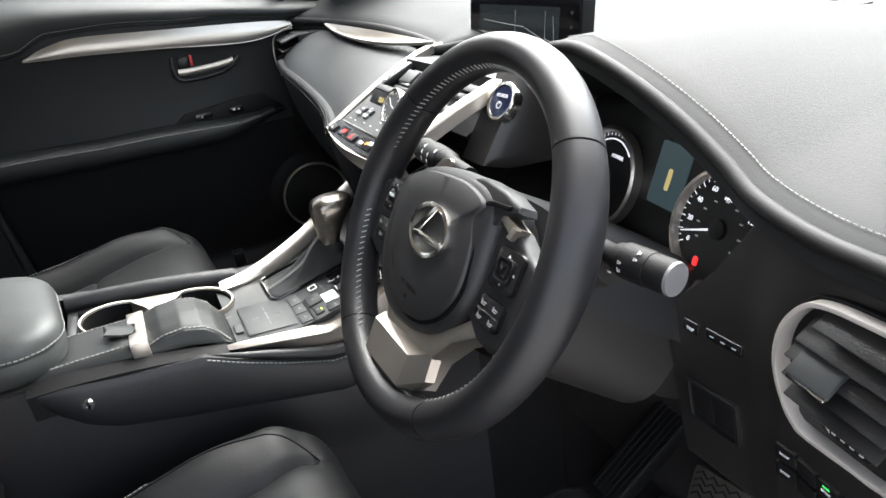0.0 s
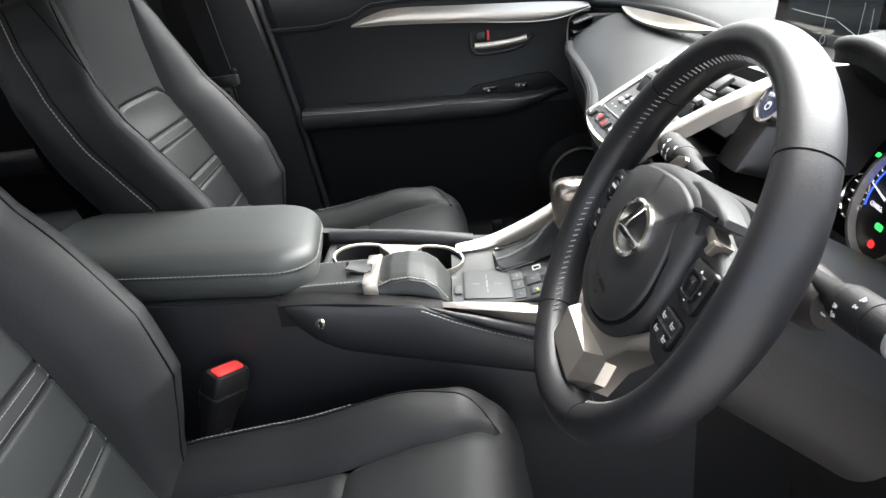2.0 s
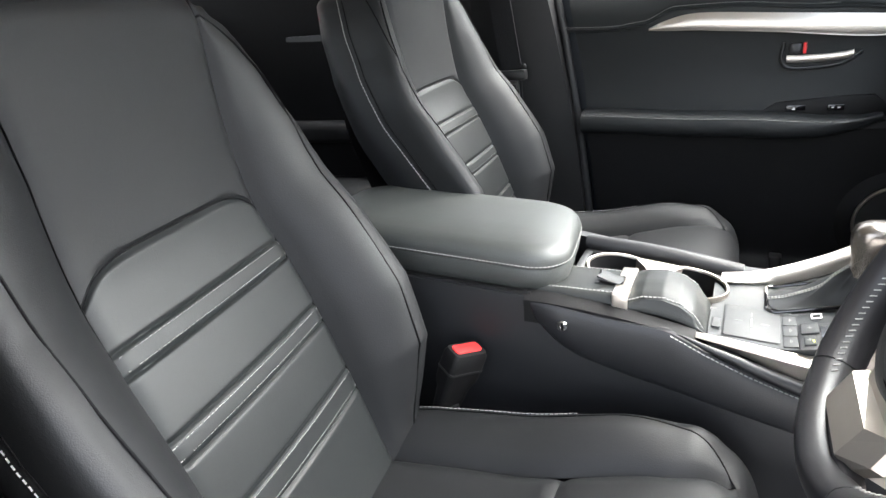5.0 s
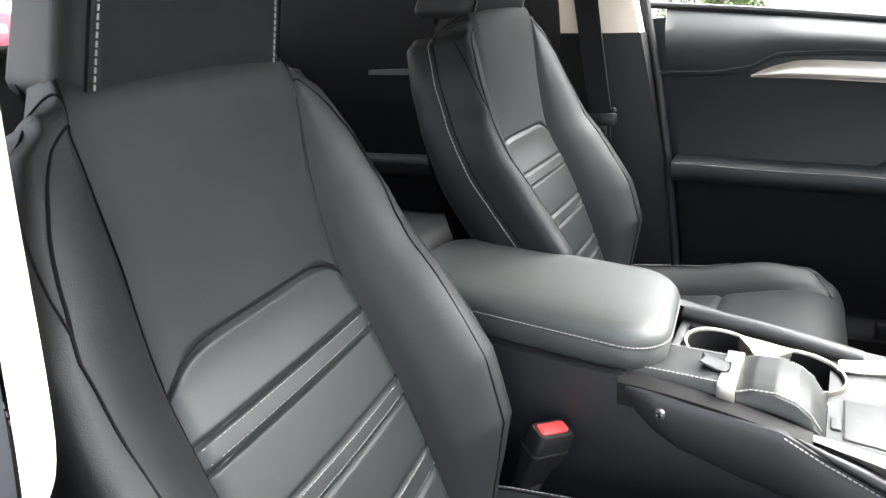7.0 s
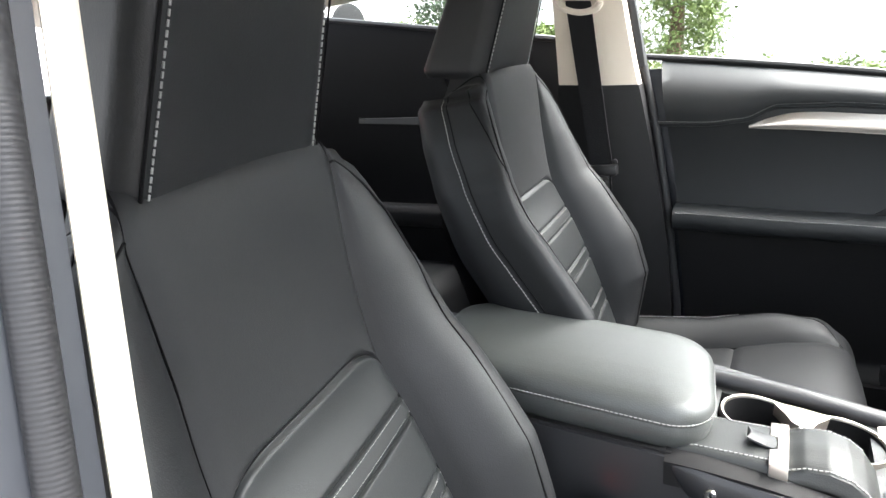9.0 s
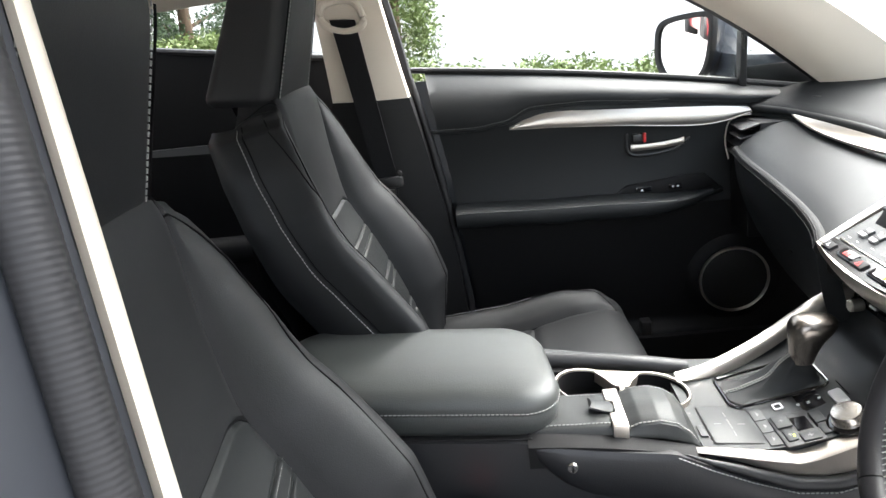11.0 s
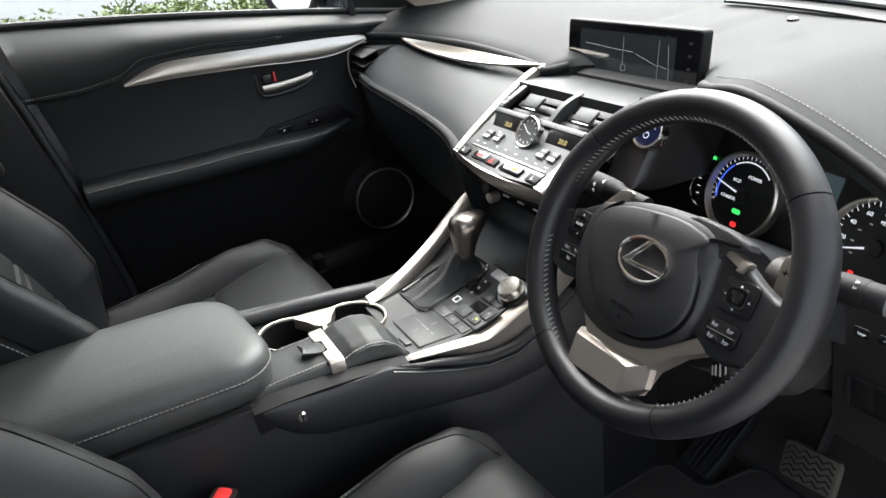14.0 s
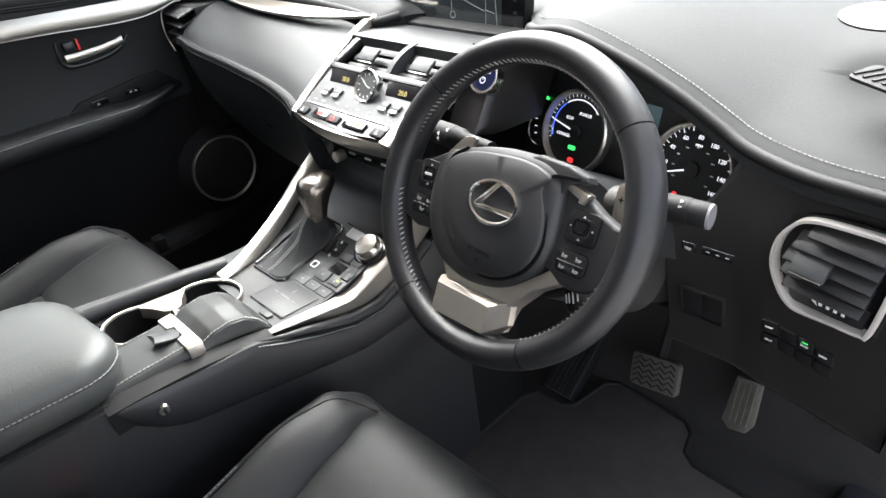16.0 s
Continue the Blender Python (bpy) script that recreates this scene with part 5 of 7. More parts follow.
# climate panel
part("bright_line", box(-0.094, 0.094, -0.0008, 0.0008, 0, 0.0032, m=STACK @ pose(0, 0.0205, -0.001)), CHROME, dash)
for x in (-0.060, -0.034, 0.076, 0.100):
    sw = part("rocker_switch", plate(rrect(0.015, 0.010, 0.0015), 0.004, st_at(x, 0.0515, -0.002), 0.001), STACK_GREY, dash, "small grey rocker switch with a silver lip")
    part("silver_lip", plate(rrect(0.015, 0.0065, 0.0012), 0.0045, st_at(x, 0.0428, -0.002), 0.001), SILVER_FACE, sw)
    part("symbol", box(-0.004, 0.004, -0.0005, 0.0005, 0, 0.0003, m=st_at(x, 0.052, 0.0021)), MARK, sw)
[part("print_bar", box(-0.003, 0.003, -0.0005, 0.0005, 0, 0.0004, m=st_at(x, y, -0.0018)), MARK, dash) for x, y in ((-0.072, 0.031), (-0.052, 0.031), (-0.020, 0.033), (0.004, 0.033), (0.030, 0.032), (0.056, 0.032), (0.080, 0.030), (0.104, 0.030), (-0.046, 0.060), (0.018, 0.044))]
DISPLAY = mat_new("matt black display", (0.004, 0.004, 0.005), 0.35, spec=0.3)
for x0, x1, num in ((-0.078, -0.004, "20.0"), (0.056, 0.124, "20.0")):
    w = part("display_window", plate(rrect(x1 - x0, 0.024, 0.003), 0.0015, st_at((x0 + x1) / 2, 0.0765, 0.0015) @ pose(0, 0, 0, 34, 0, 0), 0.0006), DISPLAY, dash, "small black temperature display")
    part("display_hood", box(x0, x1, -0.001, 0.008, 0.004, 0.011, 0.002, m=st_at(0, 0.0875)), GREY_PANEL, w)
    part("digits", text_mesh(num, 0.0105, st_at((x0 + x1) / 2 + 0.002, 0.0755, 0.0015) @ pose(0, 0, 0, 34, 0, 0) @ pose(0, 0, 0.0017)), LIT_AMBER, w)
CLK = st_at(0.025, 0.0705, 0.006) @ pose(0, 0, 0, 32, 0, 0)
clock = part("clock", lathe(((0.0235, -0.004), (0.0245, 0.004), (0.0240, 0.0075), (0.0228, 0.0085), (0.0212, 0.0075), (0.0206, 0.0055)), 48, CLK, False), CHROME, dash, "round analogue clock with a silver bezel")
part("clock_face", lathe(((0.0205, 0.0052), (0.0205, 0.0056), (0.001, 0.0056)), 40, CLK), mat_new("silver grey dial", (0.075, 0.078, 0.078), 0.55), clock)
part("clock_pointer", join(box(-0.0006, 0.0006, 0, 0.014, 0.0062, 0.0068, m=CLK @ pose(0, 0, 0, 0, 0, 55)), box(-0.0007, 0.0007, 0, 0.010, 0.0062, 0.0068, m=CLK @ pose(0, 0, 0, 0, 0, -105))), MARK, clock)
for i in range(12):
    part("tick", box(-0.0005, 0.0005, 0.0150, 0.0185, 0.0056, 0.0060, m=CLK @ pose(0, 0, 0, 0, 0, 30 * i)), MARK, clock)
# centre vents
vents = part("centre_vent", join(box(-0.125, 0.125, 0.096, 0.170, -0.0400, -0.0350, m=STACK)), PLASTIC_DARK, dash, "pair of slatted centre air vents")
part("vent_lip", box(-0.118, 0.118, 0.092, 0.103, -0.020, 0.004, 0.002, m=STACK), GREY_PANEL, vents)
part("divider", slab(lambda u, v: st_at(0.026 + 0.010 * u, 0.100 + 0.070 * v, 0.006 * math.sin(v * math.pi) + 0.002) @ Vector((0, 0, 0)), 2, 12, (0, 0.008, -0.018)), GREY_PANEL, vents)
for cx in (-0.035, 0.086):
    for j in range(3):
        part("slat", box(cx - 0.047, cx + 0.047, -0.0060, 0.0060, -0.0012, 0.0012, 0.0008, m=STACK @ pose(-0.018, 0.112 + 0.0185 * j, -0.009, 8, 0, 0)), PLASTIC, vents)
    tab = part("vent_tab", box(-0.019, 0.019, -0.014, 0.010, -0.002, 0.004, 0.002, m=STACK @ pose(cx - 0.018, 0.130, 0.004, 6, 0, 0)), GREY_PANEL, vents, "grey vent tab with a bright edge")
    part("bright_edge", box(-0.017, 0.017, -0.0165, -0.0135, -0.0015, 0.0015, 0.0005, m=STACK @ pose(cx - 0.018, 0.130, 0.004, 6, 0, 0)), CHROME, tab)
for cx in (-0.098, 0.150):
    tw = part("vent_wheel", box(-0.007, 0.007, -0.028, 0.028, -0.010, 0.003, 0.003, m=STACK @ pose(cx - 0.018, 0.132, 0, 0, 0, 4 if cx > 0 else -4)), PLASTIC, vents)
    [part("mark", box(-0.002, 0.002, -0.002, 0.002, 0.0031, 0.0034, m=STACK @ pose(cx - 0.018, 0.114 + 0.012 * i, 0)), MARK, tw) for i in range(4)]
part("shelf", slab(lambda u, v: Vector((0.018 - (0.135 + 0.045 * v) + 2 * (0.135 + 0.045 * v) * u, 0.208 + 0.140 * v, 0.7590 - 0.018 * v)), 12, 8, (0, 0, -0.018)), GREY_PANEL, dash, "flat dark grey shelf under the display")
# below the stack
part("stack_recess", join(box(-0.12, 0.135, 0.125, 0.16, 0.52, 0.675), box(-0.125, 0.14, 0.075, 0.13, 0.640, 0.662, 0.004)), PLASTIC_DARK, dash)
part("disc_slot", box(-0.075, 0.10, 0.106, 0.128, 0.600, 0.640, 0.003), GLOSS, dash, "glossy black disc player")
part("bright_line", box(-0.06, 0.09, 0.1035, 0.107, 0.630, 0.633), CHROME, dash)
[part("print_bar", box(-0.04 + 0.04 * i, -0.025 + 0.04 * i, 0.1045, 0.1062, 0.610, 0.613), MARK, dash) for i in range(3)]
part("small_knob", lathe(((0.008, 0), (0.009, 0.004), (0.009, 0.016), (0.007, 0.018), (0.0005, 0.018)), 20, pose(-0.055, 0.104, 0.606, 90, 0, 0)), SILVER, dash)
# start button panel
part("switch_wedge", slab(lambda u, v: Vector((0.150 + 0.066 * u, 0.150 + 0.065 * v + 0.085 * max(0.0, (u - 0.72) / 0.28) ** 2, 0.676 + 0.098 * v)), 20, 14, (0.004, 0.03, -0.01)), SOFT_PANEL, dash, "grained black panel round the start button")
SB = basis((0.192, 0.190, 0.741), (1, 0.05, 0), (0, 0.55, 0.83))
sb = part("start_button", lathe(((0.0235, -0.008), (0.0240, 0.003), (0.0225, 0.0055), (0.0195, 0.0050), (0.0190, 0.0030)), 40, SB), CHROME, dash, "round blue start button in a silver ring")
part("cap", lathe(((0.0190, 0.002), (0.0185, 0.0038), (0.015, 0.0044), (0.001, 0.0046)), 40, SB), mat_new("deep blue button", (0.004, 0.007, 0.030), 0.2), sb)
part("word", text_mesh("POWER", 0.0062, SB @ pose(0, 0.006, 0.0047)), MARK, sb)
part("power_ring", join(frame_ring(ngon(0.0045, 20), ngon(0.0036, 20), 0.0004, SB @ pose(0, -0.005, 0.0046)), box(-0.0004, 0.0004, 0, 0.0035, 0, 0.0006, m=SB @ pose(0, -0.004, 0.0046))), MARK, sb)
# ---- instrument binnacle ----
GP = basis((0.372, 0.256, 0.660), (0.98, -0.13, 0), (0, 0.34, 0.94))
cluster = part("instrument_back", box(-0.19, 0.175, -0.075, 0.085, -0.012, -0.004, 0.002, m=GP), INK, dash, "black instrument cluster")
part("cluster_hood", slab(lambda u, v: (front_line[70 + int(round(u * 38))] + Vector((0, 0.004, -0.016))).lerp(GP @ Vector((-0.185 + 0.355 * u, 0.082 - 0.05 * max(0, u - 0.6) - 0.03 * max(0.0, 0.15 - u) * 4, -0.004)), v), 38, 6, (0, 0, 0.012)), PLASTIC_DARK, dash)
part("cluster_sill", slab(lambda u, v: Vector((0.20 + 0.262 * u, 0.178 + 0.080 * v - 0.012 * u, 0.588 + 0.012 * v + 0.006 * u)), 20, 8, (0, 0, -0.02)), PLASTIC, dash, "black moulding under the gauges")


def gauge(cx, cy, r, name, label):
    m = GP @ pose(cx, cy, 0)
    g = part(name, lathe(((r, -0.004), (r + 0.001, 0.008), (r - 0.001, 0.0105), (r - 0.0035, 0.0095), (r - 0.0050, 0.002)), 56, m, False), SILVER, dash, label)
    part("dial_face", lathe(((r - 0.004, 0.0005), (r - 0.004, 0.0015), (0.001, 0.0015)), 48, m), INK, g)
    return g, m


def needle(m, g, deg, l):
    part("needle", plate([(-0.0012, 0.008), (0.0012, 0.008), (0.0005, l), (-0.0005, l)], 0.0008, m @ pose(0, 0, 0.004, 0, 0, deg)), LIT_WHITE, g, "white needle")
    part("needle_boss", lathe(((0.010, 0.0015), (0.009, 0.005), (0.001, 0.006)), 24, m), INK, g)


def tick(m, g, deg, r0, r1, w, mt):
    part("tick", box(-w, w, r0, r1, 0.0016, 0.0020, m=m @ pose(0, 0, 0, 0, 0, deg)), mt, g)


g, m = gauge(-0.092, -0.008, 0.056, "power_gauge", "round hybrid power gauge with a chrome ring")
for i in range(21):
    tick(m, g, 110 - 8 * i, 0.047, 0.0505, 0.0004, LIT_WHITE)
arcs = [((108, 40), LIT_BLUE), ((36, -45), LIT_WHITE)]
for (a0, a1), mt in arcs:
    pts = [m @ Vector((-0.043 * math.sin(radians(a)), 0.043 * math.cos(radians(a)), 0.002)) for a in [a0 + (a1 - a0) * i / 24 for i in range(25)]]
    part("scale_arc", tube(pts, 0.0009, 6), mt, g)
needle(m, g, 78, 0.046)
for word, x, y in (("POWER", 0.010, 0.025), ("ECO", -0.016, 0.016), ("CHARGE", -0.022, -0.008)):
    part("word", text_mesh(word, 0.0062, m @ pose(x, y, 0.0018)), LIT_WHITE, g)
part("lit_sign", plate(rrect(0.013, 0.006, 0.002), 0.0006, m @ pose(-0.002, -0.022, 0.0016)), LIT_GREEN, g, "green lit sign")
part("lit_sign", plate(rrect(0.010, 0.007, 0.003), 0.0006, m @ pose(0.0, -0.039, 0.0016)), LIT_RED, g, "red lit warning lamp")
part("lit_sign", plate([(-0.005, -0.002), (0.004, -0.002), (0.005, 0.001), (0.001, 0.003), (-0.004, 0.002)], 0.0006, GP @ pose(-0.160, 0.024, -0.002)), LIT_GREEN, cluster, "green lit sign")
g2 = part("coolant_gauge", lathe(((0.024, -0.004), (0.0245, 0.002), (0.0235, 0.003), (0.0225, 0.001)), 40, GP @ pose(-0.158, -0.020, 0), False), CHROME, dash, "small temperature gauge")
part("dial_face", lathe(((0.0225, -0.002), (0.0225, -0.001), (0.001, -0.001)), 32, GP @ pose(-0.158, -0.020, 0)), INK, g2)
part("marks", join(*[box(-0.0025, 0.0025, -0.0005, 0.0005, 0, 0.0008, m=GP @ pose(-0.172 + 0.002 * i, -0.008 - 0.010 * i, -0.001)) for i in range(3)]), LIT_WHITE, g2)
g, m = gauge(0.090, -0.006, 0.054, "speedometer", "round speedometer with a chrome ring")
for i in range(33):
    tick(m, g, 122 - 244 * i / 32, 0.0465 if i % 2 else 0.044, 0.049, 0.0004, LIT_WHITE)
for i in range(9):
    a = radians(122 - 244 * i / 8)
    part("figure", text_mesh(str(20 * i), 0.0072, m @ pose(-0.0375 * math.sin(a), 0.0375 * math.cos(a), 0.0018)), LIT_WHITE, g)
    part("figure", box(-0.002, 0.002, -0.0008, 0.0008, 0, 0.0003, m=m @ pose(-0.026 * math.sin(a), 0.026 * math.cos(a), 0.0018)), MARK, g, "tiny grey scale bar")
part("word", text_mesh("MPH", 0.0045, m @ pose(0, 0.028, 0.0018)), LIT_WHITE, g)
needle(m, g, 110, 0.044)
part("lit_sign", plate(rrect(0.006, 0.009, 0.002), 0.0006, m @ pose(-0.014, -0.036, 0.0016)), LIT_RED, g, "red lit warning lamp")
part("trip_display", plate(rrect(0.048, 0.064, 0.002), 0.001, GP @ pose(0.004, 0.020, -0.003)), mat_new("dark blue grey display", (0.02, 0.03, 0.035), 0.15, emit=(0.10, 0.16, 0.18), power=0.06), dash, "dim grey blue trip display")
part("display_car", plate(rrect(0.006, 0.022, 0.002), 0.0006, GP @ pose(0.004, 0.016, -0.002)), LIT_AMBER, dash, "small drawn car outline")
# ---- driver's lower panel ----


def between(rows, a):
    for (a0, b0), (a1, b1) in zip(rows, rows[1:]):
        if a <= a1:
            k = max(0.0, (a - a0) / (a1 - a0))
            return b0 + (b1 - b0) * k
    return rows[-1][1]


def panel_left(z):
    return between([(0.40, 0.468), (0.600, 0.468), (0.622, 0.484), (0.655, 0.514), (0.70, 0.541), (0.737, 0.566)], z)


def panel_y(x, v):
    s = max(0.0, min(1.0, (0.598 - x) / 0.055))
    y = 0.151 - 0.20 * max(0.0, x - 0.604) + 0.055 * v ** 1.4 + 0.012 * s * s * (3 - 2 * s)
    return y + max(0.0, v - 0.86) * 0.45 + 0.024 * max(0.0, 1 - v / 0.40) ** 1.7 + 0.026 * max(0.0, 1 - v / 0.20) ** 1.6 * (1 - s)


def panel_v(x, z):
    top = 0.7215 + 0.075 * (x - 0.6)
    return (top - z) / (top - 0.375)


def lower(u, v):
    z = 0.7215 - 0.3465 * v
    for i in range(3):
        x = panel_left(z) + (0.723 - panel_left(z)) * u
        top = 0.7215 + 0.075 * (x - 0.6)
        z = top - (top - 0.375) * v
    return Vector((x, panel_y(x, v), z))


part("driver_panel", slab(lower, 34, 44, (0, 0.03, 0)), SOFT_PANEL, dash, "grained black panel beside the wheel")


def cheek(u, v):
    p = lower(0, 0.02 + 0.41 * u)
    q = GP @ Vector((0.166, 0.060 - 0.120 * u, -0.003))
    return p.lerp(q, v) + Vector((-0.012, 0.006, 0)) * math.sin(v * math.pi)


part("cluster_cheek", slab(cheek, 20, 10, (0.006, 0.01, 0)), PLASTIC, dash, "grained black cheek beside the gauges")
part("knee_panel", slab(lambda u, v: Vector((0.205 + 0.275 * u, 0.150 + 0.040 * math.sin(u * math.pi) * (1 - v) + 0.050 * v * v + 0.045 * max(0.0, (u - 0.80) / 0.20) ** 1.5, 0.605 + 0.01 * u - (0.165 - 0.025 * u) * v)), 24, 16, (0, 0.03, 0)), SHROUD, dash, "warm black knee panel under the column")
part("under_dash", box(0.15, 0.71, 0.255, 0.55, 0.420, 0.445, 0.01), PLASTIC_DARK, dash)
part("dash_core", box(-0.70, 0.70, 0.315, 0.62, 0.40, 0.755, 0.02), PLASTIC_DARK, dash)
part("dash_end", slab(lambda u, v: Vector((0.722 + 0.010 * math.sin(v * math.pi), 0.118 + 0.40 * u + 0.04 * v, 0.755 - 0.35 * v)), 10, 14, (0.012, 0, 0)), PLASTIC, dash, "grained black end of the dashboard")
def on_lower(x, z, h=0.0):
    def at(dx, dz):
        return Vector((x + dx, panel_y(x + dx, panel_v(x + dx, z + dz)), z + dz))
    return basis(at(0, 0), at(0.004, 0) - at(-0.004, 0), at(0, 0.004) - at(0, -0.004)) @ pose(0, 0, h)


vo = [(-0.067, 0.000), (-0.062, 0.022), (-0.048, 0.042), (-0.032, 0.050), (-0.006, 0.054), (0.038, 0.057), (0.047, 0.050), (0.037, -0.038),
      (0.029, -0.047), (0.004, -0.0495), (-0.030, -0.053), (-0.042, -0.050), (-0.053, -0.040), (-0.064, -0.020)]
vo = [(p.x, p.y) for p in spline([(x, y, 0) for x, y in vo], 70, True)]
VM = on_lower(0.660, 0.640, 0.002)


def grown(k):
    return [(-0.012 + (x + 0.012) * k, y * k) for x, y in vo]


# paler, less metallic than SILVER: the ring's bright reflection is put into its colour
VENT_SILVER = mat_new("vent silver with painted reflection", (0.66, 0.62, 0.58), 0.30, 0.45, vary=0.04, vary_scale=20)
rv = part("air_vent", frame_ring(grown(1.0), grown(0.935), 0.013, VM, 0.0025), VENT_SILVER, dash, "satin silver air vent with black slats")
part("vent_seat", frame_ring(grown(1.045), grown(0.99), 0.004, VM, 0.001), PLASTIC_DARK, rv)
part("vent_box", plate(grown(0.93), 0.002, VM @ pose(0, 0, -0.001)), PLASTIC_DARK, rv)
for i, (y, x0, x1) in enumerate(((0.0400, -0.034, 0.034), (0.0240, -0.046, 0.033), (0.0080, -0.053, 0.030), (-0.0070, -0.053, 0.028), (-0.0210, -0.049, 0.026))):
    part("slat", box(x0, x1, -0.0100, 0.0100, -0.0010, 0.0010, 0.0009, m=VM @ pose(0, y, 0.0085, -48, 0, 0)), PLASTIC, rv)
tab = part("vent_tab", box(-0.017, 0.017, -0.013, 0.011, -0.001, 0.0045, 0.0022, m=VM @ pose(-0.024, 0.006, 0.0145, -44, 0, 0)), GREY_PANEL, rv, "grey vent tab with a bright edge")
part("bright_edge", box(-0.0155, 0.0155, -0.0145, -0.0125, -0.0006, 0.0018, 0.0005, m=VM @ pose(-0.024, 0.006, 0.0145, -44, 0, 0)), CHROME, tab)
part("wheel_bezel", plate([(-0.046, 0.010), (0.036, 0.012), (0.032, -0.012), (-0.038, -0.014)], 0.004, VM @ pose(-0.006, -0.034, 0.000), 0.001), PLASTIC, rv)
vw = part("vent_wheel", plate(rrect(0.040, 0.011, 0.004), 0.0035, VM @ pose(-0.004, -0.0345, 0.004), 0.0012), PLASTIC_DARK, rv)
part("mark", plate([(-0.0175, 0), (-0.0115, 0.0040), (-0.0130, 0), (-0.0115, -0.0040)], 0.0004, VM @ pose(-0.004, -0.0345, 0.0076)), MARK, vw)
for i in range(4):
    part("mark", box(-0.0016, 0.0016, -0.0027, 0.0027, 0, 0.0004, m=VM @ pose(-0.0125 + 0.0072 * i, -0.0345, 0.0076)), MARK, vw)
for r, zc in ((0, 0.533), (1, 0.513)):
    for i in range(4):
        x = 0.597 + 0.0195 * i
        b = part("switch", plate(rrect(0.0185, 0.0165, 0.0015), 0.0035, on_lower(x, zc - 0.001 * i), 0.001), PLASTIC_DARK, dash, "small black switch")
        if (r, i) in ((0, 0), (1, 0), (0, 2), (0, 3)):
            part("symbol", join(box(-0.004, 0.003, -0.0006, 0.0002, 0, 0.0003), box(-0.003, 0.004, 0.0010, 0.0018, 0, 0.0003), box(-0.0045, -0.0036, -0.001, 0.002, 0, 0.0003)), MARK, b).matrix_basis = on_lower(x, zc - 0.001 * i, 0.0036)
        if (r, i) == (0, 2):
            part("lit_mark", box(-0.003, 0.003, 0.005, 0.0062, 0, 0.0004, m=on_lower(x, zc - 0.001 * i, 0.0036)), LIT_GREEN, b)
b = part("switch", plate(rrect(0.016, 0.012, 0.0015), 0.003, on_lower(0.497, 0.598), 0.001), BUTTON, dash, "small black trip switch")
part("word", text_mesh("TRIP", 0.0042, on_lower(0.497, 0.596, 0.0031)), MARK, b)
b = part("switch", plate(rrect(0.036, 0.011, 0.0015), 0.003, on_lower(0.531, 0.600), 0.001), BUTTON, dash, "small black dimmer switch")
part("symbol", join(*[box(-0.002, 0.002, -0.0005, 0.0005, 0, 0.0003, m=on_lower(0.531 + d, 0.600, 0.0031)) for d in (-0.011, 0, 0.011)]), MARK, b)
rc = part("blank_recess", frame_ring(rrect(0.056, 0.050, 0.003), rrect(0.049, 0.043, 0.002), 0.004, on_lower(0.513, 0.512), 0.001), PLASTIC, dash, "shallow moulded recess")
for i in range(2):
    part("blank_cover", plate(rrect(0.0225, 0.040, 0.002), 0.002, on_lower(0.501 + 0.0245 * i, 0.512), 0.0008), PLASTIC_DARK, rc)
b = part("bonnet_release", box(-0.025, 0.025, -0.010, 0.010, 0, 0.010, 0.003, m=on_lower(0.665, 0.398)), PLASTIC_DARK, dash, "black bonnet release handle")
part("symbol", box(-0.006, 0.006, -0.001, 0.001, 0, 0.0004, m=on_lower(0.665, 0.398, 0.0101)), MARK, b)
# ---- display ----
display = thing("display_screen", "wide black navigation display standing on the dashboard", "screen", at=(0, 0.34, 0.72))
DS = basis((-0.012, 0.346, 0.775), (1, 0.015, 0), (0, 0.12, 1))
part("housing", plate(rrect(0.286, 0.112, 0.006), 0.020, DS @ pose(0, 0, -0.020), 0.003), PLASTIC_DARK, display)
glass = part("screen", plate(rrect(0.280, 0.106, 0.005), 0.0012, DS @ pose(0, 0, 0.0)), GLOSS, display, "glossy black glass")
part("map_area", box(-0.104, 0.104, -0.040, 0.040, 0.0013, 0.0016, m=DS @ pose(-0.006, 0.002, 0)), mat_new("dim map", (0.008, 0.009, 0.010), 0.08, emit=(0.10, 0.12, 0.13), power=0.03), glass, "dim dark map picture")
ROAD = glow("dim map road", (0.35, 0.37, 0.37), 0.06)
for a, b in (((-0.09, 0.020), (-0.03, 0.016)), ((-0.03, 0.016), (0.02, 0.014)), ((0.025, 0.012), (0.07, -0.002)), ((0.072, 0.036), (0.072, -0.034)), ((0.072, 0.0), (0.09, -0.004)), ((-0.002, 0.036), (-0.002, -0.01)), ((0.09, 0.03), (0.096, -0.03))):
    part("map_road", tube([DS @ Vector((a[0] - 0.006, a[1], 0.0018)), DS @ Vector((b[0] - 0.006, b[1], 0.0018))], 0.0005, 4), ROAD, glass)
part("map_arrow", frame_ring(ngon(0.006, 20), ngon(0.005, 20), 0.0004, DS @ pose(-0.006, -0.012, 0.0016)), ROAD, glass)
for i in range(5):
    part("touch_key", box(-0.003, 0.003, -0.002, 0.002, 0.0013, 0.0016, m=DS @ pose(0.124, 0.036 - 0.018 * i, 0)), GREY_PANEL, glass)


# ---- passenger door ----
door = thing("door_1", "closed passenger door in black leather with silver trim", "car door", kind="structure", at=(-0.72, 0, 0.2))


def ribbon_between(a, b, n=12):
    la, lb = spline(a, n + 1), spline(b, n + 1)
    return slab(lambda u, v: la[int(round(u * n))].lerp(lb[int(round(u * n))], v), n, 4, (-0.03, 0, 0))


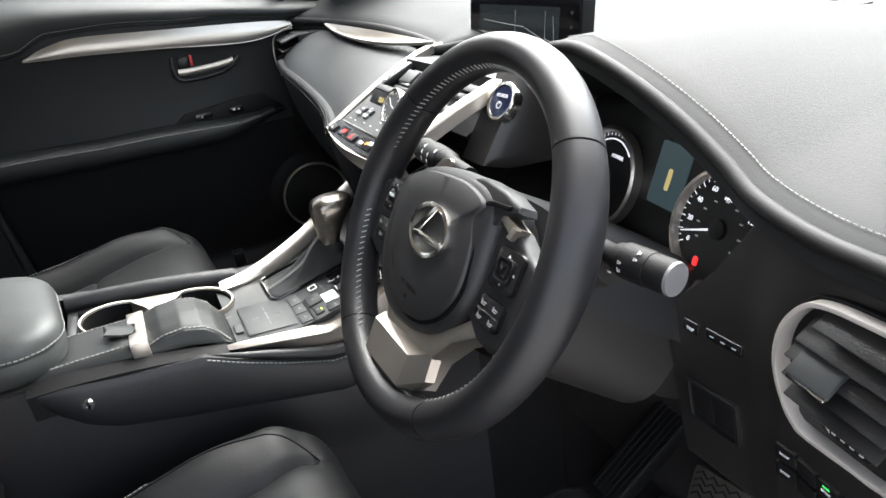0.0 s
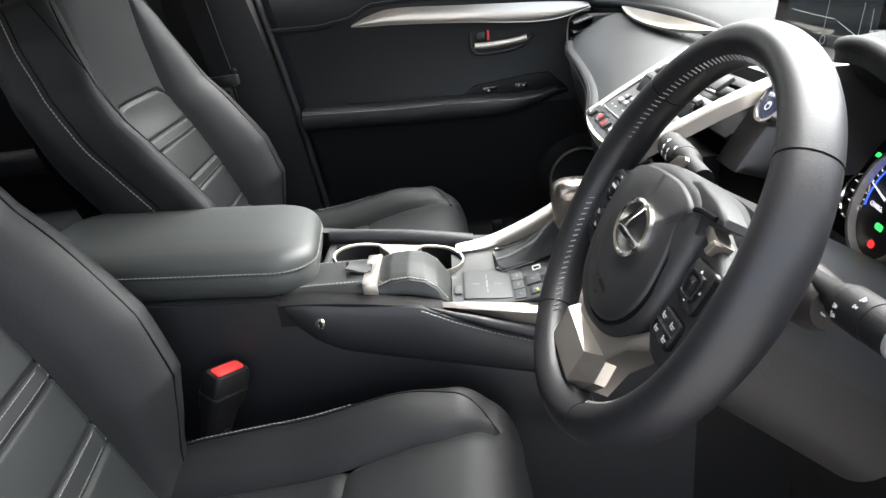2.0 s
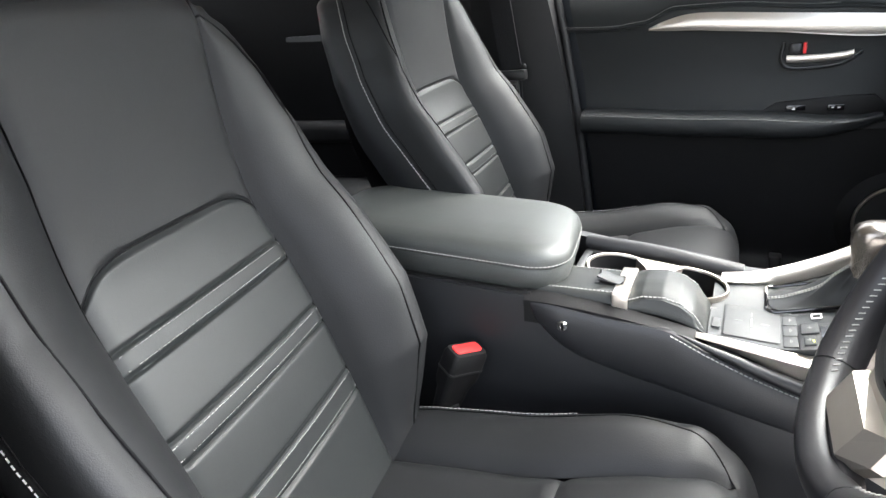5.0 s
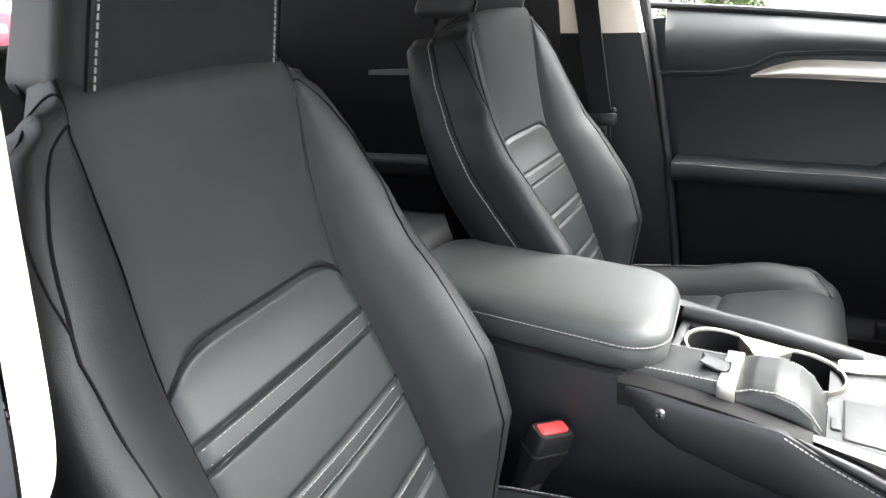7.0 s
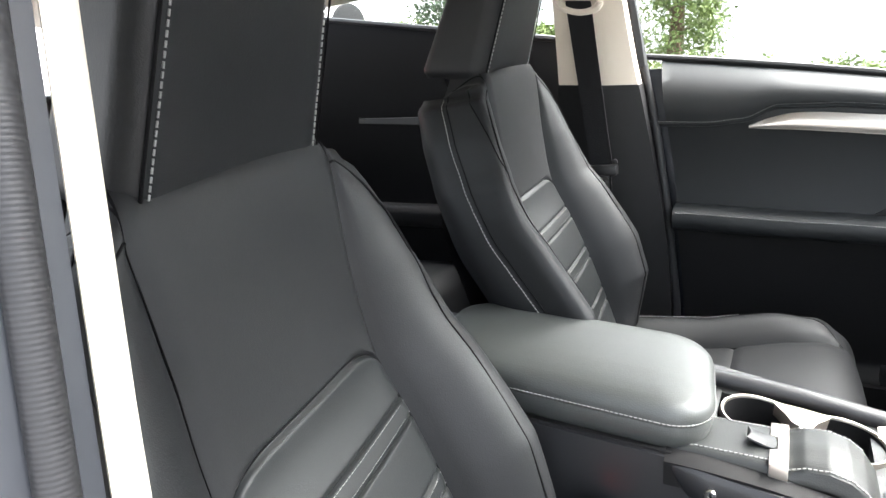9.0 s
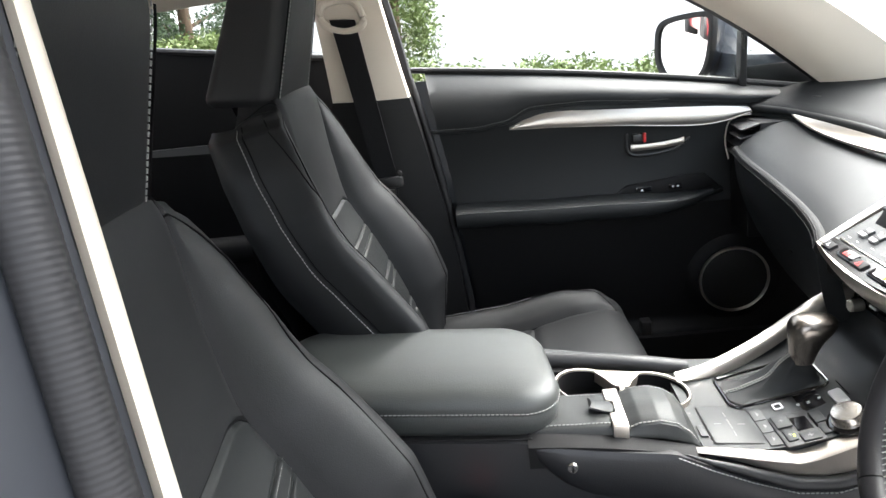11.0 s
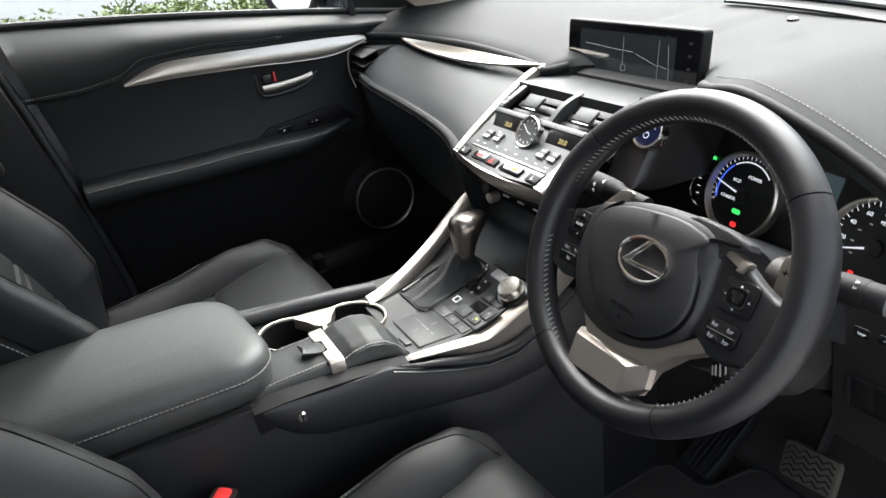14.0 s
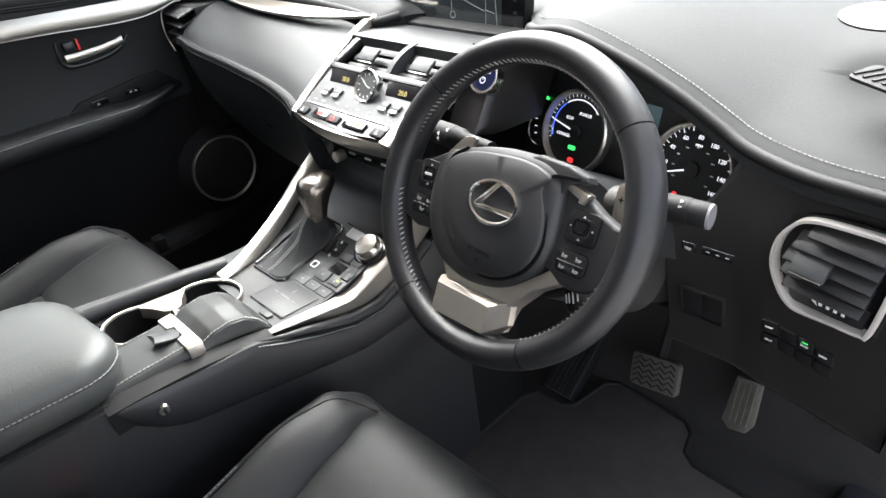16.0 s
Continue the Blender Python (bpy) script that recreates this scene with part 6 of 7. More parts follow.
def door_rear(z):
    return -0.452 - 0.06 * (max(0.0, z - 0.2) / 0.7) ** 1.3 - 0.04 * max(0, z - 0.7)


def crease(y):
    return lerp_rows([(-0.60, 0.812), (-0.42, 0.806), (-0.36, 0.812), (-0.29, 0.838), (-0.20, 0.838), (0.0, 0.822), (0.2, 0.803), (0.40, 0.79)], y)[0]


def belt(y):
    return 0.885 - 0.157 * (y + 0.09) - 0.051 * (y + 0.09) ** 2


def upper(u, v):
    y = -0.56 + 1.0 * u
    z = crease(y) + (belt(y) - crease(y)) * v
    y = max(y, door_rear(z)) if u < 0.2 else y
    return Vector((-0.700 - 0.050 * v ** 2.2 + 0.012 * math.sin(v * math.pi), y, z))


part("upper_panel", slab(upper, 50, 14, (-0.04, 0, 0)), LEATHER, door)
part("crease", tube([Vector((-0.7005, -0.55 + 0.95 * i / 60, crease(-0.55 + 0.95 * i / 60) + 0.003)) for i in range(61)], 0.004, 8), LEATHER, door)
part("stitching", stitches([Vector((-0.695, -0.55 + 0.95 * i / 60, crease(-0.55 + 0.95 * i / 60) + 0.009)) for i in range(61)], 0.006, 0.004, 0.0004), STITCH, door, "fine grey stitching")


def middle(u, v):
    z = 0.585 + (0.840 - 0.585) * v
    y = door_rear(z) + (0.42 - door_rear(z)) * u
    z = min(z, crease(y) + 0.003)
    return Vector((-0.700 - 0.016 * math.sin(min(1, v * 1.1) * math.pi), y, z))


part("middle_panel", slab(middle, 60, 24, (-0.04, 0, 0)), LEATHER, door)


def low(u, v):
    z = 0.10 + (0.60 - 0.10) * v
    y = door_rear(z) + (0.42 - door_rear(z)) * u
    s = max(0.0, min(1.0, (y + 0.13) / 0.10))
    s = s * s * (3 - 2 * s)
    x = -0.690 - 0.020 * math.sin(min(1, v * 1.0) * math.pi) * (1 - s) - 0.014 * s
    if z < 0.29:
        x += 0.030 * min(1, (0.29 - z) / 0.02)
    return Vector((x, y, z))


part("lower_panel", slab(low, 60, 40, (-0.05, 0, 0)), PLASTIC_DARK, door, "dark plastic lower panel with a pocket")
# arm pad
def arm(u, v):
    y = -0.485 + 0.590 * u
    k = 1 - 0.72 * max(0.0, (u - 0.70) / 0.30) ** 1.4
    a = 2 * math.pi * v
    c, s = math.cos(a), math.sin(a)
    r = 0.026 * k
    zc = lerp_rows([(-0.49, 0.610), (-0.2, 0.600), (0.0, 0.593), (0.06, 0.600), (0.11, 0.612)], y)[0]
    return Vector((-0.695 + 0.050 * k * math.copysign(abs(c) ** 0.7, c), y, zc + r * math.copysign(abs(s) ** 0.7, s)))


part("arm_pad", loft([[arm(i / 40, j / 24) for j in range(24)] for i in range(41)]), LEATHER, door)
part("stitching", stitches([arm(0.01 + 0.84 * i / 40, 0.085) + Vector((0.001, 0, 0.001)) for i in range(41)], 0.006, 0.004, 0.0005), STITCH, door, "pale grey stitching")
part("pull_pocket", plate([(-0.27, 0.604), (-0.14, 0.604), (-0.085, 0.640), (0.05, 0.652), (0.09, 0.652), (0.135, 0.612), (0.13, 0.602), (0.05, 0.592), (-0.1, 0.592)], 0.010, basis((-0.714, 0, 0), (0, 1, 0), (0, 0, 1)), 0.003), PLASTIC_DARK, door, "black grip with window switches")
part("grip_edge", tube(spline([(-0.668, 0.02, 0.600), (-0.675, 0.06, 0.604), (-0.690, 0.10, 0.606), (-0.705, 0.130, 0.607)], 20), [0.008 - 0.004 * i / 19 for i in range(20)], 10), PLASTIC, door)
for y, w in ((-0.048, 0.036), (0.024, 0.030)):
    sw = part("window_switch", plate(rrect(w, 0.012, 0.002), 0.004, basis((-0.704, y, 0.6285), (0, 1, 0), (0, 0, 1)), 0.001), GLOSS, door, "glossy black door switch")
    part("symbol", join(box(-0.007, -0.001, -0.0035, -0.0015, 0.0041, 0.0045), box(-0.005, -0.002, -0.001, 0.001, 0.0041, 0.0045)) if y < 0 else join(box(-0.008, -0.003, -0.001, 0.002, 0.0041, 0.0045), box(0.003, 0.008, -0.001, 0.002, 0.0041, 0.0045)), MARK, sw).matrix_basis = basis((-0.704, y, 0.6285), (0, 1, 0), (0, 0, 1))
# silver trim strip
TOP = [(-0.345, 0.812), (-0.30, 0.828), (-0.24, 0.836), (-0.10, 0.826), (0.10, 0.810), (0.205, 0.797)]
LOW = [(-0.345, 0.808), (-0.30, 0.805), (-0.24, 0.802), (-0.10, 0.790), (0.09, 0.772), (0.205, 0.793)]
tl, ll = spline([(0, y, z) for y, z in TOP], 49), spline([(0, y, z) for y, z in LOW], 49)


def strip(u, v):
    i = int(round(u * 48))
    p = tl[i].lerp(ll[i], v)
    return Vector((-0.6965 + 0.006 * math.sin(v * math.pi * 0.8), p.y, p.z - 0.006))


part("trim_strip", slab(strip, 48, 10, (-0.012, 0, 0)), brushed("brushed door trim", (0.50, 0.475, 0.44), 0.32, 1), door, "brushed silver trim strip")
part("trim_edge", tube([strip(i / 48, 1.0) + Vector((0.001, 0, 0)) for i in range(49)], 0.0009, 6), SILVER, door)
# inner handle
part("handle_bowl", plate([(p.x, p.y) for p in spline([(-0.078, 0.756, 0), (-0.078, 0.722, 0), (-0.055, 0.710, 0), (0.02, 0.716, 0), (0.056, 0.738, 0), (0.058, 0.757, 0)], 36, True)], 0.006, basis((-0.722, 0, 0), (0, 1, 0), (0, 0, 1)), 0.003), INK, door, "dark recess behind the handle")
part("bowl_rim", tube(spline([(-0.712, -0.080, 0.760), (-0.711, -0.081, 0.722), (-0.711, -0.056, 0.708), (-0.711, 0.022, 0.714), (-0.712, 0.060, 0.738)], 30), 0.004, 8), PLASTIC, door)
part("door_handle", loft([[Vector((-0.704 + 0.004 * c, y, z + 0.0075 * s)) for c, s in [(math.cos(a), math.sin(a)) for a in [2 * math.pi * i / 14 for i in range(14)]]] for y, z in ((-0.074, 0.728), (-0.060, 0.727), (-0.03, 0.727), (0.0, 0.728), (0.03, 0.731), (0.044, 0.734))]), SILVER, door, "satin silver pull handle")
part("lock_knob", box(-0.716, -0.702, -0.070, -0.048, 0.738, 0.758, 0.004), PLASTIC, door)
part("lock_flag", box(-0.714, -0.703, -0.045, -0.039, 0.737, 0.759, 0.0015), RED, door, "bright red lock flag")
# speaker
sp = basis((-0.694, 0.158, 0.386), (0, 1, 0), (0, 0, 1))
spk = part("speaker", lathe(((0.082, -0.004), (0.082, 0.005), (0.0805, 0.0065), (0.078, 0.005), (0.076, 0.001)), 56, sp, False), SILVER, door, "round speaker with a thin silver ring")
part("grille", lathe(((0.077, 0.001), (0.072, 0.003), (0.03, 0.006), (0.001, 0.0065)), 40, sp), mat_new("fine black grille", (0.006, 0.006, 0.006), 0.7, grain=1.0, grain_scale=500), spk)
part("speaker_pod", lathe(((0.115, -0.012), (0.105, -0.004), (0.084, 0.0)), 48, sp, False), PLASTIC_DARK, door)
part("bottle_clip", box(-0.665, -0.635, -0.075, -0.050, 0.285, 0.320, 0.004), PLASTIC, door)
part("pocket_lip", slab(lambda u, v: Vector((-0.628 + 0.006 * math.sin(u * math.pi), -0.40 + 0.62 * u, 0.285 - 0.10 * v)), 20, 6, (-0.014, 0, 0)), PLASTIC_DARK, door)
# window seal and mirror corner
part("window_seal", tube([Vector((-0.752, -0.575 + 0.94 * i / 30, belt(-0.575 + 0.94 * i / 30) + 0.006)) for i in range(31)], 0.007, 8), RUBBER, door)
part("door_shell", ribbon_between([(-0.735, -0.40, 0.02), (-0.735, -0.42, 0.5), (-0.755, -0.50, 0.925)], [(-0.725, -0.78, 0.02), (-0.725, -0.78, 0.5), (-0.740, -0.78, 0.93)]), PAINT, door)
part("door_seal", tube([(-0.690, -0.468, 0.12), (-0.690, -0.478, 0.40), (-0.692, -0.502, 0.62), (-0.700, -0.530, 0.80), (-0.715, -0.560, 0.935)], 0.010, 10), RUBBER, door)
part("quarter_bar", box(-0.765, -0.735, 0.176, 0.192, 0.83, 1.16, 0.004), RUBBER, door)
GLASS = bpy.data.materials.new("clear window glass")
GLASS.use_nodes = True
gn = GLASS.node_tree
gn.nodes.remove(gn.nodes["Principled BSDF"])
tr, gl, mx = gn.nodes.new("ShaderNodeBsdfTransparent"), gn.nodes.new("ShaderNodeBsdfGlossy"), gn.nodes.new("ShaderNodeMixShader")
tr.inputs["Color"].default_value = (0.96, 0.98, 0.975, 1)
gl.inputs["Roughness"].default_value = 0.01
mx.inputs[0].default_value = 0.03
gn.links.new(tr.outputs[0], mx.inputs[1])
gn.links.new(gl.outputs[0], mx.inputs[2])
gn.links.new(mx.outputs[0], gn.nodes["Material Output"].inputs["Surface"])


# ---- pillars, windscreen, rear cabin ----
def ribbon(a, b, nu=16, nv=4, off=(0, 0, 0.01), bulge=0.0, out=(0, 0, 0)):
    """A band between two lines of points."""
    la, lb = spline(a, nu + 1), spline(b, nu + 1)
    return slab(lambda u, v: la[int(round(u * nu))].lerp(lb[int(round(u * nu))], v) + Vector(out) * bulge * math.sin(v * math.pi), nu, nv, off)


AP_IN = [(-0.660, 0.520, 0.838), (-0.630, 0.36, 0.955), (-0.600, 0.19, 1.065), (-0.575, 0.0, 1.165), (-0.56, -0.15, 1.20)]
AP_OUT = [(-0.715, 0.345, 0.822), (-0.695, 0.20, 0.935), (-0.672, 0.045, 1.035), (-0.640, -0.12, 1.115), (-0.620, -0.25, 1.145)]
for k in (1, -1):
    def flip(pts, k=k):
        return [(x * k, y, z) for x, y, z in pts]
    ap = part("a_pillar", ribbon(flip(AP_IN), flip(AP_OUT), 24, 8, (-0.02 * k, 0.012, 0.02), 0.02, (0.6 * k, -0.7, -0.3)), CREAM, None)
    tagged(ap, "cream cloth windscreen pillar", "pillar", kind="structure")
    hd = part("roof_rail", ribbon(flip([(-0.56, -0.15, 1.20), (-0.57, -0.8, 1.215), (-0.55, -1.8, 1.17)]), flip([(-0.62, -0.25, 1.145), (-0.635, -0.8, 1.155), (-0.615, -1.8, 1.12)]), 20, 6, (-0.03 * k, 0, 0.02), 0.012, (0.7 * k, 0, -0.7)), CREAM, None)
    tagged(hd, "cream cloth roof rail over the door", "roof rail", kind="structure")
screen = part("windscreen", slab(lambda u, v: wind_edge(-0.70 + 1.4 * u).lerp(Vector((-0.56 + 1.12 * u, 0.03 - 0.06 * (2 * u - 1) ** 2, 1.215)), v) + Vector((0, 0.04, 0.04)) * math.sin(v * math.pi), 24, 12, (0, 0.003, 0.004)), GLASS, None)
screen.visible_shadow = False
tagged(screen, "clear curved windscreen above the dashboard", "windscreen", kind="structure")
band_ = part("windscreen_band", tube([wind_edge(-0.72 + 1.44 * i / 40) + Vector((0, 0.004, 0.004)) for i in range(41)], 0.006, 8), RUBBER, None)
tagged(band_, "black rubber edge under the windscreen", "seal", kind="structure")
cowl = part("bonnet", slab(lambda u, v: Vector((-0.80 + 1.6 * u, wind_edge(-0.70 + 1.4 * u).y + 0.02 + 1.0 * v, 0.775 - 0.03 * v - 0.12 * v * v - 0.05 * (2 * u - 1) ** 2)), 20, 12, (0, 0, -0.04)), PAINT, None)
tagged(cowl, "dark painted bonnet in front of the windscreen", "bonnet", kind="structure")
# door frames on the passenger side
fr1 = part("window_frame", tube(spline([(-0.735, 0.345, 0.835), (-0.715, 0.20, 0.945), (-0.692, 0.045, 1.045), (-0.658, -0.12, 1.125), (-0.64, -0.30, 1.155), (-0.645, -0.54, 1.165)], 40), 0.012, 8), RUBBER, None)
tagged(fr1, "black rubber frame of the passenger window", "window frame", kind="structure")
fr2 = part("window_frame", tube(spline([(-0.728, -0.566, 0.915), (-0.712, -0.578, 1.00), (-0.690, -0.590, 1.08), (-0.655, -0.604, 1.17)], 24), 0.016, 8), RUBBER, None)
tagged(fr2, "black rubber rear edge of the passenger window", "window frame", kind="structure")
w1 = part("window_1", slab(lambda u, v: Vector((-0.760 + 0.10 * v, -0.56 + 0.91 * u - 0.42 * v * u, belt(-0.56 + 0.91 * u) + (1.16 - belt(-0.56 + 0.91 * u)) * v)), 10, 6, (-0.003, 0, 0)), GLASS, None)
w1.visible_shadow = False
tagged(w1, "clear passenger door window", "window", kind="structure")
# passenger B pillar
bp = part("b_pillar", ribbon([(-0.672, -0.470, 0.02), (-0.664, -0.492, 0.50), (-0.660, -0.530, 0.75), (-0.652, -0.558, 0.902)], [(-0.640, -0.70, 0.02), (-0.632, -0.715, 0.50), (-0.625, -0.722, 0.75), (-0.616, -0.722, 0.912)], 20, 8, (-0.05, 0, 0), 0.015, (1, 0, 0)), PLASTIC_DARK, None)
tagged(bp, "black plastic lower door pillar", "pillar", kind="structure")
bq = part("b_pillar_top", ribbon([(-0.655, -0.559, 0.898), (-0.645, -0.570, 0.96), (-0.630, -0.585, 1.06), (-0.60, -0.60, 1.17)], [(-0.620, -0.721, 0.908), (-0.615, -0.722, 0.97), (-0.605, -0.725, 1.07), (-0.585, -0.73, 1.18)], 20, 8, (-0.04, 0, 0), 0.015, (1, 0, 0)), CREAM, None)
tagged(bq, "cream upper door pillar with a belt slot", "pillar", kind="structure")
pl = part("pillar_recess", ribbon([(-0.6385, -0.600, 0.945), (-0.626, -0.606, 1.02), (-0.614, -0.612, 1.10)], [(-0.6300, -0.628, 0.945), (-0.616, -0.632, 1.02), (-0.604, -0.634, 1.10)], 8, 2, (-0.004, 0, 0), 0, (1, 0, 0)), CREAM, None)
tagged(pl, "raised cream panel on the pillar", "pillar panel", kind="structure")
# seat belt
belt_t = thing("seat_belt", "black webbing seat belt hanging on the cream pillar", "seat belt", at=(-0.59, -0.65, 0.70))
part("webbing", ribbon([(-0.585, -0.640, 1.075), (-0.585, -0.625, 0.95), (-0.588, -0.607, 0.80), (-0.592, -0.598, 0.728)], [(-0.578, -0.690, 1.080), (-0.578, -0.672, 0.95), (-0.580, -0.652, 0.80), (-0.582, -0.642, 0.728)], 20, 3, (-0.003, 0, 0)), WEBBING, belt_t)
part("webbing", ribbon([(-0.592, -0.603, 0.728), (-0.603, -0.600, 0.5), (-0.610, -0.60, 0.25)], [(-0.584, -0.640, 0.728), (-0.600, -0.64, 0.5), (-0.608, -0.64, 0.25)], 12, 2, (-0.003, 0, 0)), WEBBING, belt_t)
part("guide_loop", join(tube(spline([(-0.590, -0.625, 1.065), (-0.586, -0.665, 1.055), (-0.582, -0.705, 1.075), (-0.586, -0.700, 1.11), (-0.592, -0.640, 1.11)], 30, True), 0.008, 8, True)), CREAM, belt_t, "cream belt guide")
part("tongue", join(box(-0.596, -0.574, -0.652, -0.588, 0.722, 0.744, 0.004), box(-0.588, -0.580, -0.634, -0.606, 0.680, 0.722, 0.002)), PLASTIC, belt_t, "black and steel belt tongue")
part("tongue_plate", frame_ring(rrect(0.026, 0.040, 0.003), rrect(0.016, 0.026, 0.002), 0.003, basis((-0.578, -0.618, 0.700), (0, 1, 0), (0, 0, 1))), CHROME, belt_t)
part("button_stop", lathe(((0.006, 0), (0.006, 0.004), (0.003, 0.006), (0.0005, 0.006)), 14, basis((-0.580, -0.592, 0.752), (0, 1, 0), (0, 0, 1))), PLASTIC, belt_t)
# driver's side B pillar beside the open doorway
E_OUT = [(0.722, -0.451, 0.752), (0.712, -0.457, 0.80), (0.693, -0.470, 0.90), (0.674, -0.483, 1.00), (0.655, -0.495, 1.10), (0.640, -0.505, 1.18)]
E_IN = [(0.700, -0.466, 0.768), (0.688, -0.464, 0.80), (0.668, -0.480, 0.90), (0.649, -0.493, 1.00), (0.628, -0.508, 1.10), (0.612, -0.518, 1.18)]
bt = part("b_pillar_trim", ribbon([Vector(a).lerp(Vector(b), 0.0) for a, b in zip(E_IN, E_OUT)], [Vector(a).lerp(Vector(b), 0.78) for a, b in zip(E_IN, E_OUT)], 30, 4, (-0.002, -0.004, 0), 0.001, (0.3, 0.9, 0)), CREAM, None)
tagged(bt, "cream edge of the driver's door pillar", "pillar", kind="structure")
J_IN = [(0.720, -0.472, 0.0), (0.720, -0.468, 0.50), (0.718, -0.463, 0.72)] + [tuple(Vector(p).lerp(Vector(q), 0.80) + Vector((0, -0.003, 0))) for p, q in zip(E_IN[1:], E_OUT[1:])]
J_OUT = [(x + 0.125 - 0.04 * max(0.0, z - 0.8), y - 0.060, z) for x, y, z in J_IN]
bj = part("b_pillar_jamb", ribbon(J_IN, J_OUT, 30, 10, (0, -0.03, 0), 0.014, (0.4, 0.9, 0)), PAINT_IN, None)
tagged(bj, "grey blue painted door jamb", "door jamb", kind="structure")
sealp = spline([(x + 0.016, y + 0.001, z) for x, y, z in J_IN], 1500)
sl_ = part("door_seal", tube(sealp, [0.0068 + 0.00012 * (i % 4 > 1) for i in range(1500)], 10), RUBBER, None)
tagged(sl_, "ribbed black rubber door seal", "seal", kind="structure")
bl = part("b_pillar_lower", ribbon([(0.718, -0.462, 0.0), (0.716, -0.462, 0.50), (0.706, -0.462, 0.766)], [(0.62, -0.70, 0.0), (0.62, -0.70, 0.55), (0.61, -0.70, 0.82)], 12, 4, (0.01, 0, 0)), PLASTIC_DARK, None)
tagged(bl, "black plastic lower door pillar", "pillar", kind="structure")
bu = part("b_pillar_cover", ribbon([(0.716, -0.482, 0.77), (0.682, -0.508, 0.93), (0.636, -0.540, 1.18)], [(0.63, -0.70, 0.82), (0.62, -0.70, 0.95), (0.60, -0.70, 1.18)], 12, 4, (0.01, 0, 0)), CREAM, None)
tagged(bu, "cream upper cover of the driver's door pillar", "pillar", kind="structure")
# rear cabin
rd = thing("door_2", "dark rear passenger door with a thin metal strip", "car door", kind="structure", at=(-0.72, -1.1, 0.2))
part("rear_panel", slab(lambda u, v: Vector((-0.690 - 0.05 * v ** 3, -1.75 + 1.05 * u, 0.10 + (0.890 + 0.165 * (1 - u)) * v)), 20, 20, (-0.05, 0, 0)), mat_new("dull black door card", (0.004, 0.004, 0.0045), 0.8, spec=0.12, vary=0.1), rd)
part("rear_arm", box(-0.70, -0.645, -1.55, -0.80, 0.56, 0.62, 0.02, 3), PLASTIC_DARK, rd)
part("rear_trim", ribbon([(-0.692, -1.30, 0.845), (-0.690, -1.0, 0.842), (-0.690, -0.80, 0.825)], [(-0.690, -1.30, 0.833), (-0.688, -1.0, 0.822), (-0.688, -0.80, 0.818)], 16, 3, (-0.006, 0, 0)), PLASTIC, rd, "thin dark metal strip")
part("rear_handle", box(-0.69, -0.675, -0.88, -0.78, 0.755, 0.785, 0.006), PLASTIC, rd)
part("window_seal", tube([(-0.745, -1.75, 1.160), (-0.745, -0.72, 1.000)], 0.008, 8), RUBBER, rd)
w2 = part("window_2", slab(lambda u, v: Vector((-0.745 + 0.11 * v, -1.75 + 1.03 * u, 1.155 - 0.16 * u + (0.03 + 0.16 * u) * v)), 4, 4, (-0.003, 0, 0)), GLASS, None)
w2.visible_shadow = False
tagged(w2, "clear rear door window", "window", kind="structure")
rb = thing("rear_bench", "black leather rear seat bench in the dark", "car seat", at=(0, -1.3, 0.0))
part("bench_cushion", box(-0.66, 0.66, -1.62, -1.02, 0.12, 0.44, 0.06, 5), LEATHER_SEAT, rb)
part("bench_back", box(-0.66, 0.66, -1.84, -1.62, 0.38, 0.98, 0.06, 5), LEATHER_SEAT, rb)
part("bench_bolster", box(-0.70, -0.40, -1.30, -0.985, 0.30, 0.47, 0.055, 5), LEATHER_SEAT, rb)
bk = part("wall_rear", box(-0.74, 0.74, -2.0, -1.9, 0.0, 0.92), PLASTIC_DARK, None)
tagged(bk, "dark load cover wall behind the rear seats", "wall", kind="structure")
rr = part("wall_rear_right", box(0.66, 0.74, -1.9, -0.68, 0.0, 0.90), PLASTIC_DARK, None)
tagged(rr, "dark inside of the other rear door", "wall", kind="structure")
# footwell
mat_out = [(0.107, -0.02), (0.110, 0.10), (0.112, 0.29), (0.128, 0.318), (0.190, 0.320), (0.208, 0.334), (0.222, 0.42), (0.245, 0.440), (0.395, 0.432), (0.418, 0.412), (0.430, 0.368), (0.455, 0.350), (0.56, 0.345), (0.60, 0.31), (0.61, 0.0), (0.60, -0.10), (0.13, -0.10)]
fm = thing("floor_mat", "charcoal carpet floor mat with a stitched black edge", "floor mat", at=(0.35, 0.15, 0.002))
part("carpet", plate(mat_out, 0.012, pose(0, 0, 0.002), 0.003), MAT_CARPET, fm)
part("edging", tube([(x, y, 0.012) for x, y in mat_out], 0.005, 8, True), RUBBER, fm)
fr_ = thing("foot_rest", "black ribbed plastic foot rest beside the pedals", "foot rest", at=(0.165, 0.42, 0.0))
part("rest", slab(lambda u, v: Vector((0.132 + 0.062 * u, 0.335 + 0.20 * v, 0.025 + 0.13 * v)), 6, 10, (0, 0.02, -0.03)), PLASTIC, fr_)
for i in range(5):
    part("rib", box(-0.002, 0.002, 0, 0.20, 0, 0.003, m=pose(0.140 + 0.011 * i, 0.337, 0.026, 33, 0, 0)), RUBBER, fr_)
part("bright_edge", box(-0.002, 0.002, 0, 0.225, -0.002, 0.004, m=pose(0.196, 0.335, 0.026, 33, 0, 0)), GREY_PANEL, fr_)
PEDAL = mat_new("worn pedal rubber", (0.075, 0.068, 0.058), 0.5, grain=0.6, grain_scale=600, vary=0.3, vary_scale=60)
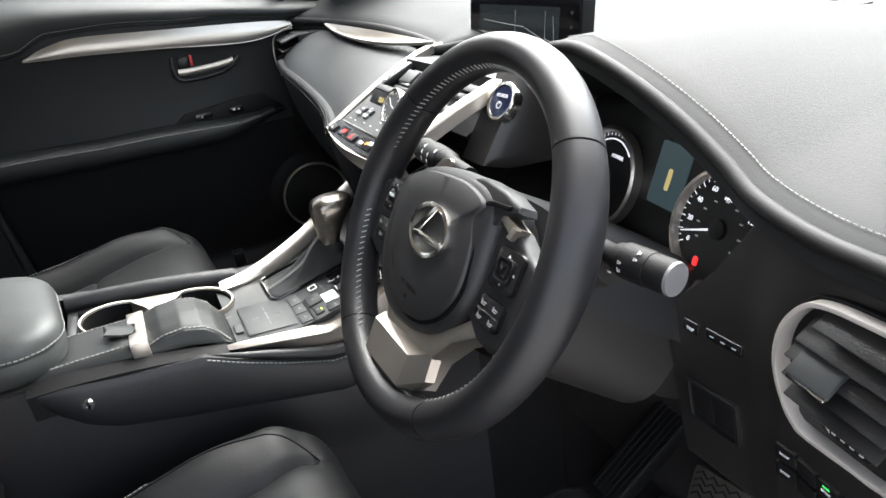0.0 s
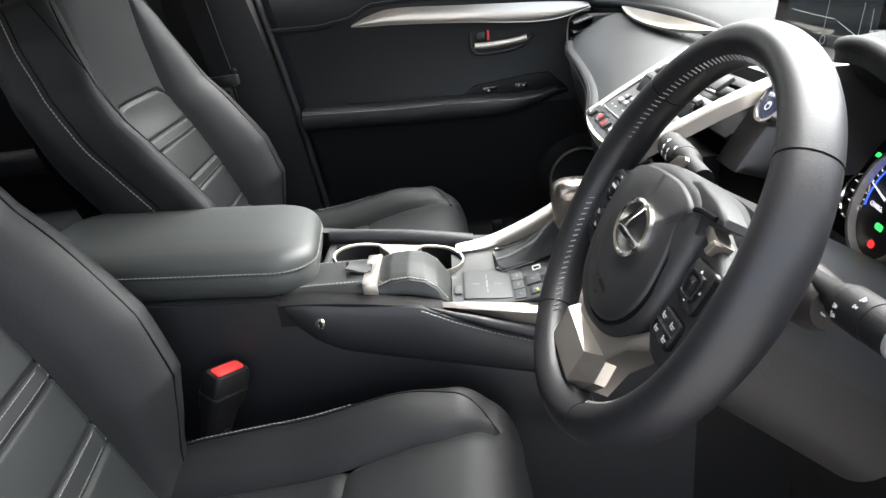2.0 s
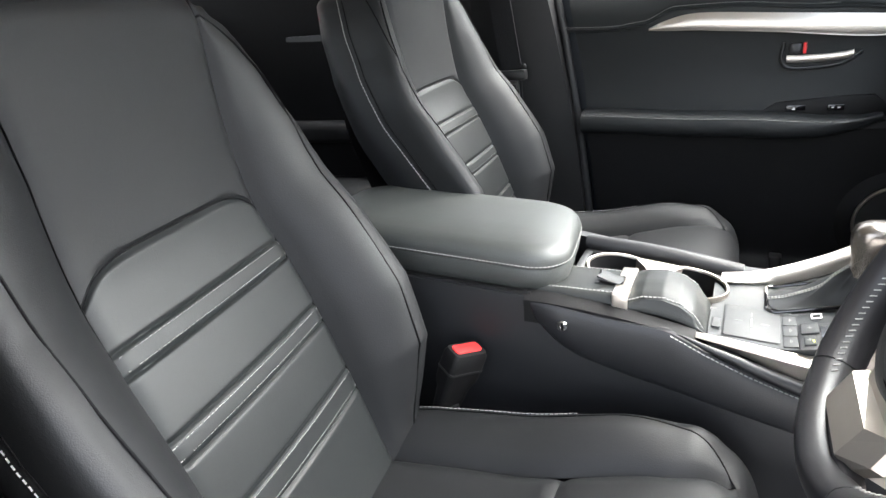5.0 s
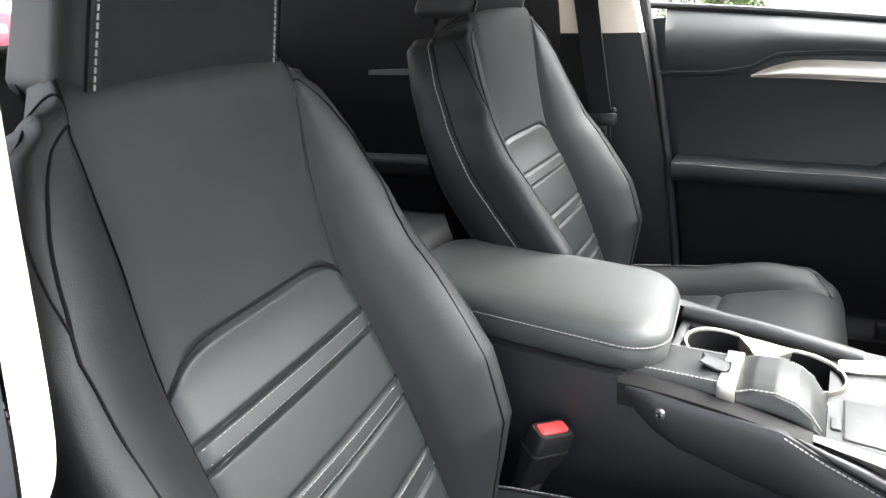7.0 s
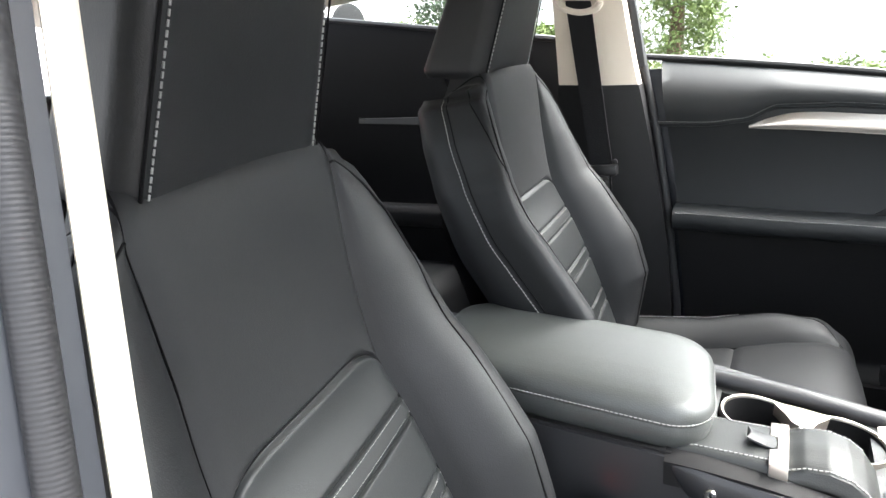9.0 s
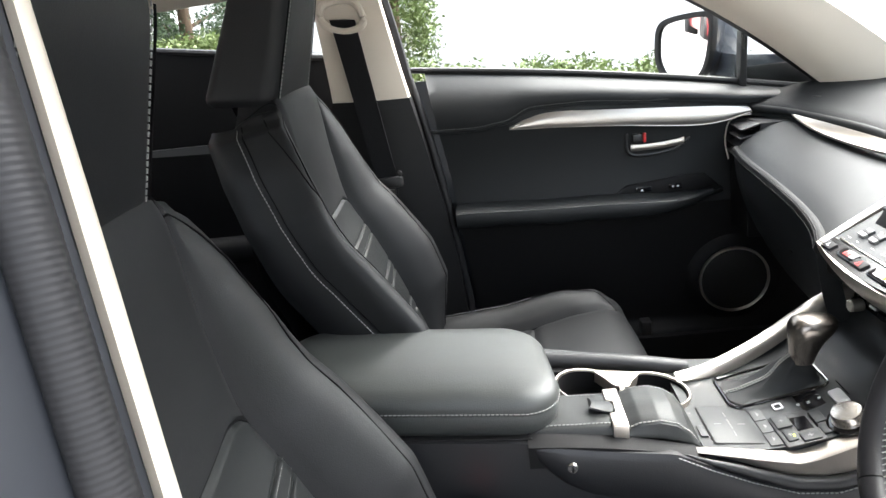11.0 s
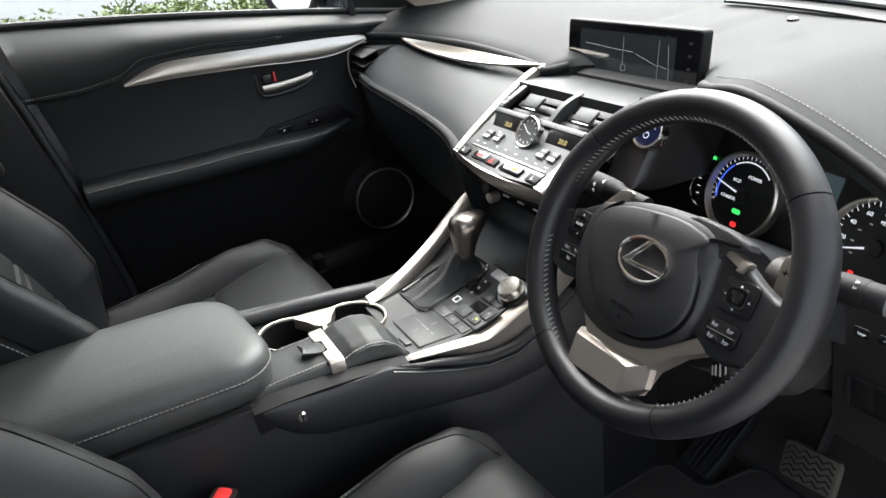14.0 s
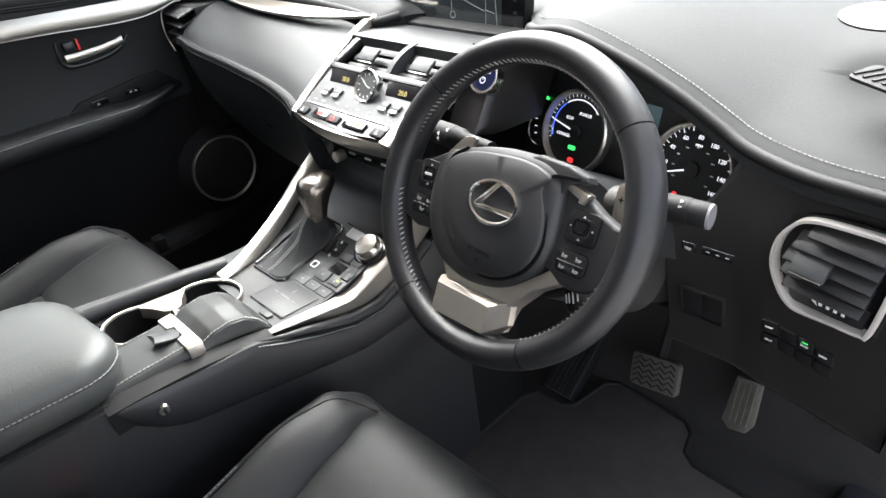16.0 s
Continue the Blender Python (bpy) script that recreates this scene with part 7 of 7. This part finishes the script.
pb = thing("brake_pedal", "brake pedal with a zigzag ribbed rubber pad", "pedal", at=(0.338, 0.43, 0.1))
PM = basis((0.338, 0.418, 0.118), (0.98, 0.0, 0.16), (0, 0.45, 0.9))
part("pad", plate(rrect(0.098, 0.064, 0.010), 0.012, PM, 0.004), PEDAL, pb)
for j in range(5):
    pts = [PM @ Vector((-0.042 + 0.0105 * i, -0.022 + 0.011 * j + (0.004 if i % 2 else -0.004), 0.0125)) for i in range(9)]
    part("zigzag_rib", tube(pts, 0.0016, 5), RUBBER, pb)
part("lever", tube([PM @ Vector((0, 0.01, -0.002)), (0.338, 0.50, 0.30), (0.338, 0.52, 0.50)], 0.010, 8), PLASTIC_DARK, pb)
pa = thing("accelerator_pedal", "slim grey ribbed accelerator pedal", "pedal", at=(0.50, 0.44, 0.02))
AM = basis((0.498, 0.415, 0.115), (0.97, 0.0, 0.1), (0.0, 0.55, 0.83))
part("pad", plate([(-0.026, -0.014), (-0.012, -0.026), (0.016, -0.023), (0.026, -0.006), (0.024, 0.066), (-0.020, 0.066)], 0.010, AM, 0.003), PEDAL, pa)
for i in range(4):
    part("rib", box(-0.0015, 0.0015, -0.012, 0.060, 0.010, 0.0125, m=AM @ pose(-0.013 + 0.0095 * i, 0, 0)), PEDAL, pa)
part("hinge", tube([AM @ Vector((0, 0.03, 0.002)), AM @ Vector((0, 0.05, -0.03)), (0.498, 0.50, 0.22)], 0.012, 10), PLASTIC_DARK, pa)


# passenger side mirror
mir = thing("door_mirror", "dark door mirror with a bright reflecting glass", "mirror", at=(-0.80, 0.2, 0.85))
MM = basis((-0.940, 0.125, 0.912), (0.89, 0.45, 0.0), (0, 0.03, 1))
mo = [(p.x, p.y) for p in spline([(-0.098, 0.010, 0), (-0.090, 0.055, 0), (-0.050, 0.074, 0), (0.055, 0.082, 0), (0.085, 0.070, 0), (0.080, -0.010, 0), (0.055, -0.060, 0), (0.0, -0.078, 0), (-0.065, -0.062, 0), (-0.092, -0.030, 0)], 50, True)]
part("shell", loft([[MM @ Vector((x * k, y * k, h)) for x, y in mo] for k, h in ((1.06, 0.012), (1.10, 0.0), (1.10, -0.03), (1.0, -0.075), (0.72, -0.11), (0.3, -0.125))]), PAINT, mir)
part("rim", frame_ring([(x * 1.10, y * 1.10) for x, y in mo], [(x * 0.93, y * 0.93) for x, y in mo], 0.016, MM @ pose(0, 0, 0.004), 0.003), PLASTIC_DARK, mir)
part("mirror_glass", plate([(x * 0.97, y * 0.97) for x, y in mo], 0.002, MM @ pose(0, 0, 0.0125)), mat_new("silvered mirror", (0.92, 0.93, 0.93), 0.01, 1.0), mir)
part("arm", loft([[Vector((x, 0.22 + dy, 0.862 + dz)) for dy, dz in ((-0.05, -0.03), (0.06, -0.03), (0.07, 0.03), (-0.04, 0.04))] for x in (-0.76, -0.90)]), PAINT, mir)
part("corner_cover", box(-0.775, -0.755, 0.19, 0.345, 0.825, 0.875, 0.004), PLASTIC_DARK, mir)


# the car as built so far, set level
bpy.context.view_layer.update()
OUTSIDE = ("ground", "camera", "sun")
for ob in list(scene.objects):
    if ob.parent is None and ob.name not in OUTSIDE:
        ob.matrix_world = LEVEL @ ob.matrix_world

# ---- outside ----
random.seed(7)
WALL_W = mat_new("white rendered wall", (0.80, 0.79, 0.77), 0.9, grain=0.6, grain_scale=30, vary=0.05, vary_scale=1.5)
WALL_G = mat_new("pale grey cladding", (0.52, 0.54, 0.57), 0.7, grain=0.3, grain_scale=20, vary=0.06, vary_scale=1.2)
LEAF = mat_new("green foliage", (0.085, 0.12, 0.025), 0.6, vary=0.45, vary_scale=3.0)
LEAF_DARK = mat_new("dark conifer foliage", (0.035, 0.060, 0.022), 0.65, vary=0.5, vary_scale=4.0)
BARK = mat_new("brown bark", (0.10, 0.065, 0.04), 0.9, grain=1.0, grain_scale=60, vary=0.3, vary_scale=8)


def house(name, label, x0, x1, y0, y1, top, mt, wins):
    h = thing(name, label, "building", at=((x0 + x1) / 2, (y0 + y1) / 2, -0.35))
    part("wall", box(x0, x1, y0, y1, -0.6, top), mt, h, smooth=False)
    part("roof", box(x0 - 0.3, x1 + 0.3, y0 - 0.3, y1 + 0.3, top, top + 0.25, 0.03), GREY_PANEL, h)
    for m, w, hh in wins:
        fr = part("window", frame_ring(rrect(w, hh, 0.02), rrect(w - 0.14, hh - 0.14, 0.02), 0.05, m), MARK, h)
        part("pane", box(-w / 2 + 0.06, w / 2 - 0.06, -hh / 2 + 0.06, hh / 2 - 0.06, 0.005, 0.015, m=m), GLOSS, fr)
    return h


house("white_building", "long white rendered building across the forecourt", -20, -13, -14, 12, 7.0, WALL_W, [(basis((-13, y, 4.9), (0, 1, 0), (0, 0, 1)), 1.4, 1.2) for y in (-11, -7, -3, 1, 5, 9)])
house("grey_building", "pale grey clad building in front of the car", -11.5, 9, 13.0, 18, 4.2, WALL_G, [(basis((x, 13.0, 2.9), (1, 0, 0), (0, 0, 1)), 1.6, 1.2) for x in (-8, -4, 0, 4)])


def leaves(count, place, size, mt, name, parent):
    verts, faces = [], []
    for _ in range(count):
        p, out = place()
        a = Vector((random.gauss(0, 1), random.gauss(0, 1), random.gauss(0, 0.7))).normalized()
        b = a.cross(Vector((random.gauss(0, 1), random.gauss(0, 1), random.gauss(0, 1)))).normalized()
        s = size * random.uniform(0.6, 1.4)
        k = len(verts)
        verts += [p - a * s, p + b * s * 0.45, p + a * s, p - b * s * 0.45]
        faces.append((k, k + 1, k + 2, k + 3))
    me = bpy.data.meshes.new(name)
    me.from_pydata(verts, [], faces)
    me.materials.append(mt)
    ob = new(name, me)
    if parent is not None:
        ob.parent = parent
        ob.matrix_parent_inverse = parent.matrix_world.inverted()
    return ob


def conifer(x, y, z, tall, wide, label):
    t = thing("conifer", label, "tree", "forecourt trees", at=(x, y, z))
    part("trunk", tube([(x, y, z - 0.1), (x + 0.03, y, z + tall * 0.5), (x, y + 0.02, z + tall * 0.97)], [0.11, 0.06, 0.01], 10), BARK, t)
    for i in range(14):
        h = tall * (0.08 + 0.85 * i / 14)
        a = i * 2.4
        r = wide * (1 - h / tall) * 0.8
        part("limb", tube([(x, y, z + h), (x + r * math.cos(a), y + r * math.sin(a), z + h + 0.25)], [0.03, 0.006], 6), BARK, t)
    lumps = [(random.uniform(0.02, 0.98), random.uniform(0, 6.283), random.uniform(0.6, 1.0)) for _ in range(150)]

    def place():
        h, a, k = random.choice(lumps)
        r = wide * (1 - h) ** 0.75 * k
        c = Vector((x + r * math.cos(a), y + r * math.sin(a), z + h * tall))
        return c + Vector((random.gauss(0, 0.08), random.gauss(0, 0.08), random.gauss(0, 0.13))), c
    leaves(22000, place, 0.026, LEAF_DARK if "dark" in label else LEAF, "crown", t)
    return t


def hedge(x, y0, y1, z0, z1, label):
    def place():
        y = random.uniform(y0, y1)
        top = z1 + 0.04 * math.sin(y * 5.1) + 0.03 * math.sin(y * 11.3 + 1)
        z = z0 + (top - z0) * random.random() ** 0.6
        return Vector((x + random.gauss(0, 0.16), y, z + random.gauss(0, 0.04))), None
    ob = leaves(int(4600 * (y1 - y0)), place, 0.025, LEAF, "hedge", None)
    return tagged(ob, label, "hedge", kind="stuff")


hedge(-5.6, -2.4, 3.2, ground_z(-5.6, 0) - 0.05, 0.60, "low clipped green hedge along the forecourt")
hedge(-6.4, -6.2, -2.4, ground_z(-6.4, -4) - 0.05, 0.95, "low clipped green hedge along the forecourt")
conifer(-6.6, -1.35, ground_z(-6.6, -1.3), 3.6, 0.50, "tall green conifer beside the hedge")
conifer(-7.2, -3.9, ground_z(-7.2, -3.9), 3.4, 0.8, "tall dark green conifer beside the hedge")
conifer(-7.6, 5.2, ground_z(-7.6, 5.2), 3.4, 0.8, "tall green conifer beside the pale building")
CAR_RED = mat_new("red car paint", (0.45, 0.012, 0.02), 0.25, coat=0.6)
CAR_WHITE = mat_new("white car paint", (0.75, 0.75, 0.75), 0.3, coat=0.6)


def parked(x, y, z, turn, mt, label):
    c = thing("parked_car", label, "car", "parked cars", at=(x, y, z))
    m = pose(x, y, z, 0, 0, turn)
    prof = [(-2.1, 0.30), (-2.15, 0.62), (-2.05, 0.92), (-1.25, 1.02), (-0.55, 1.50), (0.9, 1.52), (1.55, 1.08), (2.05, 0.98), (2.15, 0.65), (2.1, 0.30)]
    rings = [[m @ Vector((s * k, yy, 0.3 + (zz - 0.3) * h)) for yy, zz in prof] for s, k, h in ((-0.86, 1, 0.96), (-0.80, 1, 1.0), (0.80, 1, 1.0), (0.86, 1, 0.96))]
    part("body", loft(rings), mt, c)
    for s in (-1, 1):
        part("side_window", plate([(-1.1, 1.03), (-0.52, 1.42), (0.85, 1.44), (1.4, 1.08)], 0.012, m @ basis((s * 0.862, 0, 0), (0, s, 0), (0, 0, 1)) if s > 0 else m @ basis((-0.862, 0, 0), (0, -1, 0), (0, 0, 1)) @ Matrix.Diagonal((-1, 1, 1, 1))), GLOSS, c)
        for yy in (-1.3, 1.32):
            w = part("wheel", lathe(((0.22, -0.11), (0.32, -0.10), (0.335, -0.05), (0.335, 0.05), (0.32, 0.10), (0.22, 0.11)), 28, m @ pose(s * 0.80, yy, 0.335, 0, 90, 0)), RUBBER, c)
            part("rim", lathe(((0.215, -0.09), (0.20, 0.085), (0.06, 0.10), (0.01, 0.10)), 20, m @ pose(s * 0.80, yy, 0.335, 0, 90 * s, 0)), SILVER, w)
        part("lamp", box(-0.16, 0.16, -0.02, 0.04, -0.07, 0.07, 0.02, m=m @ pose(s * 0.62, 2.08, 0.78)), CHROME, c)
    return c


parked(-9.0, -6.6, ground_z(-9, -6.6), 78, CAR_WHITE, "white car parked beyond the hedge")
parked(-4.15, -11.4, ground_z(-4.15, -11.4), -26, CAR_RED, "red car parked behind on the forecourt")
parked(-7.6, -13.0, ground_z(-7.6, -13), -29, CAR_WHITE, "white car parked behind on the forecourt")
